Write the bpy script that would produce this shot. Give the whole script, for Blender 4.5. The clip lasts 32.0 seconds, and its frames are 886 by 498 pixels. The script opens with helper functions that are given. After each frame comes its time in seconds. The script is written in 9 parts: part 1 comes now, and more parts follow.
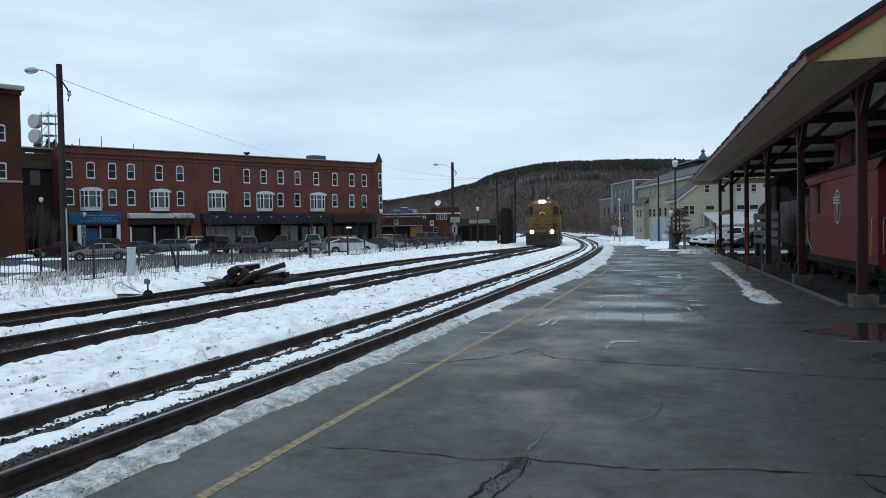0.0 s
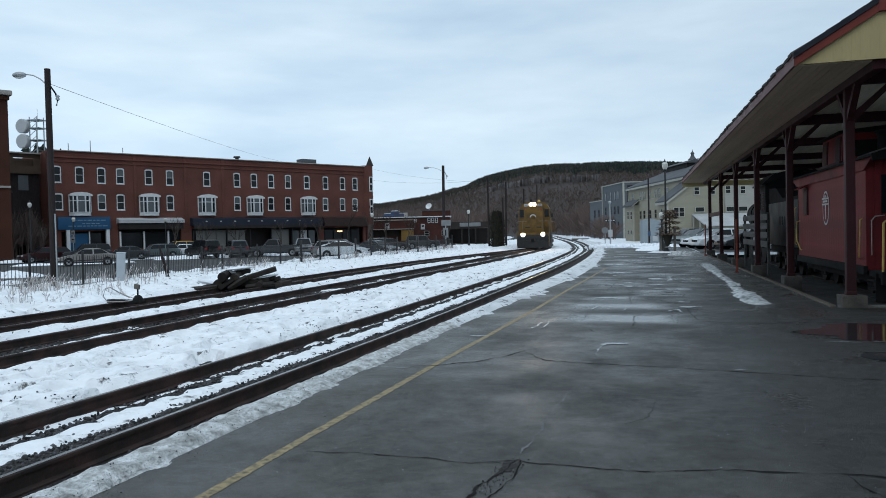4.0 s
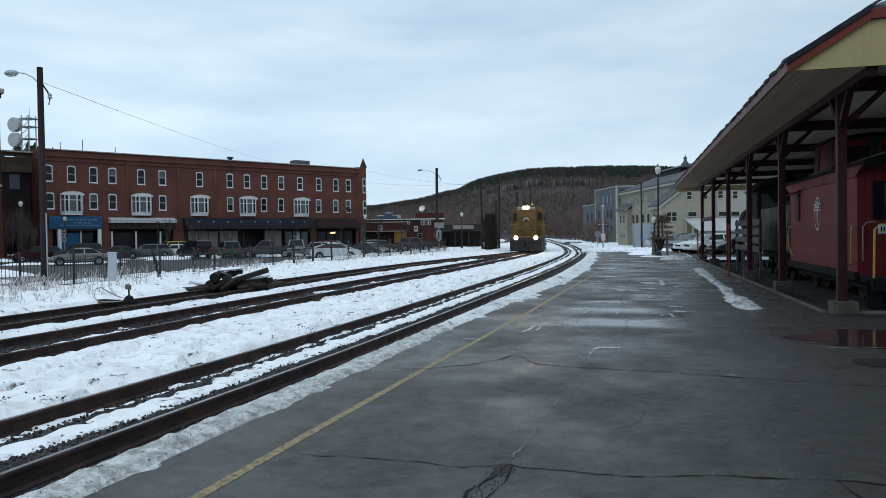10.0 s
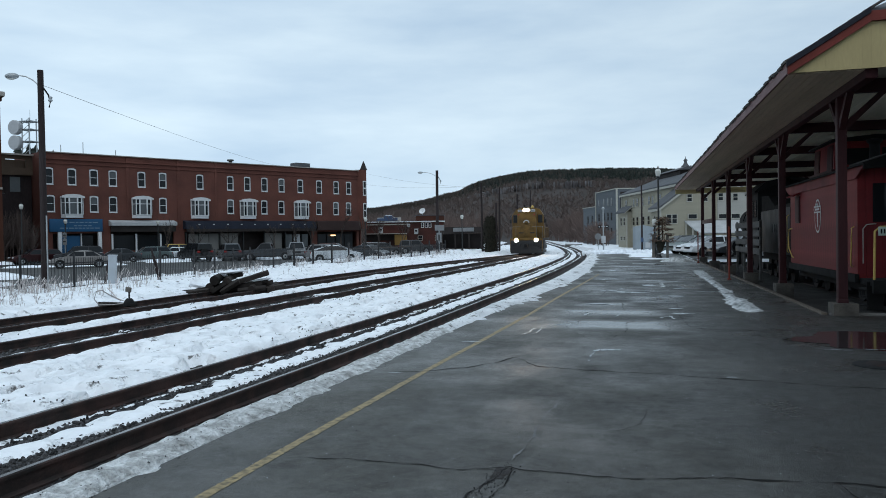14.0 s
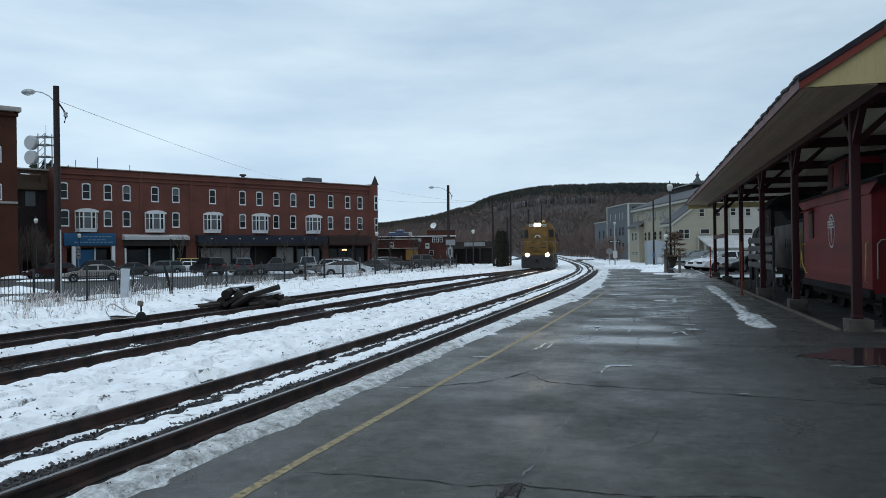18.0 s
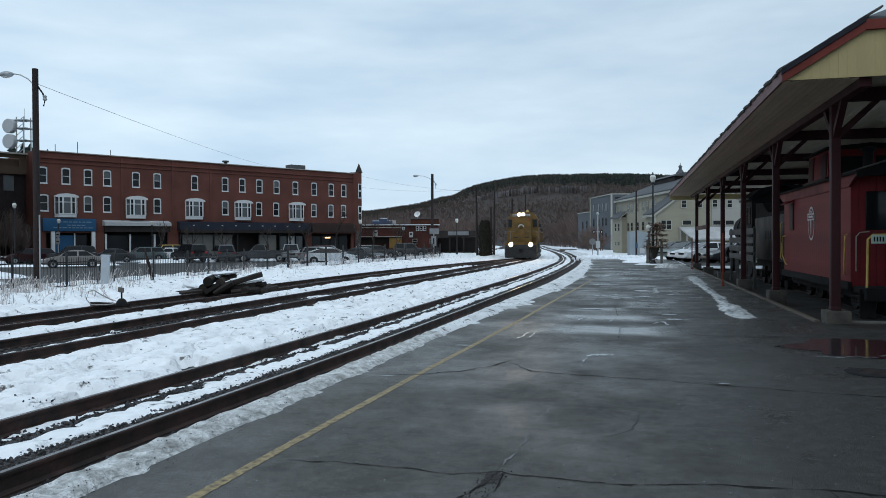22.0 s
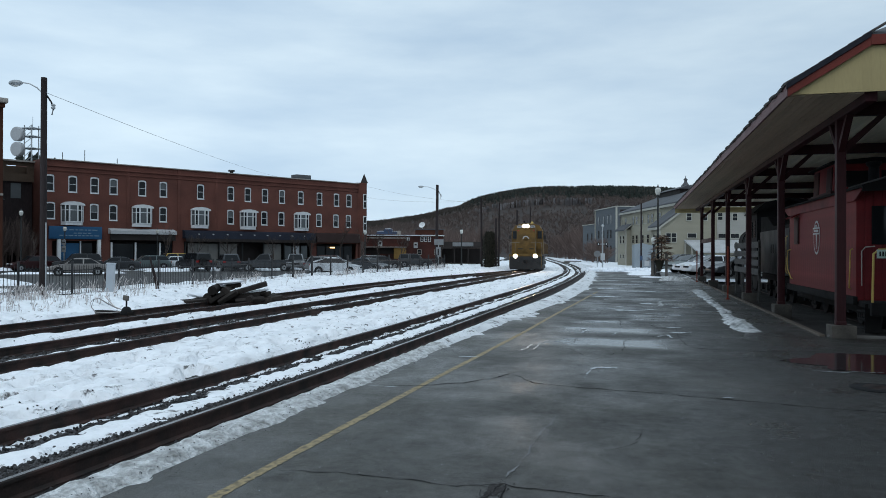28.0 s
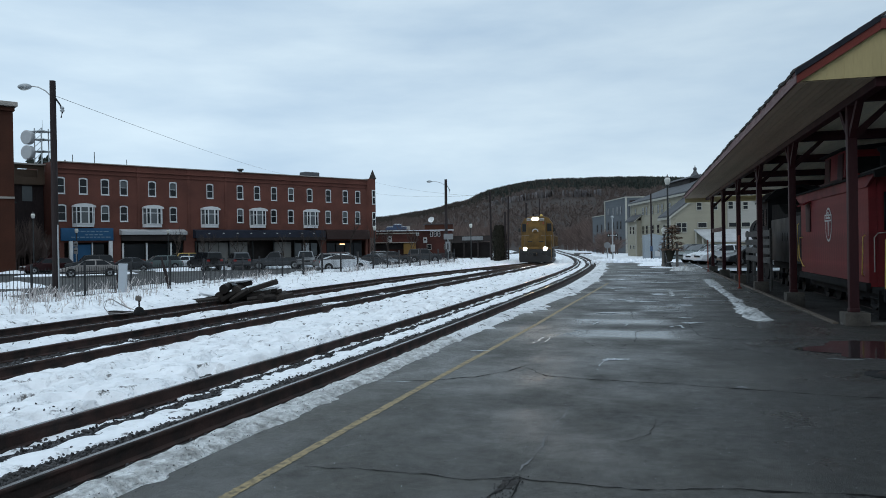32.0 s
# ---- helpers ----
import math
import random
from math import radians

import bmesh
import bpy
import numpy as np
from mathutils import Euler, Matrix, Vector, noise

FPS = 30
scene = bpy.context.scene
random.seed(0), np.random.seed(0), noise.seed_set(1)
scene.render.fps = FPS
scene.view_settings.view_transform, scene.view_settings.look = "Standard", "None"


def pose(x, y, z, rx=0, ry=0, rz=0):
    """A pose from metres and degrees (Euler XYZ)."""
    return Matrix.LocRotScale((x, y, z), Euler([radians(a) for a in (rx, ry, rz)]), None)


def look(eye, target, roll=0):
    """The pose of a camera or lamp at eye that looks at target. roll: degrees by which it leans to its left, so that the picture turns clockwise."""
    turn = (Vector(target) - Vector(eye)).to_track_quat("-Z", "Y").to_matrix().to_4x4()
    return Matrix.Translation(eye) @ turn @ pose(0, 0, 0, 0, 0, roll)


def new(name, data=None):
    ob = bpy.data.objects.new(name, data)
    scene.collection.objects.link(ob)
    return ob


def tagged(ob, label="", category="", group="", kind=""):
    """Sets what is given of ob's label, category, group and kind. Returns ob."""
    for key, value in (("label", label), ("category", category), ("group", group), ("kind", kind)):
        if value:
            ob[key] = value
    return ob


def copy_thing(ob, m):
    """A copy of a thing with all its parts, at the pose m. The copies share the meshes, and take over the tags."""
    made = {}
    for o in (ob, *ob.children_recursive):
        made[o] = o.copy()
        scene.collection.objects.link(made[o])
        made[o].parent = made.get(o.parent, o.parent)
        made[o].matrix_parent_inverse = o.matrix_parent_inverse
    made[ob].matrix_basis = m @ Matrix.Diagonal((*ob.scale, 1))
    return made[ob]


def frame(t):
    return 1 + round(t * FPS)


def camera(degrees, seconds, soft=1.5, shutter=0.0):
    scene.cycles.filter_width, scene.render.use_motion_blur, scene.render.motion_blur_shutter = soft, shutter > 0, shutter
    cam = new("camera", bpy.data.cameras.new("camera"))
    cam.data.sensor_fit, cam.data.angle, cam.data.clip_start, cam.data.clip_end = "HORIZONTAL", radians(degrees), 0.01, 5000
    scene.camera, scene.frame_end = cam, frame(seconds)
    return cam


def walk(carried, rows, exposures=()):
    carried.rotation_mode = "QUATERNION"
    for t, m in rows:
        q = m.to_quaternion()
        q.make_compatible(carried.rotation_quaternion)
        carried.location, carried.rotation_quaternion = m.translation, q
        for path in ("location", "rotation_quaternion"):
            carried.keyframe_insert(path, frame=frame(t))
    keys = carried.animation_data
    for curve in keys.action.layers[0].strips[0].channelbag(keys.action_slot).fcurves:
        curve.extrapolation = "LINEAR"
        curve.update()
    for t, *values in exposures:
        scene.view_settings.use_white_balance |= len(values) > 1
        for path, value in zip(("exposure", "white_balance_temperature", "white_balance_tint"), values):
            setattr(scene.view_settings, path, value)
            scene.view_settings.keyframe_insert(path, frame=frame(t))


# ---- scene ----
cam = camera(61.46, 32.0, soft=0.9)

# seconds, place of the camera in metres, degrees turned left of the canopy's line, degrees tilted down, lean
PATH = [
    (0, 0.000, -0.000, 1.700, 15.500, 1.520, -1.030),
    (0.5, 0.007, -0.006, 1.699, 15.425, 1.434, -1.273),
    (1, -0.001, 0.003, 1.697, 15.310, 1.507, -1.448),
    (1.5, 0.003, 0.007, 1.701, 15.199, 1.671, -1.553),
    (2, -0.006, 0.004, 1.696, 14.999, 1.744, -1.441),
    (2.5, -0.004, 0.013, 1.699, 14.895, 1.728, -1.400),
    (3, -0.007, 0.008, 1.703, 14.819, 1.579, -1.297),
    (3.5, -0.003, -0.004, 1.701, 14.790, 1.405, -1.312),
    (5.5, -0.002, 0.004, 1.702, 14.931, 1.175, -1.457),
    (6, -0.003, 0.010, 1.701, 14.878, 1.240, -1.370),
    (6.5, -0.001, -0.001, 1.705, 14.804, 1.337, -1.357),
    (7, 0.002, 0.004, 1.702, 14.645, 1.485, -1.379),
    (7.5, 0.002, -0.001, 1.705, 14.480, 1.679, -1.502),
    (8, 0.002, 0.019, 1.702, 14.340, 1.823, -1.333),
    (8.5, -0.004, 0.005, 1.702, 14.196, 1.901, -1.156),
    (9, -0.003, 0.015, 1.704, 14.168, 1.824, -1.028),
    (9.5, -0.001, 0.020, 1.706, 14.202, 1.547, -0.934),
    (10, -0.008, 0.012, 1.706, 14.267, 1.112, -0.860),
    (10.5, 0.003, 0.019, 1.709, 14.362, 0.657, -0.869),
    (11, -0.001, -0.003, 1.709, 14.400, 0.300, -0.885),
    (11.5, -0.001, 0.004, 1.701, 14.389, 0.107, -0.947),
    (12, -0.002, 0.021, 1.703, 14.397, 0.118, -0.994),
    (12.5, -0.003, 0.022, 1.697, 14.371, 0.285, -1.048),
    (13, -0.001, 0.021, 1.703, 14.331, 0.548, -1.019),
    (13.5, -0.002, 0.013, 1.701, 14.306, 0.748, -0.960),
    (14, -0.004, 0.013, 1.705, 14.290, 0.924, -0.905),
    (14.5, -0.000, 0.025, 1.701, 14.358, 1.078, -1.068),
    (16.5, 0.000, 0.015, 1.705, 14.727, 0.879, -0.683),
    (17, 0.005, 0.022, 1.704, 14.847, 0.444, -0.724),
    (17.5, 0.007, 0.017, 1.708, 14.993, -0.006, -0.811),
    (18, 0.003, 0.028, 1.703, 15.129, -0.217, -0.803),
    (18.5, -0.002, 0.032, 1.701, 15.203, -0.135, -0.766),
    (19, 0.000, 0.037, 1.700, 15.150, 0.064, -0.600),
    (19.5, 0.002, 0.041, 1.699, 14.965, 0.388, -0.690),
    (20, -0.001, 0.026, 1.704, 14.629, 0.674, -0.622),
    (20.5, 0.002, 0.019, 1.700, 14.337, 0.791, -0.578),
    (21, 0.001, 0.033, 1.704, 14.088, 0.845, -0.503),
    (21.5, 0.002, 0.011, 1.712, 13.933, 0.846, -0.351),
    (22, 0.002, 0.033, 1.701, 13.877, 0.654, -0.297),
    (22.5, 0.001, 0.012, 1.709, 13.871, 0.504, -0.259),
    (23, 0.004, 0.012, 1.709, 13.918, 0.336, -0.209),
    (23.5, 0.005, 0.004, 1.708, 13.933, 0.165, -0.319),
    (24, -0.002, 0.023, 1.702, 13.967, 0.082, -0.477),
    (24.5, 0.009, 0.019, 1.703, 14.069, 0.062, -0.473),
    (25, 0.005, 0.010, 1.705, 14.141, 0.074, -0.537),
    (25.5, 0.009, 0.005, 1.709, 14.252, 0.106, -0.535),
    (27.5, 0.005, 0.021, 1.706, 14.309, -0.011, 0.147),
    (28, 0.006, 0.017, 1.706, 14.225, -0.181, 0.185),
    (28.5, 0.008, 0.028, 1.703, 14.216, -0.332, 0.012),
    (29, 0.006, 0.021, 1.706, 14.290, -0.413, -0.245),
    (29.5, 0.007, 0.013, 1.703, 14.469, -0.486, -0.499),
    (30, 0.010, 0.016, 1.703, 14.630, -0.423, -0.605),
    (30.5, 0.007, 0.031, 1.699, 14.796, -0.317, -0.837),
    (31, 0.006, 0.026, 1.701, 14.911, -0.123, -0.889),
    (31.5, 0.005, 0.020, 1.702, 14.964, 0.056, -0.916),
    (32, 0.006, 0.014, 1.708, 14.969, 0.238, -0.934),
]


def aim(x, y, z, turn, down, lean):
    a, p = radians(turn), radians(down)
    way = Vector((-math.sin(a) * math.cos(p), math.cos(a) * math.cos(p), -math.sin(p)))
    return look((x, y, z), Vector((x, y, z)) + way, lean)


walk(cam, [(r[0], aim(*r[1:])) for r in PATH], exposures=[(0.0, 0.05), (9.0, 0.06), (12.0, 0.04), (19.0, -0.03), (22.0, 0.01), (28.0, -0.01), (30.0, -0.045), (32.0, -0.05)])

# ---- world, sky and sun: a closed winter overcast in late afternoon ----
SUN_HIGH, SUN_TURN = radians(38), radians(150)
world = bpy.data.worlds.new("overcast_sky")
scene.world = world
world.use_nodes = True
wn, wl = world.node_tree.nodes, world.node_tree.links
wn.clear()
w_out = wn.new("ShaderNodeOutputWorld")
w_bg = wn.new("ShaderNodeBackground")
w_sky = wn.new("ShaderNodeTexSky")
w_sky.sky_type = "NISHITA"
w_sky.sun_disc = False
w_sky.sun_elevation, w_sky.sun_rotation = SUN_HIGH, SUN_TURN
w_dim = wn.new("ShaderNodeVectorMath")
w_dim.operation = "SCALE"
w_dim.inputs["Scale"].default_value = 0.10
w_co = wn.new("ShaderNodeTexCoord")
w_map = wn.new("ShaderNodeMapping")
w_map.inputs["Scale"].default_value = (1.6, 1.6, 7.0)
w_noise = wn.new("ShaderNodeTexNoise")
w_noise.inputs["Scale"].default_value = 2.2
w_noise.inputs["Detail"].default_value = 7.0
w_noise.inputs["Roughness"].default_value = 0.52
w_ramp = wn.new("ShaderNodeValToRGB")
w_ramp.color_ramp.elements[0].position = 0.30
w_ramp.color_ramp.elements[0].color = (0.51, 0.675, 0.845, 1)
w_ramp.color_ramp.elements[1].position = 0.70
w_ramp.color_ramp.elements[1].color = (0.72, 0.88, 1.0, 1)
w_sep = wn.new("ShaderNodeSeparateXYZ")
w_high = wn.new("ShaderNodeMapRange")
w_high.inputs["From Min"].default_value = 0.25
w_high.inputs["From Max"].default_value = 1.0
w_high.inputs["To Min"].default_value = 1.0
w_high.inputs["To Max"].default_value = 1.25
w_low = wn.new("ShaderNodeMapRange")
w_west = wn.new("ShaderNodeMapRange")
for node, vals in ((w_low, (0.0, 0.32, 1.07, 0.95)), (w_west, (-0.65, 0.30, 1.05, 0.90))):
    for key, v in zip(("From Min", "From Max", "To Min", "To Max"), vals):
        node.inputs[key].default_value = v
w_mul = wn.new("ShaderNodeMath")
w_mul2 = wn.new("ShaderNodeMath")
w_mul.operation = w_mul2.operation = "MULTIPLY"
w_gain = wn.new("ShaderNodeVectorMath")
w_gain.operation = "SCALE"
w_mix = wn.new("ShaderNodeMix")
w_mix.data_type = "RGBA"
w_mix.inputs["Factor"].default_value = 0.93
wl.new(w_co.outputs["Generated"], w_map.inputs["Vector"])
wl.new(w_map.outputs["Vector"], w_noise.inputs["Vector"])
wl.new(w_noise.outputs["Fac"], w_ramp.inputs["Fac"])
wl.new(w_co.outputs["Generated"], w_sep.inputs["Vector"])
wl.new(w_sep.outputs["Z"], w_high.inputs["Value"])
wl.new(w_ramp.outputs["Color"], w_gain.inputs[0])
wl.new(w_sep.outputs["Z"], w_low.inputs["Value"])
wl.new(w_sep.outputs["X"], w_west.inputs["Value"])
wl.new(w_low.outputs["Result"], w_mul.inputs[0])
wl.new(w_west.outputs["Result"], w_mul.inputs[1])
wl.new(w_mul.outputs["Value"], w_mul2.inputs[0])
wl.new(w_high.outputs["Result"], w_mul2.inputs[1])
wl.new(w_mul2.outputs["Value"], w_gain.inputs["Scale"])
wl.new(w_sky.outputs["Color"], w_dim.inputs[0])
wl.new(w_dim.outputs["Vector"], w_mix.inputs["A"])
wl.new(w_gain.outputs["Vector"], w_mix.inputs["B"])
wl.new(w_mix.outputs["Result"], w_bg.inputs["Color"])
w_bg.inputs["Strength"].default_value = 1.0
wl.new(w_bg.outputs["Background"], w_out.inputs["Surface"])

sun_data = bpy.data.lights.new("sun", "SUN")
sun_data.energy, sun_data.angle, sun_data.color = 0.5, radians(40), (1.0, 0.97, 0.93)
sun = new("sun", sun_data)
sun.matrix_world = look((0, -40, 60), (0, -40 + 60 * math.tan(radians(38)), 0))


# ---- materials ----
def mat(name, color, rough=0.8, metal=0.0, vary=0.25, scale=3.0, fine=40.0, bump=0.15, depth=0.01, second=None, spots=0.5,
        rough_vary=0.1, island=0.0, obj_vary=0.0, stretch=(1, 1, 1)):
    """A surface with two scales of colour change, changing gloss and fine relief. second: a stain colour in large soft patches."""
    m = bpy.data.materials.new(name)
    m.use_nodes = True
    n, l = m.node_tree.nodes, m.node_tree.links
    b = n["Principled BSDF"]
    co = n.new("ShaderNodeTexCoord")
    mp = n.new("ShaderNodeMapping")
    mp.inputs["Scale"].default_value = stretch
    l.new(co.outputs["Object"], mp.inputs["Vector"])
    big = n.new("ShaderNodeTexNoise")
    big.inputs["Scale"].default_value, big.inputs["Detail"].default_value = scale, 5
    tiny = n.new("ShaderNodeTexNoise")
    tiny.inputs["Scale"].default_value, tiny.inputs["Detail"].default_value = fine, 4
    l.new(mp.outputs["Vector"], big.inputs["Vector"])
    l.new(mp.outputs["Vector"], tiny.inputs["Vector"])
    mix1 = n.new("ShaderNodeMix")
    mix1.data_type = "RGBA"
    ramp = n.new("ShaderNodeMapRange")
    ramp.inputs["From Min"].default_value, ramp.inputs["From Max"].default_value = spots - 0.12, spots + 0.18
    l.new(big.outputs["Fac"], ramp.inputs["Value"])
    l.new(ramp.outputs["Result"], mix1.inputs["Factor"])
    c = Vector(color[:3])
    s = Vector(second[:3]) if second else c * (1 - vary)
    mix1.inputs["A"].default_value = (*c, 1)
    mix1.inputs["B"].default_value = (*s, 1)
    hsv = n.new("ShaderNodeHueSaturation")
    val = n.new("ShaderNodeMapRange")
    val.inputs["To Min"].default_value, val.inputs["To Max"].default_value = 1 - vary * 1.3, 1 + vary * 1.3
    l.new(tiny.outputs["Fac"], val.inputs["Value"])
    l.new(mix1.outputs["Result"], hsv.inputs["Color"])
    last = val.outputs["Result"]
    for amount, node, socket in ((island, "ShaderNodeNewGeometry", "Random Per Island"), (obj_vary, "ShaderNodeObjectInfo", "Random")):
        if amount:
            src = n.new(node)
            rng = n.new("ShaderNodeMapRange")
            rng.inputs["To Min"].default_value, rng.inputs["To Max"].default_value = 1 - amount, 1 + amount
            l.new(src.outputs[socket], rng.inputs["Value"])
            mul = n.new("ShaderNodeMath")
            mul.operation = "MULTIPLY"
            l.new(last, mul.inputs[0])
            l.new(rng.outputs["Result"], mul.inputs[1])
            last = mul.outputs["Value"]
    l.new(last, hsv.inputs["Value"])
    l.new(hsv.outputs["Color"], b.inputs["Base Color"])
    rr = n.new("ShaderNodeMapRange")
    rr.inputs["To Min"].default_value, rr.inputs["To Max"].default_value = max(0.02, rough - rough_vary), min(1, rough + rough_vary)
    l.new(big.outputs["Fac"], rr.inputs["Value"])
    l.new(rr.outputs["Result"], b.inputs["Roughness"])
    b.inputs["Metallic"].default_value = metal
    b.inputs["Specular IOR Level"].default_value = 0.22 if rough >= 0.5 and not metal else 0.5
    if bump:
        bp = n.new("ShaderNodeBump")
        bp.inputs["Strength"].default_value, bp.inputs["Distance"].default_value = bump, depth
        l.new(tiny.outputs["Fac"], bp.inputs["Height"])
        l.new(bp.outputs["Normal"], b.inputs["Normal"])
    return m


def glow(name, color, strength):
    m = bpy.data.materials.new(name)
    m.use_nodes = True
    b = m.node_tree.nodes["Principled BSDF"]
    b.inputs["Base Color"].default_value = (*color, 1)
    b.inputs["Emission Color"].default_value = (*color, 1)
    b.inputs["Emission Strength"].default_value = strength
    return m


def glassy(name, color, rough=0.05):
    m = mat(name, color, rough=rough, vary=0.1, scale=0.6, fine=3.0, bump=0.02, depth=0.004, rough_vary=0.03)
    m.node_tree.nodes["Principled BSDF"].inputs["Specular IOR Level"].default_value = 0.22
    return m


def wet_asphalt(name):
    """Old asphalt after the thaw: damp film in broad patches, drier light patches, fine stone grain; shed shade painted
    in.
    """
    m = bpy.data.materials.new(name)
    m.use_nodes = True
    n, l = m.node_tree.nodes, m.node_tree.links
    b = n["Principled BSDF"]
    co = n.new("ShaderNodeTexCoord")

    def noise_at(scale, detail, stretch=(1, 1, 1), rough=0.55):
        mp = n.new("ShaderNodeMapping")
        mp.inputs["Scale"].default_value = stretch
        t = n.new("ShaderNodeTexNoise")
        t.inputs["Scale"].default_value, t.inputs["Detail"].default_value, t.inputs["Roughness"].default_value = scale, detail, rough
        l.new(co.outputs["Object"], mp.inputs["Vector"])
        l.new(mp.outputs["Vector"], t.inputs["Vector"])
        return t.outputs["Fac"]

    def span(src, a, bb, c, d):
        r = n.new("ShaderNodeMapRange")
        for k, v in (("From Min", a), ("From Max", bb), ("To Min", c), ("To Max", d)):
            r.inputs[k].default_value = v
        l.new(src, r.inputs["Value"])
        return r.outputs["Result"]

    wet = noise_at(0.28, 7)
    film = noise_at(0.6, 6, (1.0, 0.8, 1), 0.6)
    grain = noise_at(95, 3, rough=0.7)
    mid = noise_at(17, 8, rough=0.7)
    coarse = noise_at(2.6, 8, rough=0.7)
    blotch = noise_at(6.5, 10, rough=0.78)
    sep = n.new("ShaderNodeSeparateXYZ")
    l.new(co.outputs["Object"], sep.inputs["Vector"])
    wave = noise_at(1.1, 4)

    def calc(op, a, bb):
        q = n.new("ShaderNodeMath")
        q.operation = op
        for k, v in enumerate((a, bb)):
            if isinstance(v, (int, float)):
                q.inputs[k].default_value = v
            else:
                l.new(v, q.inputs[k])
        return q.outputs["Value"]
    # shallow low places where melt water lies: middle and half size across and along
    low = 0.0
    for xc, hx, yc, hy, deep in ((-0.42, 1.75, 14.4, 1.05, 1.7), (-0.5, 1.7, 16.6, 0.85, 1.6), (0.5, 0.8, 20.1, 1.4, 1.5), (-0.7, 0.9, 18.6, 0.6, 1.2), (1.7, 0.4, 24.9, 1.4, 1.2), (0.7, 0.8, 27.7, 1.4, 1.2),
                                 (-0.6, 0.9, 33.0, 1.8, 1.2), (1.4, 0.8, 43.0, 2.4, 1.2), (-0.9, 1.5, 10.6, 1.7, 0.55), (-1.0, 0.5, 7.4, 0.7, 0.40), (-0.6, 1.0, 23.0, 1.0, 1.0), (0.0, 1.4, 38.0, 1.5, 1.1)):
        ax = calc("SUBTRACT", 1.0, calc("DIVIDE", calc("ABSOLUTE", calc("SUBTRACT", sep.outputs["X"], xc), 0), hx))
        ay = calc("SUBTRACT", 1.0, calc("DIVIDE", calc("ABSOLUTE", calc("SUBTRACT", sep.outputs["Y"], yc), 0), hy))
        low = calc("MAXIMUM", calc("MULTIPLY", calc("MINIMUM", calc("MAXIMUM", ax, 0.0), calc("MAXIMUM", ay, 0.0)), deep), low)
    pool = span(calc("ADD", low, calc("MULTIPLY", calc("SUBTRACT", wave, 0.5), 1.3)), 0.10, 1.0, 0.0, 1.0)
    spot = n.new("ShaderNodeTexVoronoi")
    spot.inputs["Scale"].default_value = 26
    l.new(co.outputs["Object"], spot.inputs["Vector"])
    mix = n.new("ShaderNodeMix")
    mix.data_type = "RGBA"
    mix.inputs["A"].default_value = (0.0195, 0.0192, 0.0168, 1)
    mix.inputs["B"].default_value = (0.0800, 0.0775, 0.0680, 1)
    # X term paints the shed's shade and sky sheen; noise keeps real damp patches
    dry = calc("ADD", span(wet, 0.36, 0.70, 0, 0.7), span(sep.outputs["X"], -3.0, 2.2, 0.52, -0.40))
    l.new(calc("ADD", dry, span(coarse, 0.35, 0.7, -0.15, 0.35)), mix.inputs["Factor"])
    hsv = n.new("ShaderNodeHueSaturation")
    mul = n.new("ShaderNodeMath")
    mul.operation = "MULTIPLY"
    l.new(span(grain, 0.3, 0.7, 0.50, 1.55), mul.inputs[0])
    l.new(span(mid, 0.3, 0.7, 0.45, 1.60), mul.inputs[1])
    mul2 = n.new("ShaderNodeMath")
    mul2.operation = "MULTIPLY"
    l.new(mul.outputs["Value"], mul2.inputs[0])
    l.new(span(spot.outputs["Distance"], 0.06, 0.14, 3.4, 1.0), mul2.inputs[1])
    l.new(mul2.outputs["Value"], hsv.inputs["Value"])
    l.new(mix.outputs["Result"], hsv.inputs["Color"])
    l.new(hsv.outputs["Color"], b.inputs["Base Color"])
    rough = n.new("ShaderNodeMath")
    rough.operation = "ADD"
    l.new(span(film, 0.38, 0.60, 0.36, 0.70), rough.inputs[0])
    seep = calc("MULTIPLY", span(sep.outputs["X"], 0.3, 2.6, 0.0, 1.0), span(coarse, 0.3, 0.7, -0.10, -0.22))
    l.new(calc("ADD", span(mid, 0.3, 0.7, -0.12, 0.12), seep), rough.inputs[1])
    dry_part = calc("SUBTRACT", 1.0, pool)
    l.new(calc("ADD", calc("MULTIPLY", rough.outputs["Value"], dry_part), calc("MULTIPLY", pool, 0.17)), b.inputs["Roughness"])
    bp = n.new("ShaderNodeBump")
    bp.inputs["Distance"].default_value = 0.014
    l.new(calc("MULTIPLY", calc("SUBTRACT", 1.0, calc("MULTIPLY", pool, 0.93)), 0.85), bp.inputs["Strength"])
    l.new(grain, bp.inputs["Height"])
    bp2 = n.new("ShaderNodeBump")
    l.new(calc("ADD", calc("MULTIPLY", span(blotch, 0.36, 0.64, 0.24, 0.80), dry_part), calc("MULTIPLY", pool, 0.5)), b.inputs["Specular IOR Level"])
    bp2.inputs["Distance"].default_value = 0.018
    l.new(calc("MULTIPLY", calc("SUBTRACT", 1.0, calc("MULTIPLY", pool, 0.93)), 0.45), bp2.inputs["Strength"])
    l.new(mid, bp2.inputs["Height"])
    l.new(bp.outputs["Normal"], bp2.inputs["Normal"])
    # low frost heaves that run across the platform
    heave = n.new("ShaderNodeBump")
    heave.inputs["Distance"].default_value = 0.013
    swell = calc("SINE", calc("ADD", calc("MULTIPLY", sep.outputs["Y"], 2.75), calc("MULTIPLY", noise_at(0.35, 3), 9.0)), 0)
    l.new(swell, heave.inputs["Height"])
    l.new(span(sep.outputs["Y"], 11.0, 15.0, 0.0, 1.0), heave.inputs["Strength"])
    l.new(bp2.outputs["Normal"], heave.inputs["Normal"])
    l.new(heave.outputs["Normal"], b.inputs["Normal"])
    return m


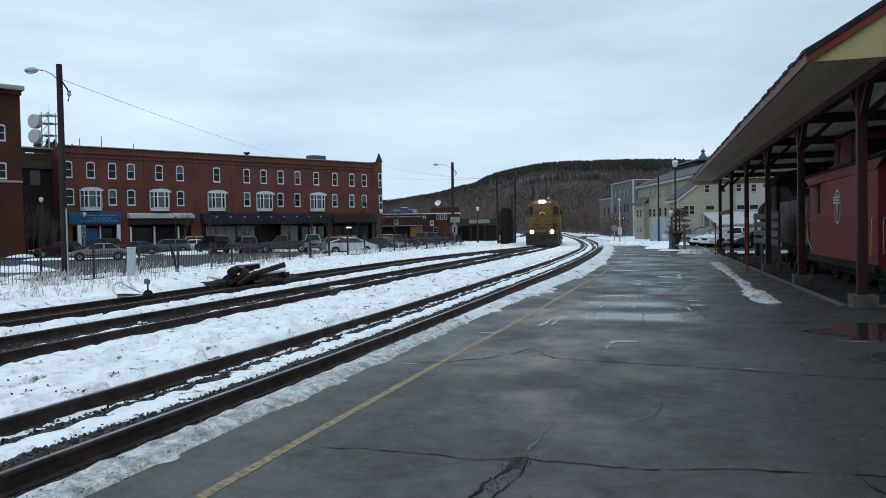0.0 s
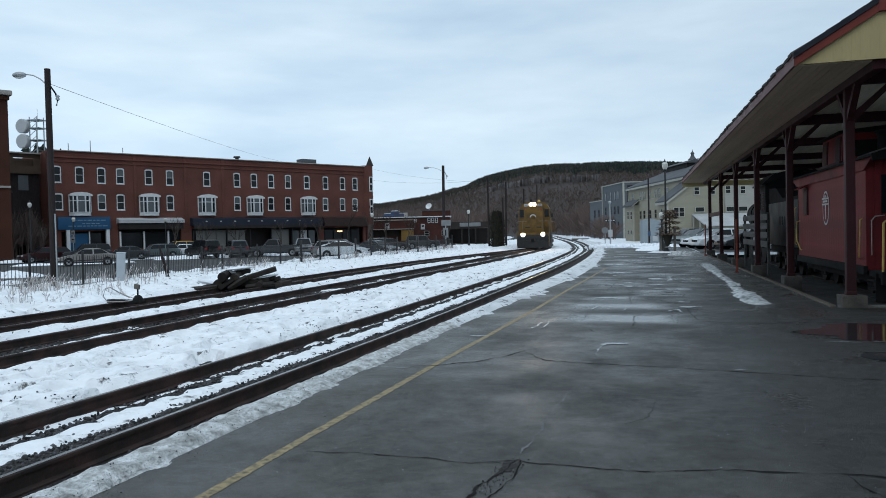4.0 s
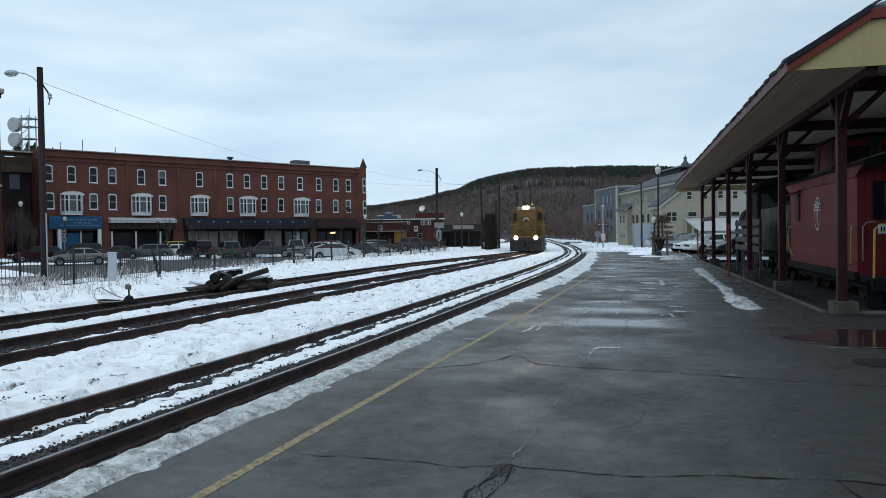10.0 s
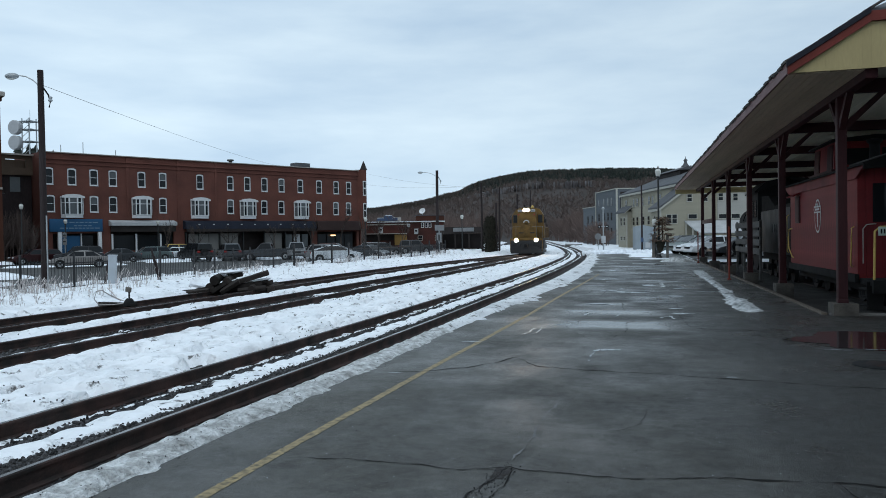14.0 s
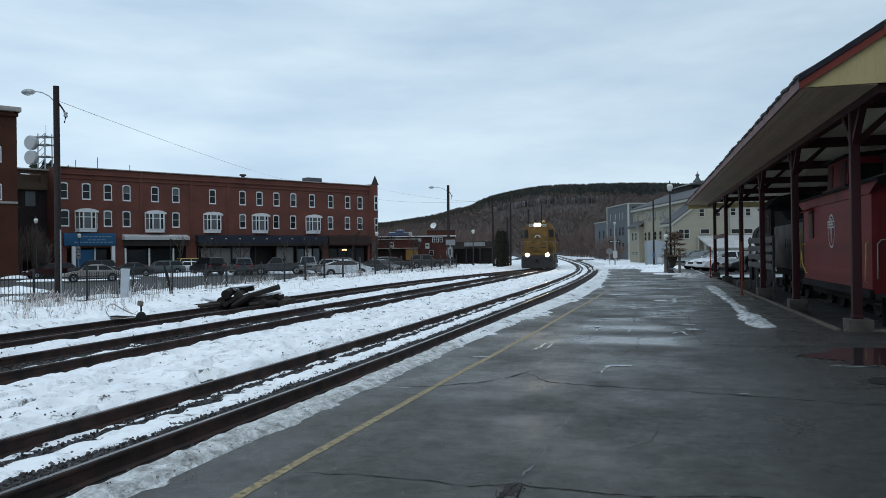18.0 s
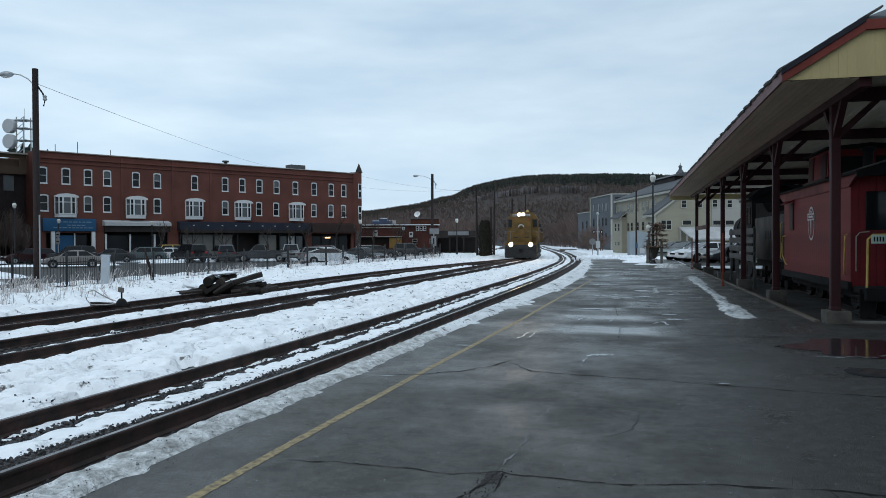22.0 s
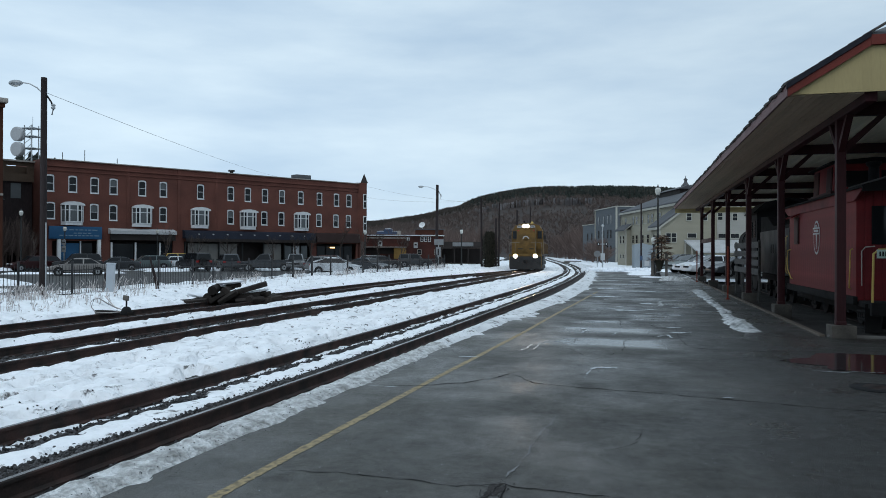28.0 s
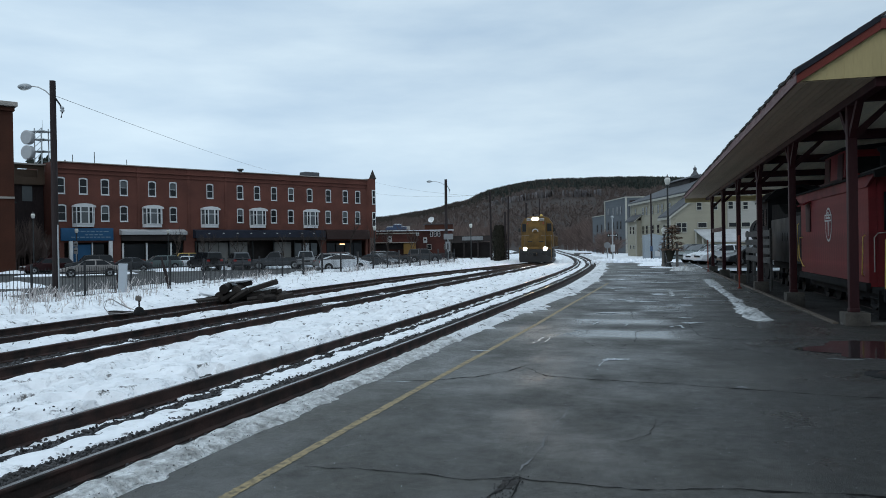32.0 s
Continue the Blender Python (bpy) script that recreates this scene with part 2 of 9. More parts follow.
M_ASPHALT = wet_asphalt("wet_asphalt")
M_LOT = mat("lot_asphalt", (0.044, 0.043, 0.041), 0.65, vary=0.28, scale=0.25, fine=9, second=(0.066, 0.064, 0.061), rough_vary=0.2)


def snowfield(name, first=0.59, tint=(0.89, 0.915, 0.945), crust=(0.76, 0.79, 0.825)):
    """Old white snow with greyer crust and sparse flecks of cinder."""
    m = mat(name, tint, 0.6, vary=0.08, scale=1.1, fine=7, bump=0.5, depth=0.07, second=crust, spots=0.58)
    n, l = m.node_tree.nodes, m.node_tree.links
    b = n["Principled BSDF"]
    clean = b.inputs["Base Color"].links[0].from_socket
    co = n.new("ShaderNodeTexCoord")
    mp = n.new("ShaderNodeMapping")
    mp.inputs["Scale"].default_value = (0.8, 1.0, 1.0)
    fleck = n.new("ShaderNodeTexNoise")
    fleck.inputs["Scale"].default_value, fleck.inputs["Detail"].default_value, fleck.inputs["Roughness"].default_value = 4.4, 6, 0.60
    edge = n.new("ShaderNodeMapRange")
    edge.inputs["From Min"].default_value, edge.inputs["From Max"].default_value = first, first + 0.075
    dirt = n.new("ShaderNodeMix")
    dirt.data_type = "RGBA"
    dirt.inputs["B"].default_value = (0.14, 0.135, 0.13, 1)
    l.new(co.outputs["Object"], mp.inputs["Vector"])
    l.new(mp.outputs["Vector"], fleck.inputs["Vector"])
    l.new(fleck.outputs["Fac"], edge.inputs["Value"])
    l.new(edge.outputs["Result"], dirt.inputs["Factor"])
    l.new(clean, dirt.inputs["A"])
    l.new(dirt.outputs["Result"], b.inputs["Base Color"])
    # wind and thaw hollows
    mp2 = n.new("ShaderNodeMapping")
    mp2.inputs["Scale"].default_value = (1.3, 0.75, 1.0)
    pits = n.new("ShaderNodeTexNoise")
    pits.inputs["Scale"].default_value, pits.inputs["Detail"].default_value, pits.inputs["Roughness"].default_value = 2.9, 5, 0.55
    sink = n.new("ShaderNodeMapRange")
    sink.inputs["From Min"].default_value, sink.inputs["From Max"].default_value = 0.36, 0.47
    relief = n.new("ShaderNodeBump")
    relief.inputs["Strength"].default_value, relief.inputs["Distance"].default_value = 0.55, 0.06
    l.new(co.outputs["Object"], mp2.inputs["Vector"])
    l.new(mp2.outputs["Vector"], pits.inputs["Vector"])
    l.new(pits.outputs["Fac"], sink.inputs["Value"])
    l.new(sink.outputs["Result"], relief.inputs["Height"])
    l.new(b.inputs["Normal"].links[0].from_socket, relief.inputs["Normal"])
    l.new(relief.outputs["Normal"], b.inputs["Normal"])
    return m


M_TRACKSNOW = snowfield("trodden_track_snow", 0.60, (0.92, 0.935, 0.955), (0.80, 0.825, 0.855))
M_EDGESNOW = snowfield("refrozen_edge_snow", 0.57, (0.74, 0.755, 0.77), (0.50, 0.515, 0.53))
M_SNOW = mat("old_snow", (0.87, 0.895, 0.93), 0.6, vary=0.08, scale=1.1, fine=7, bump=0.42, depth=0.07, second=(0.72, 0.75, 0.79), spots=0.58)
M_DIRTY_SNOW = mat("gritty_snow", (0.72, 0.73, 0.73), 0.6, vary=0.46, scale=7.0, fine=24, bump=1.0, depth=0.07, second=(0.33, 0.33, 0.32), spots=0.50)
M_SLUSH = mat("melting_slush", (0.62, 0.64, 0.65), 0.5, vary=0.40, scale=5.0, fine=18, bump=0.6, depth=0.04, second=(0.14, 0.15, 0.15), spots=0.50)
M_ICE = mat("grey_ice", (0.34, 0.37, 0.39), 0.28, vary=0.2, scale=3, fine=20, bump=0.2, second=(0.30, 0.33, 0.36))
M_BALLAST = mat("ballast", (0.046, 0.042, 0.041), 0.85, vary=0.5, scale=4, fine=35, bump=0.9, depth=0.04, second=(0.03, 0.027, 0.025))
M_STONE = mat("crushed_stone", (0.074, 0.073, 0.076), 0.85, vary=0.35, scale=6, fine=60, bump=0.3, island=0.75)
M_RAIL = mat("rusty_rail_side", (0.066, 0.034, 0.028), 0.75, metal=0.2, vary=0.35, scale=3, fine=50, bump=0.3, second=(0.02, 0.016, 0.014))
M_RAILTOP = mat("worn_rail_head", (0.20, 0.19, 0.19), 0.24, metal=0.9, vary=0.3, scale=2, fine=30, bump=0.05, second=(0.08, 0.06, 0.05))
M_YELLOW_PAINT = mat("worn_yellow_paint", (0.32, 0.245, 0.125), 0.6, vary=0.55, scale=17, fine=90, second=(0.090, 0.078, 0.056), spots=0.53)
M_CRACK = mat("crack_fill", (0.011, 0.0105, 0.010), 1.0, vary=0.3)
M_PALE_CRACK = mat("salt_filled_crack", (0.19, 0.195, 0.20), 0.7, vary=0.4, scale=8)
M_GROUND = mat("winter_ground", (0.62, 0.66, 0.70), 0.8, vary=0.15, scale=0.05, fine=0.6, bump=0.4, depth=0.3, second=(0.16, 0.13, 0.10), spots=0.62)
M_DIRT = mat("cinder_floor", (0.030, 0.027, 0.025), 0.9, vary=0.4, scale=2, fine=30, bump=0.6, depth=0.03)
M_CONCRETE = mat("grey_concrete", (0.125, 0.12, 0.11), 0.85, vary=0.2, scale=4, fine=40, bump=0.25, second=(0.11, 0.105, 0.10))
M_FOOTING = mat("stained_footing", (0.085, 0.076, 0.066), 0.9, vary=0.3, scale=3, fine=30, bump=0.3, second=(0.05, 0.045, 0.04))
M_DRIP = mat("dark_shingle_edge", (0.022, 0.022, 0.030), 0.85, vary=0.3, scale=4, fine=25)
M_OLDBOARD = mat("sooty_old_board", (0.105, 0.100, 0.095), 0.85, vary=0.3, scale=3, fine=25, stretch=(1, 0.2, 1))
M_BLOCKER = mat("brown_blocker_board", (0.030, 0.022, 0.018), 0.8, vary=0.25, scale=1.5, fine=18, stretch=(1, 1, 6))
M_HERALD = mat("chalky_white_paint", (0.50, 0.50, 0.50), 0.6, vary=0.15, scale=6, fine=40)
M_KERB = mat("timber_kerb", (0.110, 0.092, 0.075), 0.8, vary=0.3, scale=2, fine=25, stretch=(1, 0.15, 1))
M_MAROON = mat("maroon_painted_wood", (0.040, 0.0098, 0.011), 0.6, vary=0.25, scale=2, fine=22, bump=0.12, stretch=(1, 1, 0.25), second=(0.030, 0.010, 0.012))
M_FASCIA = mat("dusty_maroon_fascia", (0.15, 0.075, 0.072), 0.6, vary=0.2, scale=1.5, fine=20)
M_REDTRIM = mat("barn_red_rake", (0.16, 0.030, 0.022), 0.55, vary=0.2, scale=1.5, fine=20)
M_CREAM_BOARD = mat("cream_gable_board", (0.41, 0.33, 0.165), 0.6, vary=0.08, scale=2, fine=30, obj_vary=0.02, stretch=(1, 1, 0.2))
M_SOFFIT = mat("cream_soffit_board", (0.50, 0.385, 0.28), 0.65, vary=0.15, scale=1.2, fine=20, obj_vary=0.08, stretch=(1, 0.15, 1))
M_CEIL = mat("cream_ceiling_board", (0.86, 0.79, 0.63), 0.7, vary=0.12, scale=1.0, fine=18, island=0.06, stretch=(1, 0.15, 1))
M_SHINGLE = mat("weathered_shingle", (0.085, 0.078, 0.075), 0.85, vary=0.3, scale=3, fine=25, bump=0.4, obj_vary=0.25)
M_CABOOSE = mat("caboose_red", (0.162, 0.0125, 0.0150), 0.6, vary=0.15, scale=1.5, fine=25, bump=0.08, second=(0.095, 0.012, 0.014))
M_CAB_DARK = mat("black_underframe", (0.009, 0.0085, 0.0085), 0.9, metal=0.0, vary=0.3, scale=3, fine=30)
M_IRON = mat("oily_black_iron", (0.011, 0.011, 0.012), 0.75, metal=0.0, vary=0.3, scale=2, fine=25)
M_TENDER = mat("dusty_tender_black", (0.022, 0.022, 0.023), 0.58, vary=0.55, scale=1.2, fine=20, second=(0.012, 0.012, 0.012), rough_vary=0.15)
M_WHITE_PAINT = mat("white_paint", (0.74, 0.75, 0.75), 0.5, vary=0.08, scale=3, fine=20)
M_GRAB = mat("yellow_grab_iron", (0.52, 0.36, 0.10), 0.5, vary=0.15)
M_WOODGREY = mat("weathered_grey_wood", (0.15, 0.135, 0.12), 0.85, vary=0.3, scale=3, fine=25, stretch=(1, 0.2, 1))
M_ORANGE = mat("orange_marker", (0.22, 0.045, 0.028), 0.6, vary=0.15)
M_BRICK = mat("dark_red_brick", (0.138, 0.053, 0.040), 0.85, vary=0.24, scale=0.35, fine=7, bump=0.2, second=(0.098, 0.040, 0.031))
M_ALLEY = mat("dark_alley_board", (0.036, 0.026, 0.026), 0.85, vary=0.3, scale=0.8, fine=8, stretch=(1, 1, 0.3))
M_SHOPBRICK = mat("sooty_shop_brick", (0.080, 0.028, 0.022), 0.85, vary=0.25, scale=0.5, fine=7, bump=0.2, second=(0.030, 0.016, 0.015))
M_BRICK2 = mat("brown_brick", (0.070, 0.025, 0.015), 0.85, vary=0.22, scale=0.35, fine=7, bump=0.2, second=(0.050, 0.020, 0.013))
M_TAN = mat("tan_stucco", (0.10, 0.07, 0.05), 0.85, vary=0.15, scale=0.6, fine=8)
M_TRIMWHITE = mat("window_trim_white", (0.64, 0.65, 0.66), 0.55, vary=0.1, scale=2, fine=12)
M_COPING = mat("pale_coping", (0.36, 0.33, 0.30), 0.8, vary=0.2, scale=1, fine=10)
M_PANE = glassy("dark_window_glass", (0.009, 0.011, 0.013), 0.12)
M_PANE_CURTAIN = glassy("curtained_window_glass", (0.10, 0.11, 0.115), 0.25)
M_BLUE_SIGN = mat("blue_shop_sign", (0.018, 0.085, 0.18), 0.5, vary=0.12, scale=0.8)
M_NAVY = mat("navy_awning", (0.018, 0.022, 0.036), 0.7, vary=0.2, scale=0.8)
M_BROWN_AWN = mat("brown_awning", (0.035, 0.020, 0.018), 0.75, vary=0.2, scale=0.8)
M_SHOPDARK = mat("dark_interior_and_shade", (0.030, 0.024, 0.0225), 0.7, vary=0.3, scale=0.8)
M_PANEL = mat("grey_shop_panel", (0.17, 0.165, 0.155), 0.7, vary=0.1, scale=1)
M_ORANGE_GLOW = glow("warm_shop_light", (1.0, 0.62, 0.30), 2.2)
M_POLE = mat("creosote_pole", (0.030, 0.022, 0.022), 0.8, vary=0.35, scale=3, fine=30, stretch=(1, 1, 0.1))
M_GALV = mat("galvanised_metal", (0.38, 0.40, 0.41), 0.45, metal=0.6, vary=0.12)
M_DARKMETAL = mat("dark_green_black_metal", (0.020, 0.022, 0.022), 0.5, metal=0.2, vary=0.2)
M_GLOBE = mat("milky_lamp_globe", (0.60, 0.60, 0.56), 0.3, vary=0.05)
M_FENCE = mat("black_iron_fence", (0.018, 0.018, 0.020), 0.55, metal=0.2, vary=0.2)
M_WEED = mat("dry_weed", (0.54, 0.50, 0.485), 0.9, vary=0.3, island=0.5)
M_TWIG = mat("bare_twig", (0.070, 0.055, 0.048), 0.9, vary=0.3, island=0.4)
M_TIEWOOD = mat("old_tie_wood", (0.033, 0.027, 0.024), 0.85, vary=0.4, scale=3, fine=25, stretch=(1, 0.15, 1), obj_vary=0.4)
M_GREY_BOX = mat("pale_grey_enamel", (0.42, 0.46, 0.50), 0.45, vary=0.1)
M_LOCO = mat("golden_orange_paint", (0.170, 0.095, 0.024), 0.6, vary=0.30, scale=1.6, fine=15, second=(0.095, 0.056, 0.020))
M_LOCORAIL = mat("dull_grey_handrail", (0.16, 0.155, 0.14), 0.6, vary=0.2)
M_LOCO_DARK = mat("loco_black", (0.020, 0.019, 0.019), 0.55, metal=0.2, vary=0.3)
M_HEADLIGHT = glow("burning_headlight", (1.0, 0.70, 0.42), 150.0)
M_GREYSIDE = mat("slate_blue_siding", (0.100, 0.111, 0.122), 0.75, vary=0.08, scale=0.5, fine=5, stretch=(1, 1, 6))
M_CREAMSIDE = mat("cream_siding", (0.285, 0.265, 0.205), 0.75, vary=0.07, scale=0.5, fine=5, stretch=(1, 1, 6))
M_CABINET = mat("weathered_blue_grey_enamel", (0.25, 0.285, 0.31), 0.6, vary=0.12, scale=1.2, fine=10)
M_PALEBAY = mat("pale_bay_siding", (0.33, 0.32, 0.29), 0.75, vary=0.08, scale=0.5, fine=5, stretch=(1, 1, 6))
M_OLDROOFSNOW = mat("thin_old_roof_snow", (0.46, 0.47, 0.475), 0.7, vary=0.15, scale=0.9, fine=8, second=(0.36, 0.365, 0.37))
M_CREAMTRIM = mat("pale_trim", (0.36, 0.35, 0.305), 0.6, vary=0.08)
M_ROOFGREY = mat("grey_roofing", (0.095, 0.098, 0.105), 0.85, vary=0.15, scale=0.8, fine=8)
M_SNOWROOF = mat("snowy_roof", (0.72, 0.76, 0.80), 0.6, vary=0.1, scale=0.8, fine=8)
M_ROCK = mat("cliff_rock", (0.20, 0.19, 0.195), 0.9, vary=0.5, scale=0.06, fine=0.5, bump=0.5, depth=1.0, second=(0.12, 0.11, 0.11), island=0.4)
M_HILL = mat("wooded_hillside", (0.050, 0.040, 0.036), 0.95, vary=0.25, scale=0.03, fine=0.3, bump=0.3, depth=1.0, second=(0.040, 0.032, 0.029))
M_RIDGEWOODS = mat("dark_ridge_woods", (0.074, 0.063, 0.055), 0.95, vary=0.14, scale=0.01, fine=0.12, bump=0, island=0.12)
M_WOODS = mat("bare_far_woods", (0.128, 0.100, 0.090), 0.95, vary=0.14, scale=0.01, fine=0.12, bump=0, island=0.12)
M_BRUSH = mat("brown_brush", (0.135, 0.098, 0.086), 0.95, vary=0.15, scale=0.05, fine=0.5, bump=0, island=0.14)
M_PINE = mat("dark_pine", (0.026, 0.032, 0.027), 0.95, vary=0.3, scale=0.03, fine=0.5, bump=0, island=0.4)
M_HEDGE = mat("dull_brown_evergreen", (0.026, 0.024, 0.017), 0.95, vary=0.3, scale=2, fine=10, bump=0, island=0.4)
M_RUSTLEAF = mat("rust_dry_foliage", (0.19, 0.115, 0.080), 0.9, vary=0.35, island=0.4)
M_TYRE = mat("tyre_rubber", (0.015, 0.015, 0.015), 0.8, vary=0.2)
M_RIM = mat("alloy_rim", (0.33, 0.34, 0.35), 0.4, metal=0.7, vary=0.1)
M_TAIL = mat("red_lens", (0.28, 0.012, 0.012), 0.3, vary=0.1)
M_LENS = mat("clear_lens", (0.60, 0.62, 0.64), 0.15, vary=0.1)
M_GREENPLATE = mat("pale_green_plate", (0.42, 0.52, 0.46), 0.5, vary=0.05)
M_PALELETTER = mat("pale_blue_lettering", (0.16, 0.24, 0.31), 0.6, vary=0.15)
M_DULLSIGN = mat("dull_sign", (0.20, 0.205, 0.21), 0.65, vary=0.15)
M_SIGNGREY = mat("sign_grey", (0.42, 0.43, 0.44), 0.6, vary=0.08)
M_YELLOWWALL = mat("ochre_wall", (0.24, 0.145, 0.045), 0.7, vary=0.1)
M_BLUEROOF = mat("blue_canopy", (0.055, 0.085, 0.15), 0.6, vary=0.1)


def water_film():
    m = mat("still_puddle", (0.020, 0.021, 0.022), 0.075, vary=0.1, bump=0.0, rough_vary=0.03)
    return m


M_WATER = water_film()


# ---- building blocks ----
def part(name, bm, material, parent=None, label="", smooth=True):
    me = bpy.data.meshes.new(name)
    bmesh.ops.recalc_face_normals(bm, faces=bm.faces)
    bm.to_mesh(me)
    bm.free()
    me.materials.append(material)
    if smooth and len(me.polygons):
        me.polygons.foreach_set("use_smooth", [True] * len(me.polygons))
        me.set_sharp_from_angle(angle=0.6)
    ob = new(name, me)
    if parent:
        ob.parent = parent
    return tagged(ob, label)


def share(name, me, parent, m, label=""):
    ob = new(name, me)
    ob.parent = parent
    ob.matrix_basis = m
    return tagged(ob, label)


def thing(name, m, label, category, group="", kind=""):
    ob = new(name)
    ob.empty_display_size = 0.3
    ob.matrix_basis = m
    return tagged(ob, label, category, group, kind)


def box(c, s, bev=0.0, rot=(0, 0, 0), bm=None):
    bm = bm or bmesh.new()
    m = pose(*c, *rot) @ Matrix.Diagonal((*s, 1))
    made = bmesh.ops.create_cube(bm, size=1.0, matrix=m)
    if bev:
        edges = {e for v in made["verts"] for e in v.link_edges}
        bmesh.ops.bevel(bm, geom=list(edges), offset=min(bev, min(s) * 0.45), segments=2, affect="EDGES", profile=0.6)
    return bm


def rod(a, b, r0, r1=None, n=10, bm=None):
    bm = bm or bmesh.new()
    a, b = Vector(a), Vector(b)
    d = b - a
    m = Matrix.Translation((a + b) / 2) @ d.to_track_quat("Z", "Y").to_matrix().to_4x4()
    bmesh.ops.create_cone(bm, cap_ends=True, cap_tris=False, segments=n, radius1=r0, radius2=r0 if r1 is None else r1, depth=d.length, matrix=m)
    return bm


def ball(c, r, s=(1, 1, 1), n=12, bm=None):
    bm = bm or bmesh.new()
    bmesh.ops.create_uvsphere(bm, u_segments=n, v_segments=max(6, n * 2 // 3), radius=r, matrix=pose(*c) @ Matrix.Diagonal((*s, 1)))
    return bm


def sweep(pts, r, n=7, bm=None):
    """A bent round bar along the points."""
    bm = bm or bmesh.new()
    pts = [Vector(p) for p in pts]
    rings = []
    for i, p in enumerate(pts):
        d = (pts[min(i + 1, len(pts) - 1)] - pts[max(i - 1, 0)]).normalized()
        q = d.to_track_quat("Z", "Y")
        rr = r[i] if isinstance(r, (list, tuple)) else r
        rings.append([bm.verts.new(p + q @ Vector((math.cos(2 * math.pi * k / n) * rr, math.sin(2 * math.pi * k / n) * rr, 0))) for k in range(n)])
    for a, b in zip(rings, rings[1:]):
        for k in range(n):
            bm.faces.new((a[k], a[(k + 1) % n], b[(k + 1) % n], b[k]))
    bm.faces.new(rings[0][::-1])
    bm.faces.new(rings[-1])
    return bm


def prism(poly, axis, a, b, bm=None, bev=0.0):
    """A polygon pushed along an axis from a to b. The polygon's two numbers are the other two axes, in order."""
    bm = bm or bmesh.new()

    def at(u, v, w):
        return {"x": (w, u, v), "y": (u, w, v), "z": (u, v, w)}[axis]
    lo = [bm.verts.new(at(u, v, a)) for u, v in poly]
    hi = [bm.verts.new(at(u, v, b)) for u, v in poly]
    k = len(poly)
    bm.faces.new(lo)
    bm.faces.new(hi[::-1])
    for i in range(k):
        bm.faces.new((lo[i], hi[i], hi[(i + 1) % k], lo[(i + 1) % k]))
    if bev:
        bmesh.ops.bevel(bm, geom=list(bm.edges), offset=bev, segments=2, affect="EDGES", profile=0.6)
    return bm


def lathe(prof, n=16, bm=None, c=(0, 0, 0)):
    """A turned form from radius and height."""
    bm = bm or bmesh.new()
    rings = [[bm.verts.new((c[0] + r * math.cos(2 * math.pi * k / n), c[1] + r * math.sin(2 * math.pi * k / n), c[2] + z)) for k in range(n)] for r, z in prof]
    for a, b in zip(rings, rings[1:]):
        for k in range(n):
            bm.faces.new((a[k], a[(k + 1) % n], b[(k + 1) % n], b[k]))
    bm.faces.new(rings[0][::-1])
    bm.faces.new(rings[-1])
    return bm


def sheet(name, verts, faces, material, parent=None, smooth=True):
    me = bpy.data.meshes.new(name)
    me.from_pydata(verts, [], faces)
    me.materials.append(material)
    if smooth:
        me.polygons.foreach_set("use_smooth", [True] * len(me.polygons))
    me.update()
    ob = new(name, me)
    if parent:
        ob.parent = parent
    return ob


def glide(knots):
    """A smooth line through (s, value) knots."""
    ks, vs = [k[0] for k in knots], [k[1] for k in knots]
    sl = [(vs[min(i + 1, len(vs) - 1)] - vs[max(i - 1, 0)]) / (ks[min(i + 1, len(ks) - 1)] - ks[max(i - 1, 0)]) for i in range(len(ks))]

    def value(s):
        s = min(max(s, ks[0]), ks[-1])
        i = max(0, min(len(ks) - 2, sum(1 for k in ks if k <= s) - 1))
        h = ks[i + 1] - ks[i]
        t = (s - ks[i]) / h
        return ((2 * t**3 - 3 * t**2 + 1) * vs[i] + (t**3 - 2 * t**2 + t) * h * sl[i] + (3 * t**2 - 2 * t**3) * vs[i + 1] + (t**3 - t**2) * h * sl[i + 1])
    return value


def fuzz(x, y, s, seed=0.0):
    return noise.fractal(Vector((x * s, y * s, seed)), 0.9, 2.0, 4)


def curved(t):
    return t * t * (3 - 2 * t) if 0 < t < 1 else float(t >= 1)

# ---- ground, tracks and snow ----
track_a = glide([(-60, -9.6), (-20, -6.7), (5, -5.60), (11, -5.27), (16.5, -5.07), (26, -4.86), (38, -4.66), (52, -4.69), (69, -5.19), (86, -6.5), (112, -9.5), (160, -16.5), (240, -28), (330, -48)])
track_b = glide([(-60, -14.2), (-20, -11.6), (10, -10.70), (20, -10.52), (30, -10.35), (45, -9.98), (60, -9.80), (72, -10.0), (88, -11.2), (112, -13.9), (160, -20.8), (240, -32.5), (330, -53)])
track_c = glide([(-60, -17.5), (-20, -14.9), (13, -14.2), (28, -14.1), (40, -13.95), (50, -13.35), (62, -11.95), (72, -10.75), (78, -10.3), (88, -11.2)])
asphalt_edge = glide([(-60, -5.6), (-20, -4.4), (4, -3.40), (9, -3.20), (13.6, -3.02), (20.5, -2.55), (29, -1.95), (42, -1.98), (66, -2.9), (90, -4.4), (112, -7.4), (160, -14.4), (240, -26), (330, -46)])
HEAD, BED = -0.13, -0.315


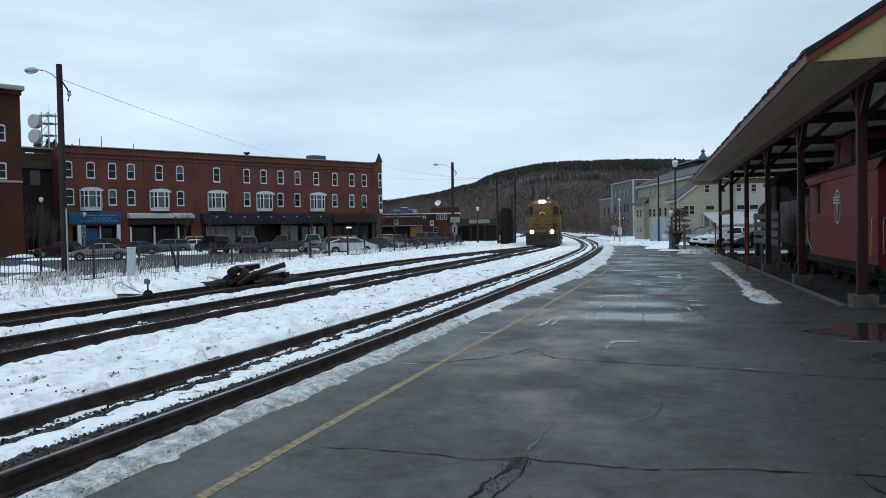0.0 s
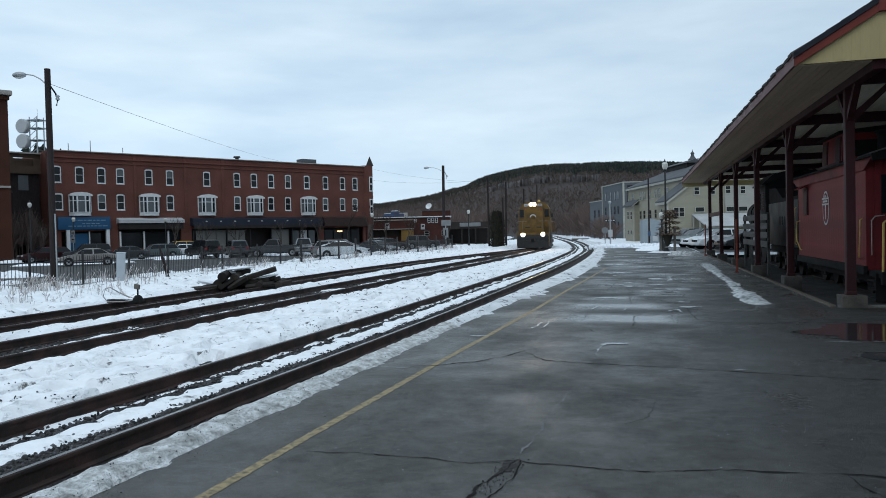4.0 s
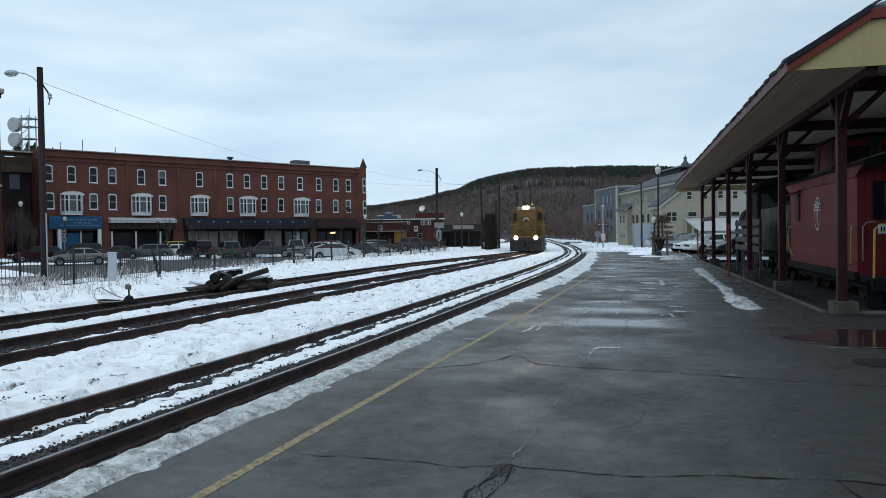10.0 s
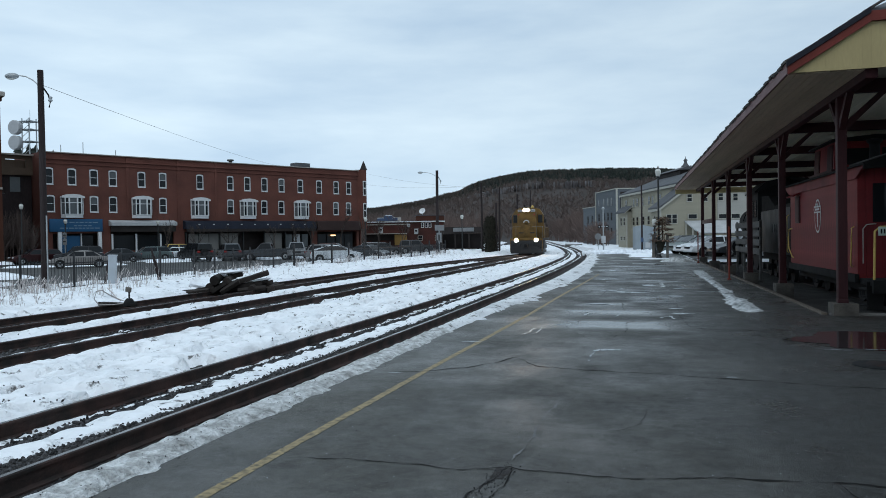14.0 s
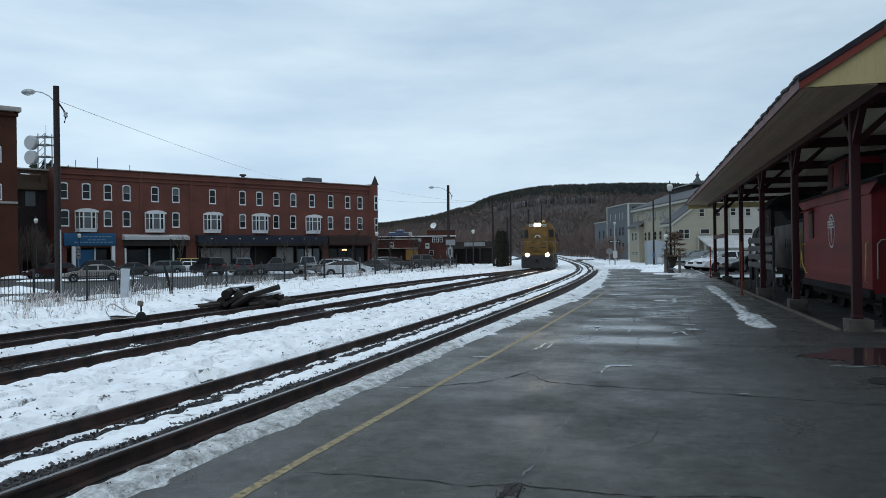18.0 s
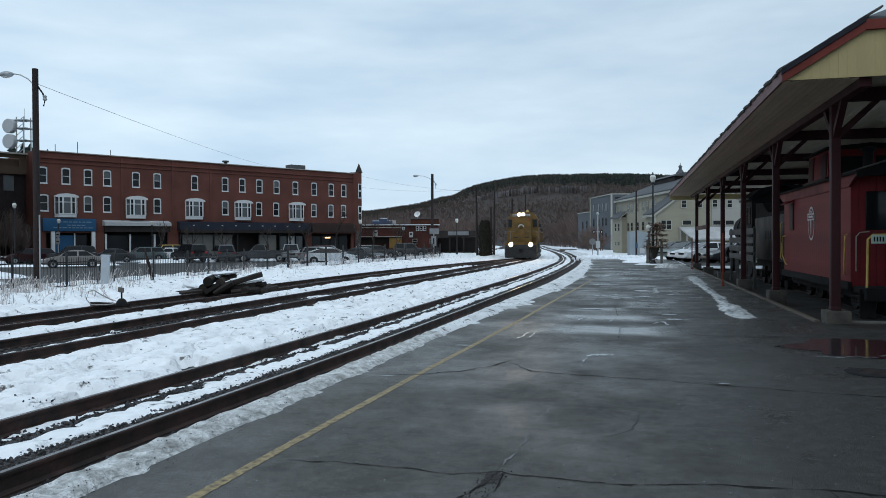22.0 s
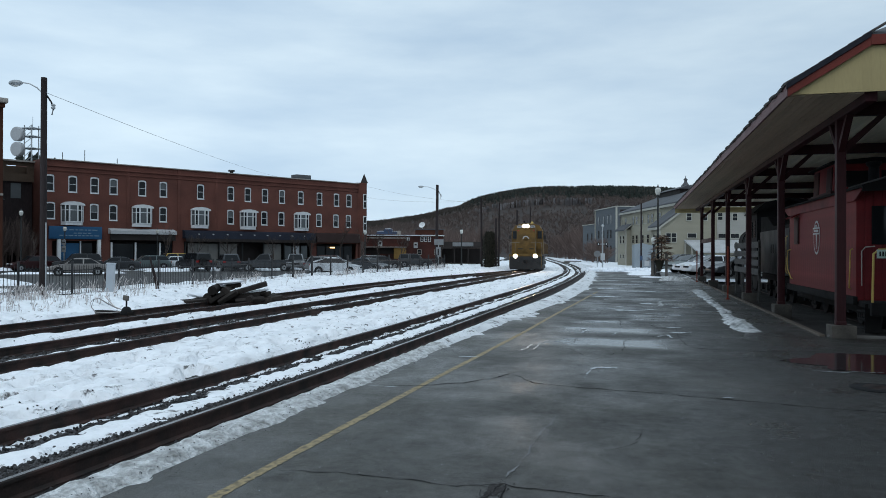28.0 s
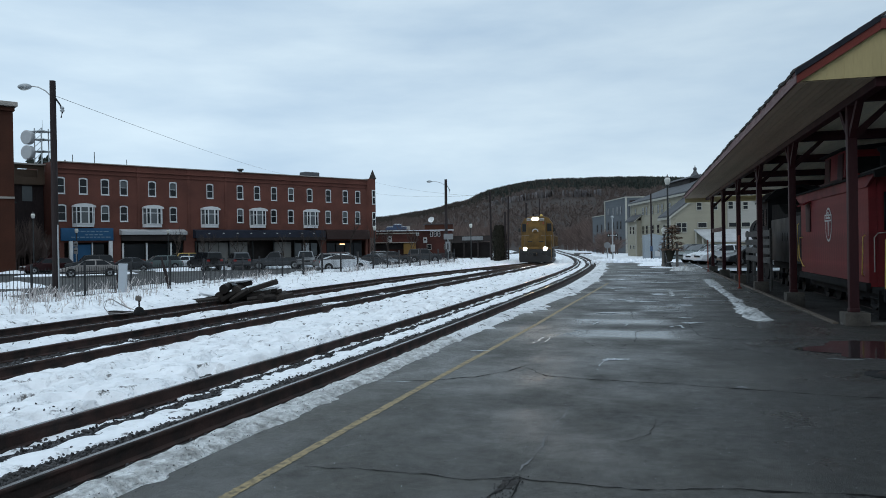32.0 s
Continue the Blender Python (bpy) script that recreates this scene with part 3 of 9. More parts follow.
def big_ground():
    verts, faces = [(0, 60, -0.44)], []
    rings = (120, 240, 500, 1100, 2200, 3600)
    n = 48
    for r in rings:
        verts += [(r * math.cos(2 * math.pi * k / n), 60 + r * math.sin(2 * math.pi * k / n), -0.44) for k in range(n)]
    for k in range(n):
        faces.append((0, 1 + k, 1 + (k + 1) % n))
    for i in range(len(rings) - 1):
        for k in range(n):
            a, b = 1 + i * n, 1 + (i + 1) * n
            faces.append((a + k, b + k, b + (k + 1) % n, a + (k + 1) % n))
    tagged(sheet("ground", verts, faces, M_GROUND), "wide winter ground of thin snow and brown earth", "ground", kind="structure")


def strip(name, rows, material, label, category, kind="structure"):
    """A sheet through rows of points of one length."""
    verts = [p for r in rows for p in r]
    w = len(rows[0])
    faces = [(i * w + j, i * w + j + 1, (i + 1) * w + j + 1, (i + 1) * w + j) for i in range(len(rows) - 1) for j in range(w - 1)]
    return tagged(sheet(name, verts, faces, material), label, category, kind=kind)


def steps(a, b, d):
    k = max(1, round((b - a) / d))
    return [a + (b - a) * i / k for i in range(k)]


ROWS = steps(-50, 2, 4.0) + steps(2, 3.4, 0.35) + steps(3.4, 12, 0.10) + steps(12, 26, 0.15) + steps(26, 60, 0.4) + steps(60, 150, 2.0) + steps(150, 330, 10) + [330]


def snow_z(x, y):
    a, b, c, e = track_a(y), track_b(y), track_c(y), asphalt_edge(y)
    n1, n2 = fuzz(x, y, 0.8), fuzz(x, y, 3.2, 4.0)
    if x > a + 0.80:
        n3 = fuzz(x, y, 7.0, 2.0)
        start = 1.24 - 0.26 * curved((y - 7) / 16) + 0.09 * n1 + 0.07 * n2 + 0.05 * n3
        t = (x - a - start) / max(0.4, e - a - start)
        top = 0.045 + 0.02 * n1
        z = -0.375 + (0.375 + top) * curved(t * 1.75 + 0.06)
        shore = t + 0.15 * n1 + 0.12 * n2 + 0.08 * n3 + 0.42 * fuzz(x * 0.12, y, 0.85, 20.0) * curved((y - 9) / 8)
        if shore > 0.72:
            z -= (top + 0.07) * curved((shore - 0.72) / 0.28)
        return z + (0.026 * n2 + 0.026 * n3 + 0.016 * fuzz(x, y, 14.0, 6.0)) * curved(t * 4)
    ia = abs(x - a)
    if ia < 0.80:
        n3 = fuzz(x, y, 8.0, 12.0)
        side = (x - a) + 0.09 * n1 + 0.08 * n2 + 0.05 * n3
        cover = max(curved((0.29 - abs(side + 0.12)) / 0.12), 0.85 * curved((0.10 - abs(side + 0.61)) / 0.08), curved((0.10 - abs(side - 0.52)) / 0.08))
        return -0.345 + 0.085 * cover + 0.028 * n2 + 0.018 * n3
    ib = abs(x - b)
    if ib < 0.80:
        mid = 0.045 * curved((0.42 - ib) / 0.3)
        return -0.345 + mid + 0.055 * n1 + 0.05 * n2
    if abs(x - c) < 0.80 and y < 76:
        return -0.352 + 0.045 * n1 + 0.04 * n2
    near = min(ia, ib, abs(x - c) if y < 76 else 9)
    rim = (0.86 if near == ia else 1.02) + 0.09 * n2
    z = -0.355 + 0.22 * curved((near - rim) / 0.60) + 0.055 * n1 + 0.045 * n2
    dent = max(0.0, fuzz(x * 1.15, y * 0.62, 2.1, 9.0) - 0.16)
    small = max(0.0, fuzz(x, y * 0.7, 5.5, 14.0) - 0.25)
    z -= (0.55 * dent + 0.36 * small) * curved((near - 0.8) / 0.3)
    z -= 0.10 * max(0.0, fuzz(x * 0.8, y * 0.3, 1.1, 30.0) - 0.3) * curved((2.4 - near) / 1.0)
    if x < c - 0.8 or (y >= 76 and x < b - 0.8):
        far = (c if y < 76 else b) - 0.8 - x
        z += 0.20 * curved(far / 3.0) + 0.07 * n1 * curved(far / 2)
        if x < -22.3:
            z -= 0.45 * curved((-22.3 - x) / 2.0)
    return z


def snow_sheets():
    left = [-21 + 0.20 * i for i in range(51)] + [-10.8 + 0.14 * i for i in range(28)] + [-6.88 + 0.10 * i for i in range(37)] + [-3.16 + 0.085 * i for i in range(46)]
    left = [o for o in left if o < 0.80]
    rows = [[(track_a(y) + o, y, snow_z(track_a(y) + o, y)) for o in left] for y in ROWS]
    strip("track_snow", rows, M_TRACKSNOW, "trodden white snow lying between the railway tracks", "snow")
    right = [i / 31 for i in range(32)]
    rows = []
    for y in ROWS:
        a, e = track_a(y) + 0.80, asphalt_edge(y) + 0.30 + 0.5 * curved((y - 9) / 8)
        rows.append([(a + (e - a) * u, y, snow_z(a + (e - a) * u, y)) for u in right])
    cut = sum(1 for y in ROWS if y < 13)
    strip("platform_edge_snow", rows[:cut + 1], M_DIRTY_SNOW, "gritty grey snow bank along the asphalt platform edge", "snow")
    strip("platform_edge_snow", rows[cut:], M_EDGESNOW, "streaky white snow along the far platform edge", "snow")


def bed_sheet():
    rows = []
    for y in ROWS[::2] + [331]:
        rows.append([(track_a(y) + o, y, z) for o, z in [(-12 + 1.25 * k, BED - (0 if k else 0.05)) for k in range(10)] + [(0.3, BED), (0.9, BED), (1.5, BED), (1.75, -0.46), (2.2, -0.50)]])
    strip("track_bed", rows, M_BALLAST, "dark crushed stone bed under the railway tracks", "ballast")
    rows = [[(track_a(y) + o, y, z + 0.012 * fuzz(o * 5, y, 1.5)) for o, z in ((-0.70, -0.32), (-0.62, -0.298), (-0.2, -0.292), (0.2, -0.292), (0.62, -0.298), (0.70, -0.32))] for y in ROWS]
    strip("crib_bed", rows, M_BALLAST, "dark stone filling between the platform rails", "ballast")


def rail(center, side, y0, y1, label, first=True):
    """One steel rail: foot, web and head, with a worn top strip."""
    prof = [(-0.068, BED), (0.068, BED), (0.068, BED + 0.018), (0.012, BED + 0.035), (0.012, HEAD - 0.04), (0.036, HEAD - 0.034), (0.036, HEAD - 0.008), (0.028, HEAD), (-0.028, HEAD), (-0.036, HEAD - 0.008), (-0.036, HEAD - 0.034), (-0.012, HEAD - 0.04), (-0.012, BED + 0.035), (-0.068, BED + 0.018)]
    ys = [y for y in steps(-50, 0, 10) + steps(0, 30, 1.0) + steps(30, 140, 3.0) + steps(140, 330, 10) + [330] if y0 <= y <= y1]
    bm = bmesh.new()
    top = bmesh.new()
    last = None
    tlast = None
    for y in ys:
        x = center(y) + side * 0.7525
        ring = [bm.verts.new((x + u, y, v)) for u, v in prof]
        cap = [top.verts.new((x + u, y, HEAD + 0.003)) for u in (-0.027, 0.027)]
        if last:
            for k in range(len(prof)):
                bm.faces.new((last[k], last[(k + 1) % len(prof)], ring[(k + 1) % len(prof)], ring[k]))
            top.faces.new((tlast[0], tlast[1], cap[1], cap[0]))
        last, tlast = ring, cap
    ob = part("rail", bm, M_RAIL)
    tagged(ob, label, "rail", "railway rails")
    part("rail_head", top, M_RAILTOP, ob, "worn steel running surface")


def stones(name, count, where, size, seed, label, material=None, category="ballast"):
    """Loose crushed stones, one joined heap."""
    rnd = random.Random(seed)
    ico = [(0, 0, -1), (0.72, -0.53, -0.45), (-0.28, -0.85, -0.45), (-0.89, 0, -0.45), (-0.28, 0.85, -0.45), (0.72, 0.53, -0.45),
           (0.28, -0.85, 0.45), (-0.72, -0.53, 0.45), (-0.72, 0.53, 0.45), (0.28, 0.85, 0.45), (0.89, 0, 0.45), (0, 0, 1)]
    tri = [(0, 1, 2), (1, 0, 5), (0, 2, 3), (0, 3, 4), (0, 4, 5), (1, 5, 10), (2, 1, 6), (3, 2, 7), (4, 3, 8), (5, 4, 9),
           (1, 10, 6), (2, 6, 7), (3, 7, 8), (4, 8, 9), (5, 9, 10), (6, 10, 11), (7, 6, 11), (8, 7, 11), (9, 8, 11), (10, 9, 11)]
    verts, faces = [], []
    for _ in range(count):
        x, y, z = where(rnd)
        s = size * rnd.uniform(0.55, 1.3)
        e = Euler((rnd.uniform(0, 6), rnd.uniform(0, 6), rnd.uniform(0, 6))).to_matrix()
        k = len(verts)
        sc = Vector((s * rnd.uniform(0.7, 1.2), s * rnd.uniform(0.6, 1.1), s * rnd.uniform(0.5, 0.9)))
        for p in ico:
            v = e @ (Vector(p) * rnd.uniform(0.8, 1.15) * sc)
            verts.append((x + v.x, y + v.y, z + v.z))
        faces += [(a + k, b + k, c + k) for a, b, c in tri]
    tagged(sheet(name, verts, faces, material or M_STONE, smooth=False), label, category, kind="stuff")


def asphalt():
    ys = steps(-50, 0, 10) + steps(0, 30, 0.6) + steps(30, 66, 2.0) + [66]
    rows = []
    for y in ys:
        e = asphalt_edge(y)
        xs = [e - 0.16, e, e + 1.0] + [e + 1.0 + (3.72 - e - 1.0) * k / 14 for k in range(1, 15)]
        rows.append([(x, y, 0.0) for x in xs])
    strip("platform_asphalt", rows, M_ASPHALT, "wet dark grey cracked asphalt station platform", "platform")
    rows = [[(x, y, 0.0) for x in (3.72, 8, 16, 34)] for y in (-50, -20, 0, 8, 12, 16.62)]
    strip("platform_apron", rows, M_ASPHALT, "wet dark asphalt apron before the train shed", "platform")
    side = [[(asphalt_edge(y) - 0.16, y, 0.0), (asphalt_edge(y) - 0.18, y, -0.3)] for y in ys]
    strip("platform_face", side, M_CONCRETE, "low concrete face of the platform edge", "platform")


def ribbon(pts, w, z, ragged, seed, cuts=7, wild=0.55):
    """A flat ragged band along points on the pavement."""
    rnd = random.Random(seed)
    bm = bmesh.new()
    line = []
    for (x0, y0), (x1, y1) in zip(pts, pts[1:]):
        line += [(x0 + (x1 - x0) * k / cuts, y0 + (y1 - y0) * k / cuts) for k in range(cuts)]
    line.append(pts[-1])
    last = None
    for i, (x, y) in enumerate(line):
        p, q = Vector(line[max(0, i - 1)]), Vector(line[min(len(line) - 1, i + 1)])
        d = (q - p).normalized()
        s = Vector((-d.y, d.x))
        o = rnd.uniform(-1, 1) * ragged
        ww = w * rnd.uniform(1 - wild, 1 + wild * 0.6) / 2
        zz = z
        pair = [bm.verts.new((x + s.x * (o + ww), y + s.y * (o + ww), zz)), bm.verts.new((x + s.x * (o - ww), y + s.y * (o - ww), zz))]
        if last:
            bm.faces.new((last[0], pair[0], pair[1], last[1]))
        last = pair
    return bm


def crack_line(pts, w, z, seed):
    """A wandering crack: wider and narrower by turns, running out at both ends."""
    line = []
    for (x0, y0), (x1, y1) in zip(pts, pts[1:]):
        k = max(2, int(math.hypot(x1 - x0, y1 - y0) / 0.035))
        line += [(x0 + (x1 - x0) * i / k, y0 + (y1 - y0) * i / k) for i in range(k)]
    line.append(pts[-1])
    bm = bmesh.new()
    last = None
    for i, (x, y) in enumerate(line):
        p, q = Vector(line[max(0, i - 3)]), Vector(line[min(len(line) - 1, i + 3)])
        d = (q - p).normalized()
        s = i * 0.035
        o = 0.044 * noise.fractal(Vector((s * 1.9, seed, 0)), 0.55, 2.2, 6)
        ww = 1.45 * w * max(0.14, 0.55 + 0.9 * noise.fractal(Vector((s * 3.1, seed, 5.0)), 0.6, 2.2, 4)) * min(1.0, 0.2 + min(i, len(line) - 1 - i) / 9)
        pair = [bm.verts.new((x - d.y * (o + ww * u), y + d.x * (o + ww * u), z)) for u in (0.5, -0.5)]
        if last:
            bm.faces.new((last[0], pair[0], pair[1], last[1]))
        last = pair
    return bm


def patch(cx, cy, rx, ry, z, seed, turn=0.0, n=40, rough=0.35):
    """A flat patch with an uneven shore."""
    bm = bmesh.new()
    c, s = math.cos(turn), math.sin(turn)
    mid = bm.verts.new((cx, cy, z))
    rim = []
    for k in range(n):
        a = 2 * math.pi * k / n
        f = 1 + rough * noise.fractal(Vector((math.cos(a) * 1.4, math.sin(a) * 1.4, seed)), 0.8, 2, 4)
        u, v = rx * f * math.cos(a), ry * f * math.sin(a)
        rim.append(bm.verts.new((cx + u * c - v * s, cy + u * s + v * c, z)))
    for k in range(n):
        bm.faces.new((mid, rim[k], rim[(k + 1) % n]))
    return bm


def drift(name, pts, w, h, material, label, seed=1, base=0.0, across=15):
    """A low uneven snow bank along points."""
    line = []
    for (x0, y0), (x1, y1) in zip(pts, pts[1:]):
        k = max(2, int(math.hypot(x1 - x0, y1 - y0) / min(0.3, w * 0.2)))
        line += [(x0 + (x1 - x0) * i / k, y0 + (y1 - y0) * i / k) for i in range(k)]
    line.append(pts[-1])
    rows = []
    for i, (x, y) in enumerate(line):
        p, q = Vector(line[max(0, i - 1)]), Vector(line[min(len(line) - 1, i + 1)])
        d = (q - p).normalized()
        s = Vector((-d.y, d.x))
        end = min(1.0, min(i, len(line) - 1 - i) / 3 + 0.15)
        ww = w * end * (1 + 0.35 * fuzz(x, y, 0.9 / w, seed))
        row = []
        for k in range(across):
            u = 2 * k / (across - 1) - 1
            px, py = x + s.x * u * ww / 2, y + s.y * u * ww / 2
            z = base - 0.035 + (h + 0.02) * end * (1 - u * u) * (0.8 + 0.6 * fuzz(px, py, 2.2 / w, seed + 3)) + 0.018 * min(1, h * 8) * fuzz(px, py, 4.0, seed + 5)
            row.append((px, py, z))
        rows.append(row)
    return strip(name, rows, material, label, "snow")


def grit(rnd):
    y = 3.4 + 30 * rnd.random() ** 1.6
    a, e = track_a(y) + 0.9, asphalt_edge(y)
    x = a + (e - a) * rnd.random() ** 0.7
    return x, y, max(snow_z(x, y), 0.0 if x > e - 0.16 else -1.0) + 0.001


def platform_grit(rnd):
    y = 3.2 + 16 * rnd.random() ** 1.5
    return rnd.uniform(asphalt_edge(y) + 0.1, 3.4), y, 0.002


def hole_crumbs(rnd):
    u = rnd.random()
    return -0.90 - 0.16 * u + rnd.gauss(0, 0.045), 5.42 - 0.75 * u + rnd.gauss(0, 0.05), 0.004


def pavement_marks():
    tagged(part("platform_line", ribbon([(-4.0, -40.0), (-3.5, -20.0), (-2.98, 0.0), (-2.81, 4.14), (-2.75, 5.66), (-2.57, 9.39), (-2.43, 11.73), (-2.19, 16.05), (-2.09, 18.6), (-1.94, 22.0), (-1.78, 25.0), (-1.42, 32.6)], 0.092, 0.0030, 0.004, 3, 60, 0.16), M_YELLOW_PAINT),
                  "worn yellow safety line painted along the platform", "line", kind="structure")
    cracks = [("crack", M_CRACK, 0.026, [(-3.05, 8.98), (-2.55, 9.13), (-2.11, 9.44), (-1.79, 9.92), (-1.59, 10.49)]),
              ("crack", M_CRACK, 0.024, [(-1.60, 10.36), (-1.25, 9.69), (-0.65, 9.53), (0.26, 9.38), (1.10, 9.20), (1.86, 9.01), (2.9, 8.85)]),
              ("crack", M_CRACK, 0.018, [(-2.65, 5.30), (-2.18, 5.37), (-1.5, 5.33), (-1.26, 5.30), (-1.04, 5.35), (-0.90, 5.43), (-0.82, 5.37), (-0.38, 5.34), (0.09, 5.34), (0.50, 5.47), (0.89, 5.48), (1.34, 5.51), (1.9, 5.5)]),
              ("crack", M_CRACK, 0.013, [(1.34, 5.51), (1.36, 5.26), (1.5, 4.9)]),
              ("crack", M_CRACK, 0.030, [(-0.91, 5.42), (-0.96, 5.22), (-1.04, 4.95), (-1.11, 4.56), (-1.2, 4.1)]),
              ("crack", M_CRACK, 0.014, [(-0.86, 5.38), (-0.89, 5.10), (-0.91, 4.85), (-0.94, 4.55), (-0.97, 4.2)]),
              ("crack", M_CRACK, 0.022, [(-1.15, 5.34), (-0.98, 5.30), (-0.86, 5.36)]),
              ("crack", M_PALE_CRACK, 0.017, [(-0.90, 5.56), (-0.88, 5.91), (-0.85, 6.26), (-0.83, 6.79), (-0.78, 7.43), (-0.76, 7.88)]),
              ("crack", M_ICE, 0.032, [(-3.22, 8.92), (-3.0, 8.95), (-2.76, 8.99)]),
              ("crack", M_CRACK, 0.006, [(-0.2, 6.55), (0.05, 6.9), (0.12, 7.5)]),
              ("crack", M_CRACK, 0.005, [(1.0, 7.0), (1.25, 7.25), (1.45, 7.7)]),
              ("crack", M_CRACK, 0.026, [(0.99, 14.04), (1.54, 13.79), (2.15, 13.78), (2.9, 13.98), (3.45, 14.07)]),
              ("crack", M_CRACK, 0.009, [(1.04, 19.77), (0.92, 16.11), (0.99, 14.04)]),
              ]
    rnd = random.Random(44)
    for k in range(34):
        y = 12.5 + 30 * rnd.random() ** 1.3
        x = rnd.uniform(-1.7, 2.2)
        lengthwise = rnd.random() < 0.35
        pts = [(x, y)]
        for _ in range(rnd.randint(2, 5)):
            x += rnd.gauss(0, 0.12) if lengthwise else rnd.uniform(0.15, 0.45)
            y += rnd.uniform(0.4, 1.2) if lengthwise else rnd.gauss(0, 0.35)
            pts.append((x, y))
        cracks.append(("crack", M_PALE_CRACK if rnd.random() < 0.3 else M_CRACK, rnd.uniform(0.006, 0.013), pts))
    for i, (name, material, w, pts) in enumerate(cracks):
        tagged(part(name, crack_line(pts, w, 0.0040 + 0.00006 * i, 20 + i), material, smooth=False), "jagged crack in the old platform asphalt", "crack", "platform cracks", "structure")
    bm = patch(-0.94, 5.27, 0.05, 0.17, 0.0037, 7.0, -0.25, 44, 0.9)
    tagged(part("pothole", bm, M_BALLAST), "crumbled rough hollow where two cracks meet", "pothole", kind="structure")
    tagged(part("platform_puddle", patch(3.74, 12.72, 1.22, 1.02, 0.0062, 2.0, -0.1), M_WATER), "still shallow puddle on the asphalt platform", "puddle", kind="structure")
    mh = tagged(part("manhole_cover", lathe([(0.33, 0.0), (0.33, 0.009), (0.30, 0.011), (0.02, 0.012)], 28, c=(3.02, 10.45, 0)), M_IRON), "round dark iron manhole cover in the asphalt", "manhole", kind="structure")
    for k in range(5):
        part("rib", box((3.02, 10.27 + 0.09 * k, 0.0135), (0.40 - 0.10 * abs(k - 2), 0.022, 0.005)), M_RAIL, mh)
    ices = [(0.9, 19.8, 0.8, 0.18, 7.0), (-0.4, 23.0, 1.1, 0.25, 8.0), (0.4, 27.5, 1.3, 0.35, 9.0), (-0.2, 33.0, 1.3, 0.5, 10.0), (0.7, 38.0, 1.5, 0.5, 12.0)]
    rnd = random.Random(31)
    for k in range(20):
        y = 24 + 42 * rnd.random() ** 0.8
        ices.append((rnd.uniform(-1.6, 2.2), y, rnd.uniform(0.15, 0.7), rnd.uniform(0.08, 0.3) * (1 + y / 60), 50.0 + k))
    for i, (x, y, rx, ry, s) in enumerate(ices):
        tagged(part("wet_patch", patch(x, y, rx, ry, 0.0045 + 0.00003 * i, s, 0.02, 36, 0.9), M_WETFILM), "thin wet film shining on the platform", "puddle", "wet patches", "structure")
    bits = [(-0.36, 11.19, 0.13, 0.06, 0.3), (1.10, 9.29, 0.07, 0.03, 0.2), (0.93, 16.5, 0.14, 0.16, 0.0), (-2.57, 11.8, 0.14, 0.04, 0.1), (-1.03, 16.78, 0.05, 0.14, 0.1), (0.1, 22.3, 0.35, 0.10, 0.1), (0.5, 25.5, 0.3, 0.3, 0.2), (-0.9, 29.0, 0.5, 0.3, 0.1), (-1.1, 35.5, 0.5, 0.4, 0.1), (0.9, 33.0, 0.5, 0.3, 0.1), (-0.2, 40.0, 0.9, 0.3, 0.1), (-1.2, 45.0, 0.6, 0.4, 0.0), (0.6, 44.0, 0.7, 0.4, 0.0)]
    for k in range(9):
        bits.append((2.62 + 0.16 * k, 11.72 - 0.04 * (k % 3) + 0.006 * k * k, rnd.uniform(0.04, 0.13), rnd.uniform(0.012, 0.03), 0.05))
    for k in range(30):
        y = 15.5 + 27 * rnd.random() ** 1.1
        bits.append((rnd.uniform(-0.9, 2.3), y, rnd.uniform(0.10, 0.40), rnd.uniform(0.03, 0.08) * (1 + y / 25), rnd.uniform(-0.2, 0.2)))
    for i, (x, y, rx, ry, a) in enumerate(bits):
        tagged(part("ice_scrap", patch(x, y, rx, ry, 0.0075 + 0.00002 * i, 30.0 + i, a, 30, 0.75), M_ICE), "scrap of grey ice frozen on the asphalt", "ice", "ice scraps", "structure")
    arcs = [([(-0.55, 11.05), (-0.50, 11.22), (-0.38, 11.24), (-0.20, 11.22)], 0.10), ([(-0.54, 11.05), (-0.59, 10.7), (-0.60, 10.2)], 0.022), ([(-1.86, 12.72), (-1.79, 13.15), (-1.77, 13.65)], 0.06), ([(-1.68, 12.85), (-1.63, 13.3), (-1.65, 13.85)], 0.035), ([(-1.02, 15.9), (-0.93, 16.5)], 0.05), ([(-0.42, 16.1), (-0.30, 16.2), (-0.36, 15.7)], 0.05), ([(0.50, 15.6), (0.72, 16.0), (0.78, 15.4)], 0.06)]
    for i, (pts, w) in enumerate(arcs):
        tagged(part("ice_scrap", ribbon(pts, w * 0.75, 0.0081 + 0.0001 * i, 0.012, 60 + i, 9, 0.9), M_ICE), "scrap of grey ice frozen on the asphalt", "ice", "ice scraps", "structure")


M_WETFILM = mat("wet_film", (0.034, 0.035, 0.035), 0.38, vary=0.3, scale=2.0, fine=24, bump=0.35, depth=0.01, rough_vary=0.14)
big_ground()
bed_sheet()
snow_sheets()
for fn, y0, y1, text in ((track_a, -60, 340, "rusty steel rail of the track beside the platform"), (track_b, -60, 340, "rusty steel rail half buried in snow"), (track_c, -60, 78, "rusty rail of the siding merging into the line")):
    for sd in (-1, 1):
        rail(fn, sd, y0, y1, text)


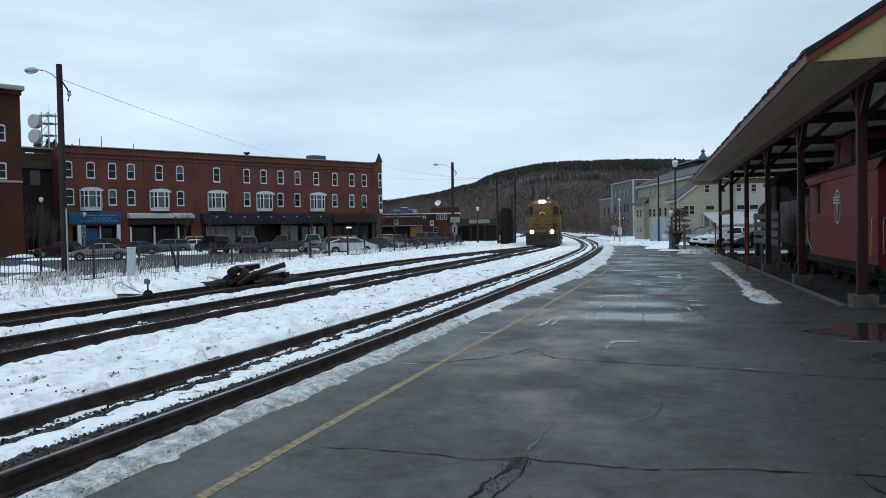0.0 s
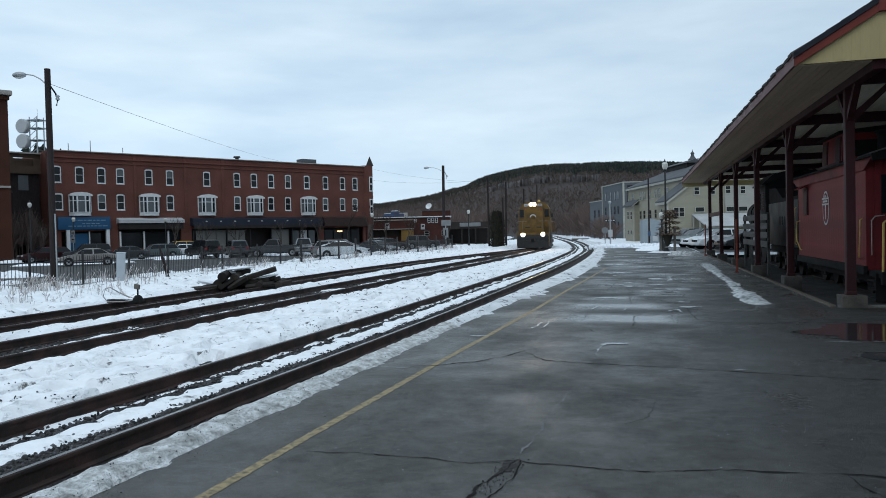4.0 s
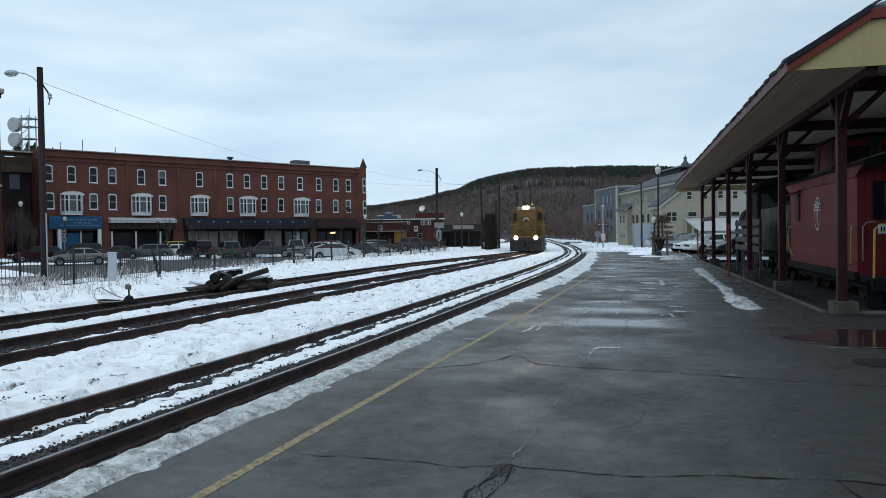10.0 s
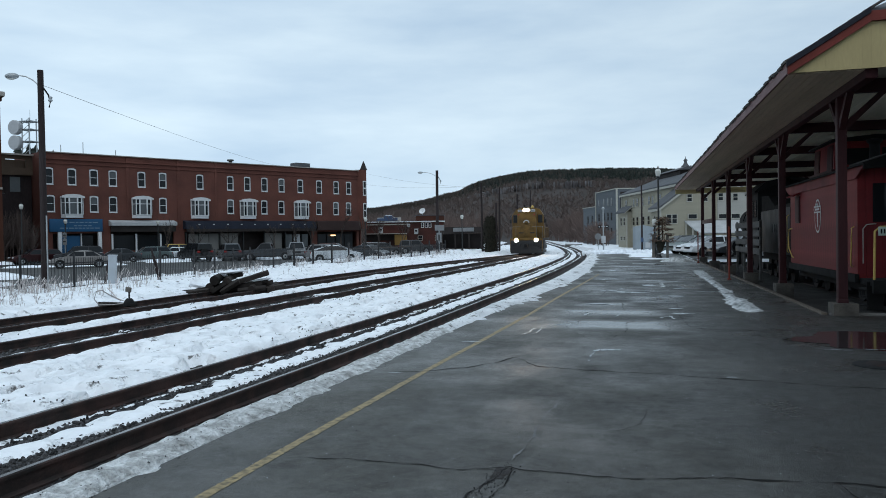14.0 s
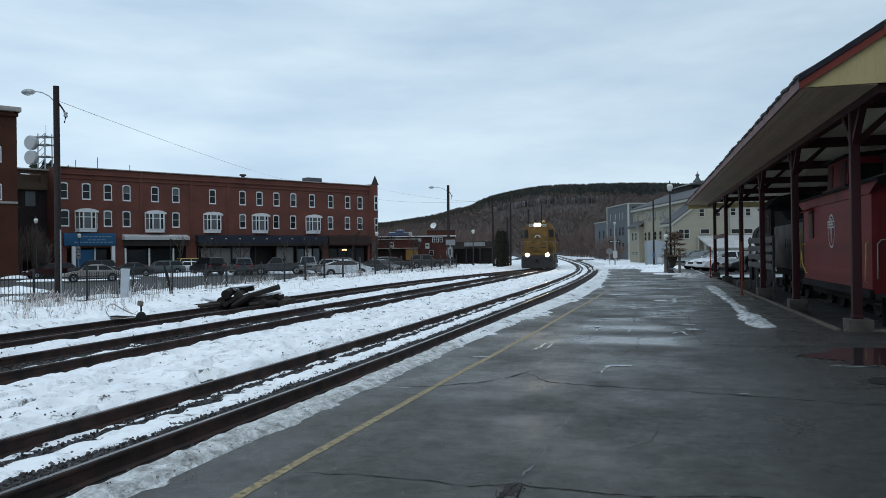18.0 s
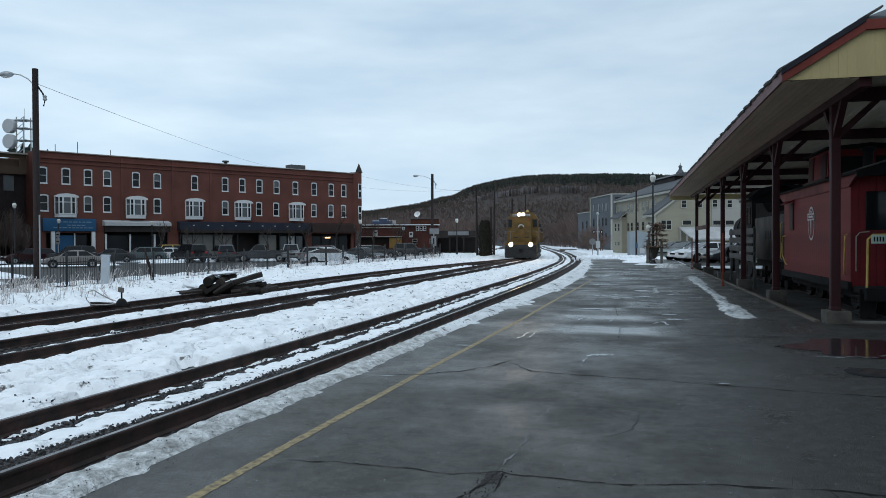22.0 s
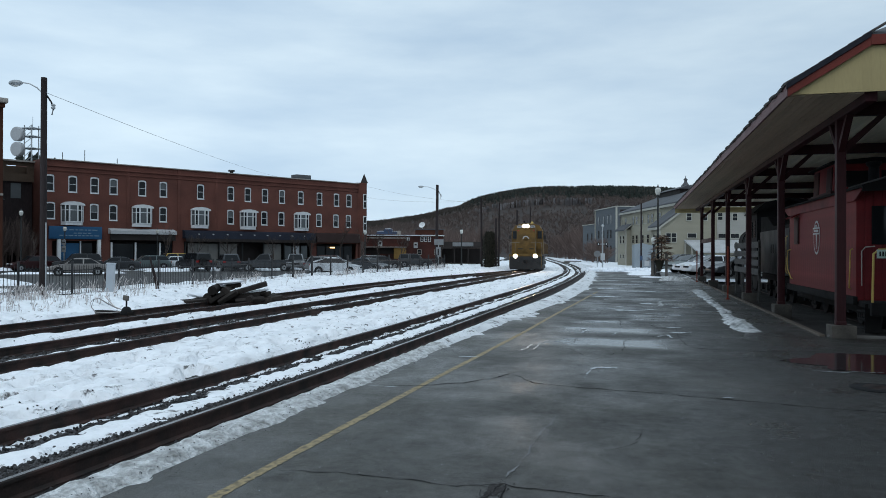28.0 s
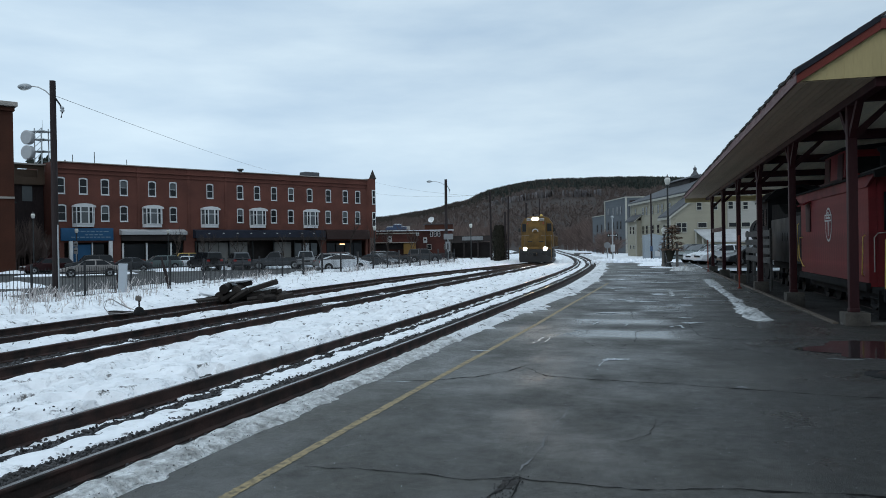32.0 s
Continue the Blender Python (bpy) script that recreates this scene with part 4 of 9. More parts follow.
def beside_a(rnd):
    y = 3.4 + 22 * rnd.random() ** 1.5
    side = rnd.choice((rnd.uniform(-0.68, 0.68), rnd.gauss(0.12, 0.12), rnd.gauss(-0.40, 0.08), rnd.uniform(0.84, 1.45)))
    side = max(-0.68, min(1.45, side))
    return track_a(y) + side, y, (-0.292 if side < 0.7 else BED) + rnd.uniform(-0.016, 0.010)


def snow_clods():
    """Dark crumbs of ballast and cinder lying in loose streaks on the snow."""
    rnd = random.Random(91)
    spots = []
    for k in range(210):
        y = 5 + 60 * rnd.random() ** 1.5
        u = rnd.random()
        if u < 0.45:
            x = track_b(y) + 0.9 + abs(rnd.gauss(0, 0.55))
        elif u < 0.65:
            x = track_a(y) - 0.9 - abs(rnd.gauss(0, 0.5))
        elif u < 0.82:
            x = rnd.uniform(track_b(y) + 0.9, track_a(y) - 0.9)
        else:
            x = rnd.uniform(track_c(y) + 0.85, track_b(y) - 0.85) if y < 45 else track_b(y) - 1.2
        spots.append((x, y, rnd.uniform(0.3, 1.4)))

    def where(r):
        x, y, s = r.choice(spots)
        x, y = x + r.gauss(0, 0.16 * s), y + r.gauss(0, 0.30 * s)
        return x, y, snow_z(x, y) + 0.002
    return where


def beside_b(rnd):
    y = 8 + 34 * rnd.random() ** 1.3
    fn = rnd.choice((track_b, track_c))
    return fn(y) + rnd.uniform(-0.68, 0.68), y, BED + rnd.uniform(-0.01, 0.02)


stones("snow_clods", 1700, snow_clods(), 0.018, 9, "dark cinder crumbs scattered over the trodden snow")
stones("ballast_stones", 13500, beside_a, 0.024, 5, "dark loose ballast stones showing between the rails")
stones("siding_stones", 5000, beside_b, 0.034, 6, "dark ballast stones in the far tracks")
def end_clods(rnd):
    u = rnd.random()
    return -4.2 + 6.2 * u + rnd.gauss(0, 0.3), 69.5 + rnd.gauss(0, 1.4), 0.02 + rnd.uniform(0, 0.16)


stones("snow_lumps", 260, end_clods, 0.17, 14, "broken lumps of ploughed snow at the platform's end", M_SNOW, "snow")
asphalt()
stones("snow_grit", 1500, grit, 0.0060, 7, "dark grit and small stones in the edge snow")
stones("crack_rubble", 150, hole_crumbs, 0.0055, 12, "loose crumbs of asphalt in the broken crack")
stones("platform_grit", 320, platform_grit, 0.005, 8, "loose grit scattered on the asphalt")
stones("pale_grit", 420, platform_grit, 0.0048, 21, "pale sand grains and salt crumbs strewn on the asphalt", M_ICE)
pavement_marks()
strip("car_park_asphalt", [[(x, y, -0.36) for x in (-110, -60, -23.4 + 0.00 * y)] for y in (-20, 10, 40, 70, 100, 130)], M_LOT, "damp grey asphalt of the car park across the tracks", "car park")
strip("shed_floor", [[(x, y, -0.16) for x in (3.80, 8, 14, 34)] for y in (16.5, 30, 45, 56)], M_DIRT, "dark cinder floor under the train shed roof", "floor")
strip("yard_snow", [[(asphalt_edge(y) + (60 - asphalt_edge(y)) * k / 40, y, -0.03 + 0.05 * fuzz(k * 1.5, y, 0.3) if y > 70 else -0.05) for k in range(41)] for y in steps(47, 180, 3)], M_SNOW, "snow-covered yard beyond the platform", "snow")
strip("far_lot", [[(x, y, -0.008) for x in (3.9, 12, 40)] for y in (51.5, 60, 74)], M_LOT, "damp asphalt parking place beside the cream building", "car park")
drift("snow_bank", [(0.2, 53.0), (1.6, 52.6), (3.4, 51.8)], 3.2, 0.10, M_SNOW, "shallow white snow round the lamp post base", 3)
drift("snow_bank", [(0.6, 56.0), (0.9, 62.0), (0.2, 68.5)], 2.6, 0.10, M_SNOW, "white snow bank at the platform's far edge", 4)
drift("snow_bank", [(-3.4, 70.5), (-1.5, 70.8), (1.5, 69.5), (4.0, 67.0)], 2.4, 0.26, M_SNOW, "ploughed snow heap across the platform's end", 5)
drift("snow_bank", [(2.85, 36.0), (2.74, 31.5), (2.68, 29.0)], 0.70, 0.048, M_SLUSH, "grey melting snow ridge along the shed kerb", 6)
drift("snow_bank", [(2.68, 29.4), (2.62, 24.5), (2.58, 22.0)], 0.50, 0.046, M_SLUSH, "grey melting snow ridge along the shed kerb", 16)
drift("snow_bank", [(2.52, 22.3), (2.48, 20.2)], 0.50, 0.052, M_SLUSH, "grey melting snow ridge along the shed kerb", 17)
drift("snow_bank", [(2.52, 20.6), (2.46, 18.6), (2.46, 16.9)], 0.64, 0.085, M_SLUSH, "pale lump of old snow on the platform", 7)
drift("snow_bank", [(3.0, 45.5), (2.0, 46.6), (3.6, 47.6)], 0.9, 0.28, M_DIRTY_SNOW, "crumbled grey snow heap by the shed's end", 8)
drift("snow_bank", [(3.35, 21.3), (3.42, 25.5), (3.40, 29.0)], 0.26, 0.014, M_SLUSH, "thin icy snow crust along the kerb", 9)
drift("snow_bank", [(0.9, 24.5), (0.95, 27.0)], 0.35, 0.03, M_SLUSH, "thin icy snow scrap on the platform", 10)
for k, (pts, w, h) in enumerate([([(-60, 40), (-46, 38), (-34, 36)], 3.0, 0.35), ([(-52, 52), (-44, 58)], 1.6, 0.25), ([(-62, 60), (-50, 66), (-44, 74)], 1.6, 0.3), ([(-46, 63), (-38, 70), (-32, 78)], 1.6, 0.3), ([(-26, 52), (-24.5, 62), (-22.5, 76)], 2.0, 0.3), ([(-24.5, 22), (-24.0, 34), (-23.6, 46)], 1.8, 0.22), ([(-25.4, 9), (-24.9, 15), (-24.3, 21.5)], 1.7, 0.22), ([(-30, 17), (-31, 24), (-30, 31)], 1.4, 0.2)]):
    drift("snow_bank", pts, w, h, M_SNOW, "ploughed snow bank in the car park", 20 + k, -0.36)

# ---- train shed ----
POSTS_Y = [16.55, 22.72, 28.75, 34.75, 40.95, 47.3]
X_POST, X_POST2, X_EAVE, X_MID = 4.08, 9.22, 2.72, 6.65
Y0, Y1 = 14.4, 50.8
PITCH = 0.62
Z_EAVE = 4.52


def roof_z(x):
    return Z_EAVE + 0.20 + PITCH * (min(x, 2 * X_MID - x) - X_EAVE)


def train_shed():
    shed = thing("train_shed", pose(0, 0, 0), "open train shed with maroon posts and cream gable", "shelter")
    clip_x = 4.02
    clip_z = roof_z(clip_x)
    top = roof_z(X_MID)
    back = 1.9
    # roof slabs, with a clipped hip at the near end
    for sgn in (1, -1):
        def px(x):
            return x if sgn == 1 else 2 * X_MID - x
        bm = bmesh.new()
        up = [(X_EAVE, Y0, roof_z(X_EAVE)), (clip_x, Y0, clip_z), (X_MID, Y0 + back * 2.2, top), (X_MID, Y1, top), (X_EAVE, Y1, roof_z(X_EAVE))]
        hi = [bm.verts.new((px(x), y, z)) for x, y, z in up]
        lo = [bm.verts.new((px(x), y, z - 0.10)) for x, y, z in up]
        bm.faces.new(hi)
        bm.faces.new(lo[::-1])
        for k in range(5):
            bm.faces.new((hi[k], lo[k], lo[(k + 1) % 5], hi[(k + 1) % 5]))
        part("roof", bm, M_SHINGLE, shed, "weathered grey shingle roof", smooth=False)
    bm = bmesh.new()
    tri = [(clip_x, Y0, clip_z + 0.01), (2 * X_MID - clip_x, Y0, clip_z + 0.01), (X_MID, Y0 + back * 2.2, top + 0.01)]
    hi = [bm.verts.new(p) for p in tri]
    lo = [bm.verts.new((x, y, z - 0.08)) for x, y, z in tri]
    bm.faces.new(hi)
    bm.faces.new(lo[::-1])
    for k in range(3):
        bm.faces.new((hi[k], lo[k], lo[(k + 1) % 3], hi[(k + 1) % 3]))
    part("hip", bm, M_ROOFGREY, shed, "grey clipped hip end of the roof", smooth=False)
    # gable of upright boards under the rake
    rnd = random.Random(4)
    x = X_EAVE + 0.02
    while x < 2 * X_MID - X_EAVE - 0.2:
        w = 0.145
        x2 = min(x + w, 2 * X_MID - X_EAVE - 0.2)
        t0 = min(roof_z(x), clip_z) - 0.16
        t1 = min(roof_z(x2), clip_z) - 0.16
        dy = rnd.uniform(0, 0.0015)
        b = prism([(x + 0.0006, Z_EAVE), (x2 - 0.0006, Z_EAVE), (x2 - 0.0006, t1), (x + 0.0006, t0)], "y", Y0 + 0.03 - dy, Y0 + 0.06)
        part("gable_board", b, M_CREAM_BOARD, shed, smooth=False)
        x += w
    # rake trim: two slopes and the level length
    for sgn in (1, -1):
        def px(x):
            return x if sgn == 1 else 2 * X_MID - x
        poly = [(px(X_EAVE - 0.03), roof_z(X_EAVE) - 0.24), (px(clip_x), clip_z - 0.22), (px(clip_x), clip_z - 0.075), (px(X_EAVE - 0.03), roof_z(X_EAVE) - 0.095)]
        drip = [(px(X_EAVE - 0.05), roof_z(X_EAVE) - 0.10), (px(clip_x), clip_z - 0.07), (px(clip_x), clip_z + 0.03), (px(X_EAVE - 0.05), roof_z(X_EAVE) + 0.0)]
        part("drip_edge", prism(drip, "y", Y0 - 0.075, Y0 + 0.02), M_DRIP, shed, "dark shingle edge over the rake", smooth=False)
        part("rake_board", prism(poly, "y", Y0 - 0.045, Y0 + 0.028), M_REDTRIM, shed, "barn red rake board", smooth=False)
    part("rake_board", box((X_MID, Y0 - 0.01, clip_z - 0.12), (2 * (X_MID - clip_x) - 0.004, 0.07, 0.17)), M_REDTRIM, shed, "barn red level trim", smooth=False)
    for sgn in (1, -1):
        def px(x):
            return x if sgn == 1 else 2 * X_MID - x
        part("fascia", box((px(X_EAVE - 0.02), (Y0 + Y1) / 2, Z_EAVE + 0.09), (0.04, Y1 - Y0 + 0.05, 0.22)), M_FASCIA, shed, "dusty maroon eave board", smooth=False)
    for k in range(9):
        w = (X_POST - 0.12 - X_EAVE - 0.01) / 9
        part("soffit_board", box((X_EAVE + 0.01 + w * (k + 0.5), (Y0 + Y1) / 2 + 0.05, Z_EAVE - 0.002 - rnd.uniform(0, 0.006)), (w - 0.012, Y1 - Y0 - 0.1, 0.022)), M_SOFFIT, shed, smooth=False)
    # thick eave shingles, uneven
    me = part("shingle", box((0, 0, 0), (0.42, 0.285, 0.05), 0.008), M_SHINGLE, shed).data
    bpy.data.objects.remove(bpy.data.objects["shingle"])
    n = int((Y1 - Y0) / 0.3)
    for k in range(n):
        share("shingle", me, shed, pose(X_EAVE + 0.11 + rnd.uniform(-0.02, 0.02), Y0 + 0.15 + k * 0.3, Z_EAVE + 0.275 + rnd.uniform(0, 0.035), 0, -31.8 + rnd.uniform(-1, 3), 0))
    me2 = part("shingle", box((0, 0, 0), (0.45, 0.16, 0.035), 0.006), M_SHINGLE, shed).data
    bpy.data.objects.remove(bpy.data.objects["shingle"] if "shingle" in bpy.data.objects and bpy.data.objects["shingle"].data is me2 else [o for o in bpy.data.objects if o.data is me2][0])
    for k in range(6):
        xx = X_EAVE + 0.2 + k * 0.235
        share("shingle", me2, shed, pose(xx, Y0 + 0.02, roof_z(xx) + 0.02, 0, -31.8 + 1.5, 0))
    # posts, beams and braces
    for xp in (X_POST, X_POST2):
        part("long_beam", box((xp, (Y0 + Y1) / 2, 4.57), (0.20, Y1 - Y0 - 0.3, 0.40), 0.01), M_MAROON, shed)
    for y in POSTS_Y:
        part("tie_beam", box((X_MID, y, 4.58), (X_POST2 - X_POST - 0.21, 0.17, 0.26), 0.01), M_MAROON, shed)
        for xp in (X_POST, X_POST2):
            sgn = 1 if xp == X_POST else -1
            part("post", box((xp, y, 2.37), (0.175, 0.175, 4.22), 0.012), M_MAROON, shed)
            part("post_shoe", box((xp, y, 0.29), (0.195, 0.195, 0.08), 0.012), M_MAROON, shed)
            for d in (-1, 1):
                part("brace", prism([(y + d * 0.09, 3.72), (y + d * 0.09, 3.90), (y + d * 0.70, 4.50), (y + d * 0.84, 4.50)][::d], "x", xp - 0.06, xp + 0.06), M_MAROON, shed, smooth=False)
            part("brace", prism([(xp + sgn * 0.09, 3.72), (xp + sgn * 0.09, 3.90), (xp + sgn * 0.70, 4.46), (xp + sgn * 0.84, 4.46)], "y", y - 0.06, y + 0.06), M_MAROON, shed, smooth=False)
    for k, y in enumerate(POSTS_Y):
        for xp in (X_POST, X_POST2):
            ft = tagged(part("post_footing", box((xp + 0.02, y, 0.04), (0.46, 0.46, 0.42), 0.015), M_FOOTING), "grey concrete footing under a maroon shed post", "footing", "post footings")
    part("end_board", box(((X_EAVE + X_POST2) / 2, Y1 - 0.06, Z_EAVE - 0.10), (X_POST2 - X_EAVE, 0.07, 0.34), 0.01), M_CREAM_BOARD, shed, "cream board across the far end")
    # rail between two of the far posts
    part("cross_rail", box((X_POST, 44.1, 2.35), (0.08, 6.2, 0.22), 0.01), M_MAROON, shed)


def shed_ceiling():
    n = 26
    bm = bmesh.new()
    w = (X_POST2 - X_POST - 0.2) / n
    for k in range(n):
        box((X_POST + 0.1 + w * (k + 0.5), (Y0 + Y1) / 2, 4.765 + 0.003 * (k % 2)), (w - 0.008, Y1 - Y0 - 0.25, 0.02), 0, (0, 0, 0), bm)
    tagged(part("shed_ceiling", bm, M_CEIL, None, smooth=False), "cream boarded ceiling of the train shed", "ceiling", kind="structure")


def kerbs():
    tagged(part("shed_kerb", box((3.76, 33.6, -0.01), (0.12, 34.0, 0.10), 0.02), M_KERB), "weathered timber kerb along the shed floor", "kerb", kind="structure")
    tagged(part("shed_kerb", box((9.0, 16.54, -0.02), (10.3, 0.16, 0.13), 0.02), M_CONCRETE), "pale concrete kerb across the shed's end", "kerb", kind="structure")


def caboose():
    c = thing("caboose", pose(5.2, 19.73, 0), "faded red wooden railway caboose parked under the shed", "caboose")
    W, L = 3.0, 7.72
    # side walls with grooved boards
    nb = 30
    part("body", box((W / 2, L / 2, 1.86), (W - 0.06, L - 0.02, 2.62)), M_CABOOSE, c)
    me = None
    for k in range(nb):
        w = L / nb
        if me is None:
            o = part("side_board", box((0, 0, 0), (0.03, w, 2.66)), M_CABOOSE, c, smooth=False)
            me = o.data
            o.matrix_basis = pose(0.015, w / 2, 1.86)
        else:
            share("side_board", me, c, pose(0.015, w * (k + 0.5), 1.86))
    nb = 16
    me = None
    for k in range(nb):
        w = W / nb
        if me is None:
            o = part("end_board", box((0, 0, 0), (w - 0.005, 0.03, 2.66), 0.004), M_CABOOSE, c)
            me = o.data
            o.matrix_basis = pose(w / 2, -0.012, 1.86)
        elif abs(w * (k + 0.5) - 1.5) > 0.38:
            share("end_board", me, c, pose(w * (k + 0.5), -0.012, 1.86))
    part("side_sill", box((-0.02, L / 2, 0.56), (0.10, L + 0.1, 0.20), 0.01), M_CAB_DARK, c)
    part("letter_board", prism([(-0.72, 3.21), (-0.02, 2.94), (L + 0.02, 2.94), (L + 0.75, 3.21)], "x", -0.045, 0.02), M_CABOOSE, c)
    # roof with overhang at both ends
    prof = [(-0.14, 3.20), (-0.14, 3.25), (0.5, 3.42), (1.5, 3.50), (2.5, 3.42), (3.14, 3.25), (3.14, 3.20), (1.5, 3.40)]
    part("roof", prism(prof, "y", -1.0, L + 0.9), M_CAB_DARK, c, "sooty black tarred roof")
    part("roof_end", prism([(-0.13, 3.10), (-0.13, 3.22), (0.5, 3.39), (1.5, 3.47), (2.5, 3.39), (3.13, 3.22), (3.13, 3.10), (2.6, 3.12), (2.3, 3.25), (0.7, 3.25), (0.4, 3.12)], "y", -1.03, -0.95), M_CAB_DARK, c)
    # cupola
    part("cupola", prism([(0.42, 3.38), (2.58, 3.38), (2.54, 4.26), (0.46, 4.26)], "y", 3.86, 6.3, bev=0.012), M_CABOOSE, c)
    part("cupola_roof", prism([(0.30, 4.26), (2.70, 4.26), (2.66, 4.32), (1.5, 4.42), (0.34, 4.32)], "y", 3.68, 6.48), M_CAB_DARK, c)
    for y in (4.30, 5.84):
        w = part("cupola_window", box((0.435, y, 3.84), (0.04, 0.62, 0.70), 0.01, (0, 2.6, 0)), M_MAROON, c)
        part("shutter", box((0.418, y, 3.84), (0.02, 0.48, 0.58), 0, (0, 2.6, 0)), M_MAROON, w, "dark red closed shutter")
    part("cupola_sill", box((0.40, 5.08, 3.44), (0.10, 2.5, 0.07), 0.008), M_MAROON, c)
    for x in (0.95, 2.05):
        w = part("cupola_window", box((x, 3.86, 3.82), (0.86, 0.03, 0.56), 0.008), M_CABOOSE, c)
        part("pane", box((x, 3.84, 3.82), (0.76, 0.02, 0.46)), M_CAB_DARK, w)
    walk_way = part("roof_walk", box((0.95, 1.6, 3.56), (0.30, 4.4, 0.04), 0.008), M_OLDBOARD, c, "grey plank roof walk")
    for k in range(5):
        part("saddle", box((0.95, -0.4 + 1.0 * k, 3.50), (0.26, 0.06, 0.10)), M_CAB_DARK, walk_way)
    # stove pipe with flared top
    part("smoke_pipe", lathe([(0.20, 3.40), (0.17, 3.5), (0.14, 3.62), (0.13, 4.06), (0.20, 4.14), (0.20, 4.20), (0.10, 4.22)], 14, c=(1.25, 3.05, 0)), M_IRON, c)
    # side window with a small hood, deep set
    w = part("side_window", box((-0.01, 6.50, 2.40), (0.06, 0.62, 0.86), 0.01), M_MAROON, c)
    part("shutter", box((-0.042, 6.50, 2.38), (0.012, 0.46, 0.72)), M_MAROON, w, "dark red closed shutter")
    part("hood", prism([(-0.24, 2.80), (0.0, 2.93), (0.0, 2.96), (-0.26, 2.83)], "y", 6.12, 7.05), M_CABOOSE, w)
    # oval herald of plain rings
    h = part("herald", lathe([(0.36, -0.004), (0.36, 0.004)], 32), M_HERALD, c, "white ring herald")
    h.matrix_basis = pose(-0.008, 3.87, 2.14, 0, -90, 0) @ Matrix.Diagonal((1.36, 1.0, 1.0, 1))
    h2 = part("herald_field", lathe([(0.318, -0.004), (0.318, 0.004)], 32), M_CABOOSE, h)
    h2.matrix_basis = pose(0, 0, 0.004)
    part("herald_bar", prism([(-0.24, -0.02), (0.10, -0.06), (0.10, 0.06), (-0.24, 0.02)], "z", 0.007, 0.011), M_HERALD, h)
    band = part("herald_band", box((0.14, 0, 0.010), (0.15, 0.80, 0.008), 0.003), M_HERALD, h)
    part("band_field", box((0.14, 0, 0.013), (0.085, 0.72, 0.006)), M_CABOOSE, band)
    part("band_bar", box((0.14, 0, 0.015), (0.04, 0.52, 0.006)), M_HERALD, band)
    part("herald_arc", sweep([(0.16 + 0.10 * math.sin(math.pi * k / 8), 0.13 * math.cos(math.pi * k / 8), 0.012) for k in range(9)], 0.016), M_HERALD, h)
    # grab irons
    part("grab_iron", sweep([(-0.03, 0.16, 1.80), (-0.09, 0.12, 1.76), (-0.10, 0.10, 1.5), (-0.10, 0.14, 1.15), (-0.06, 0.32, 0.85), (-0.02, 0.36, 0.83)], 0.016), M_GRAB, c, "yellow bent grab iron")
    part("grab_iron", sweep([(-0.03, 7.37, 1.80), (-0.10, 7.47, 1.78), (-0.12, 7.50, 1.5), (-0.12, 7.42, 1.15), (-0.06, 7.20, 0.86), (-0.02, 7.16, 0.84)], 0.02), M_GRAB, c, "yellow bent grab iron")
    part("grab_iron", sweep([(0.40, -0.03, 1.86), (0.18, -0.09, 1.84), (0.10, -0.10, 1.74), (0.10, -0.10, 0.92)], 0.014), M_COPING, c, "pale worn grab iron")
    part("end_railing", sweep([(0.56, -0.80, 1.78), (0.26, -0.82, 1.78), (0.15, -0.82, 1.68), (0.13, -0.82, 0.55)], 0.026), M_GRAB, c, "yellow end platform railing")
    part("end_railing", sweep([(1.95, -0.80, 1.80), (2.38, -0.82, 1.80), (2.50, -0.82, 1.70), (2.52, -0.82, 0.55)], 0.026), M_GRAB, c, "yellow end platform railing")
    # end wall's shade painted as dark door and window panels, and the plate
    part("end_door", box((1.5, -0.03, 1.92), (0.92, 0.05, 2.30), 0.01), M_CAB_DARK, c, "flat dark panel for the shaded end wall and doorway")
    for x in (0.62, 2.38):
        part("end_window", box((x, -0.032, 2.36), (0.58, 0.04, 0.92), 0.01), M_PANE, c)
    p = part("plate", box((0.36, -0.86, 1.68), (0.31, 0.02, 0.20), 0.006), M_GREENPLATE, c, "pale green plate with dark bars")
    for k in range(4):
        part("bar", box((0.27 + 0.06 * k, -0.873, 1.68), (0.03, 0.006, 0.11)), M_CAB_DARK, p)
    part("end_platform", box((1.5, -0.48, 0.50), (2.9, 0.95, 0.14), 0.01), M_CAB_DARK, c)
    for sx in (0.16, 2.84):
        for k in range(3):
            part("step", box((sx, -0.42, 0.34 - 0.24 * k * 0.8), (0.34, 0.62, 0.03), 0.004), M_CAB_DARK, c)
        part("step_side", box((sx, -0.76, 0.2), (0.34, 0.03, 0.66)), M_CAB_DARK, c)
    part("end_beam", box((1.5, -0.98, 0.42), (2.9, 0.16, 0.30), 0.02), M_CAB_DARK, c)
    part("brake_wheel", sweep([(2.3 + 0.22 * math.cos(a * math.pi / 6), -0.86 + 0.22 * math.sin(a * math.pi / 6), 1.9) for a in range(13)], 0.018), M_IRON, c)
    part("air_pipe", sweep([(0.62, -1.08, 0.62), (1.4, -1.10, 0.60), (1.9, -1.08, 0.62)], 0.022), M_WHITE_PAINT, c, "pale pipe on the end beam")
    part("underframe", box((W / 2, L / 2, 0.36), (W - 0.5, L - 0.2, 0.26), 0.02), M_CAB_DARK, c)
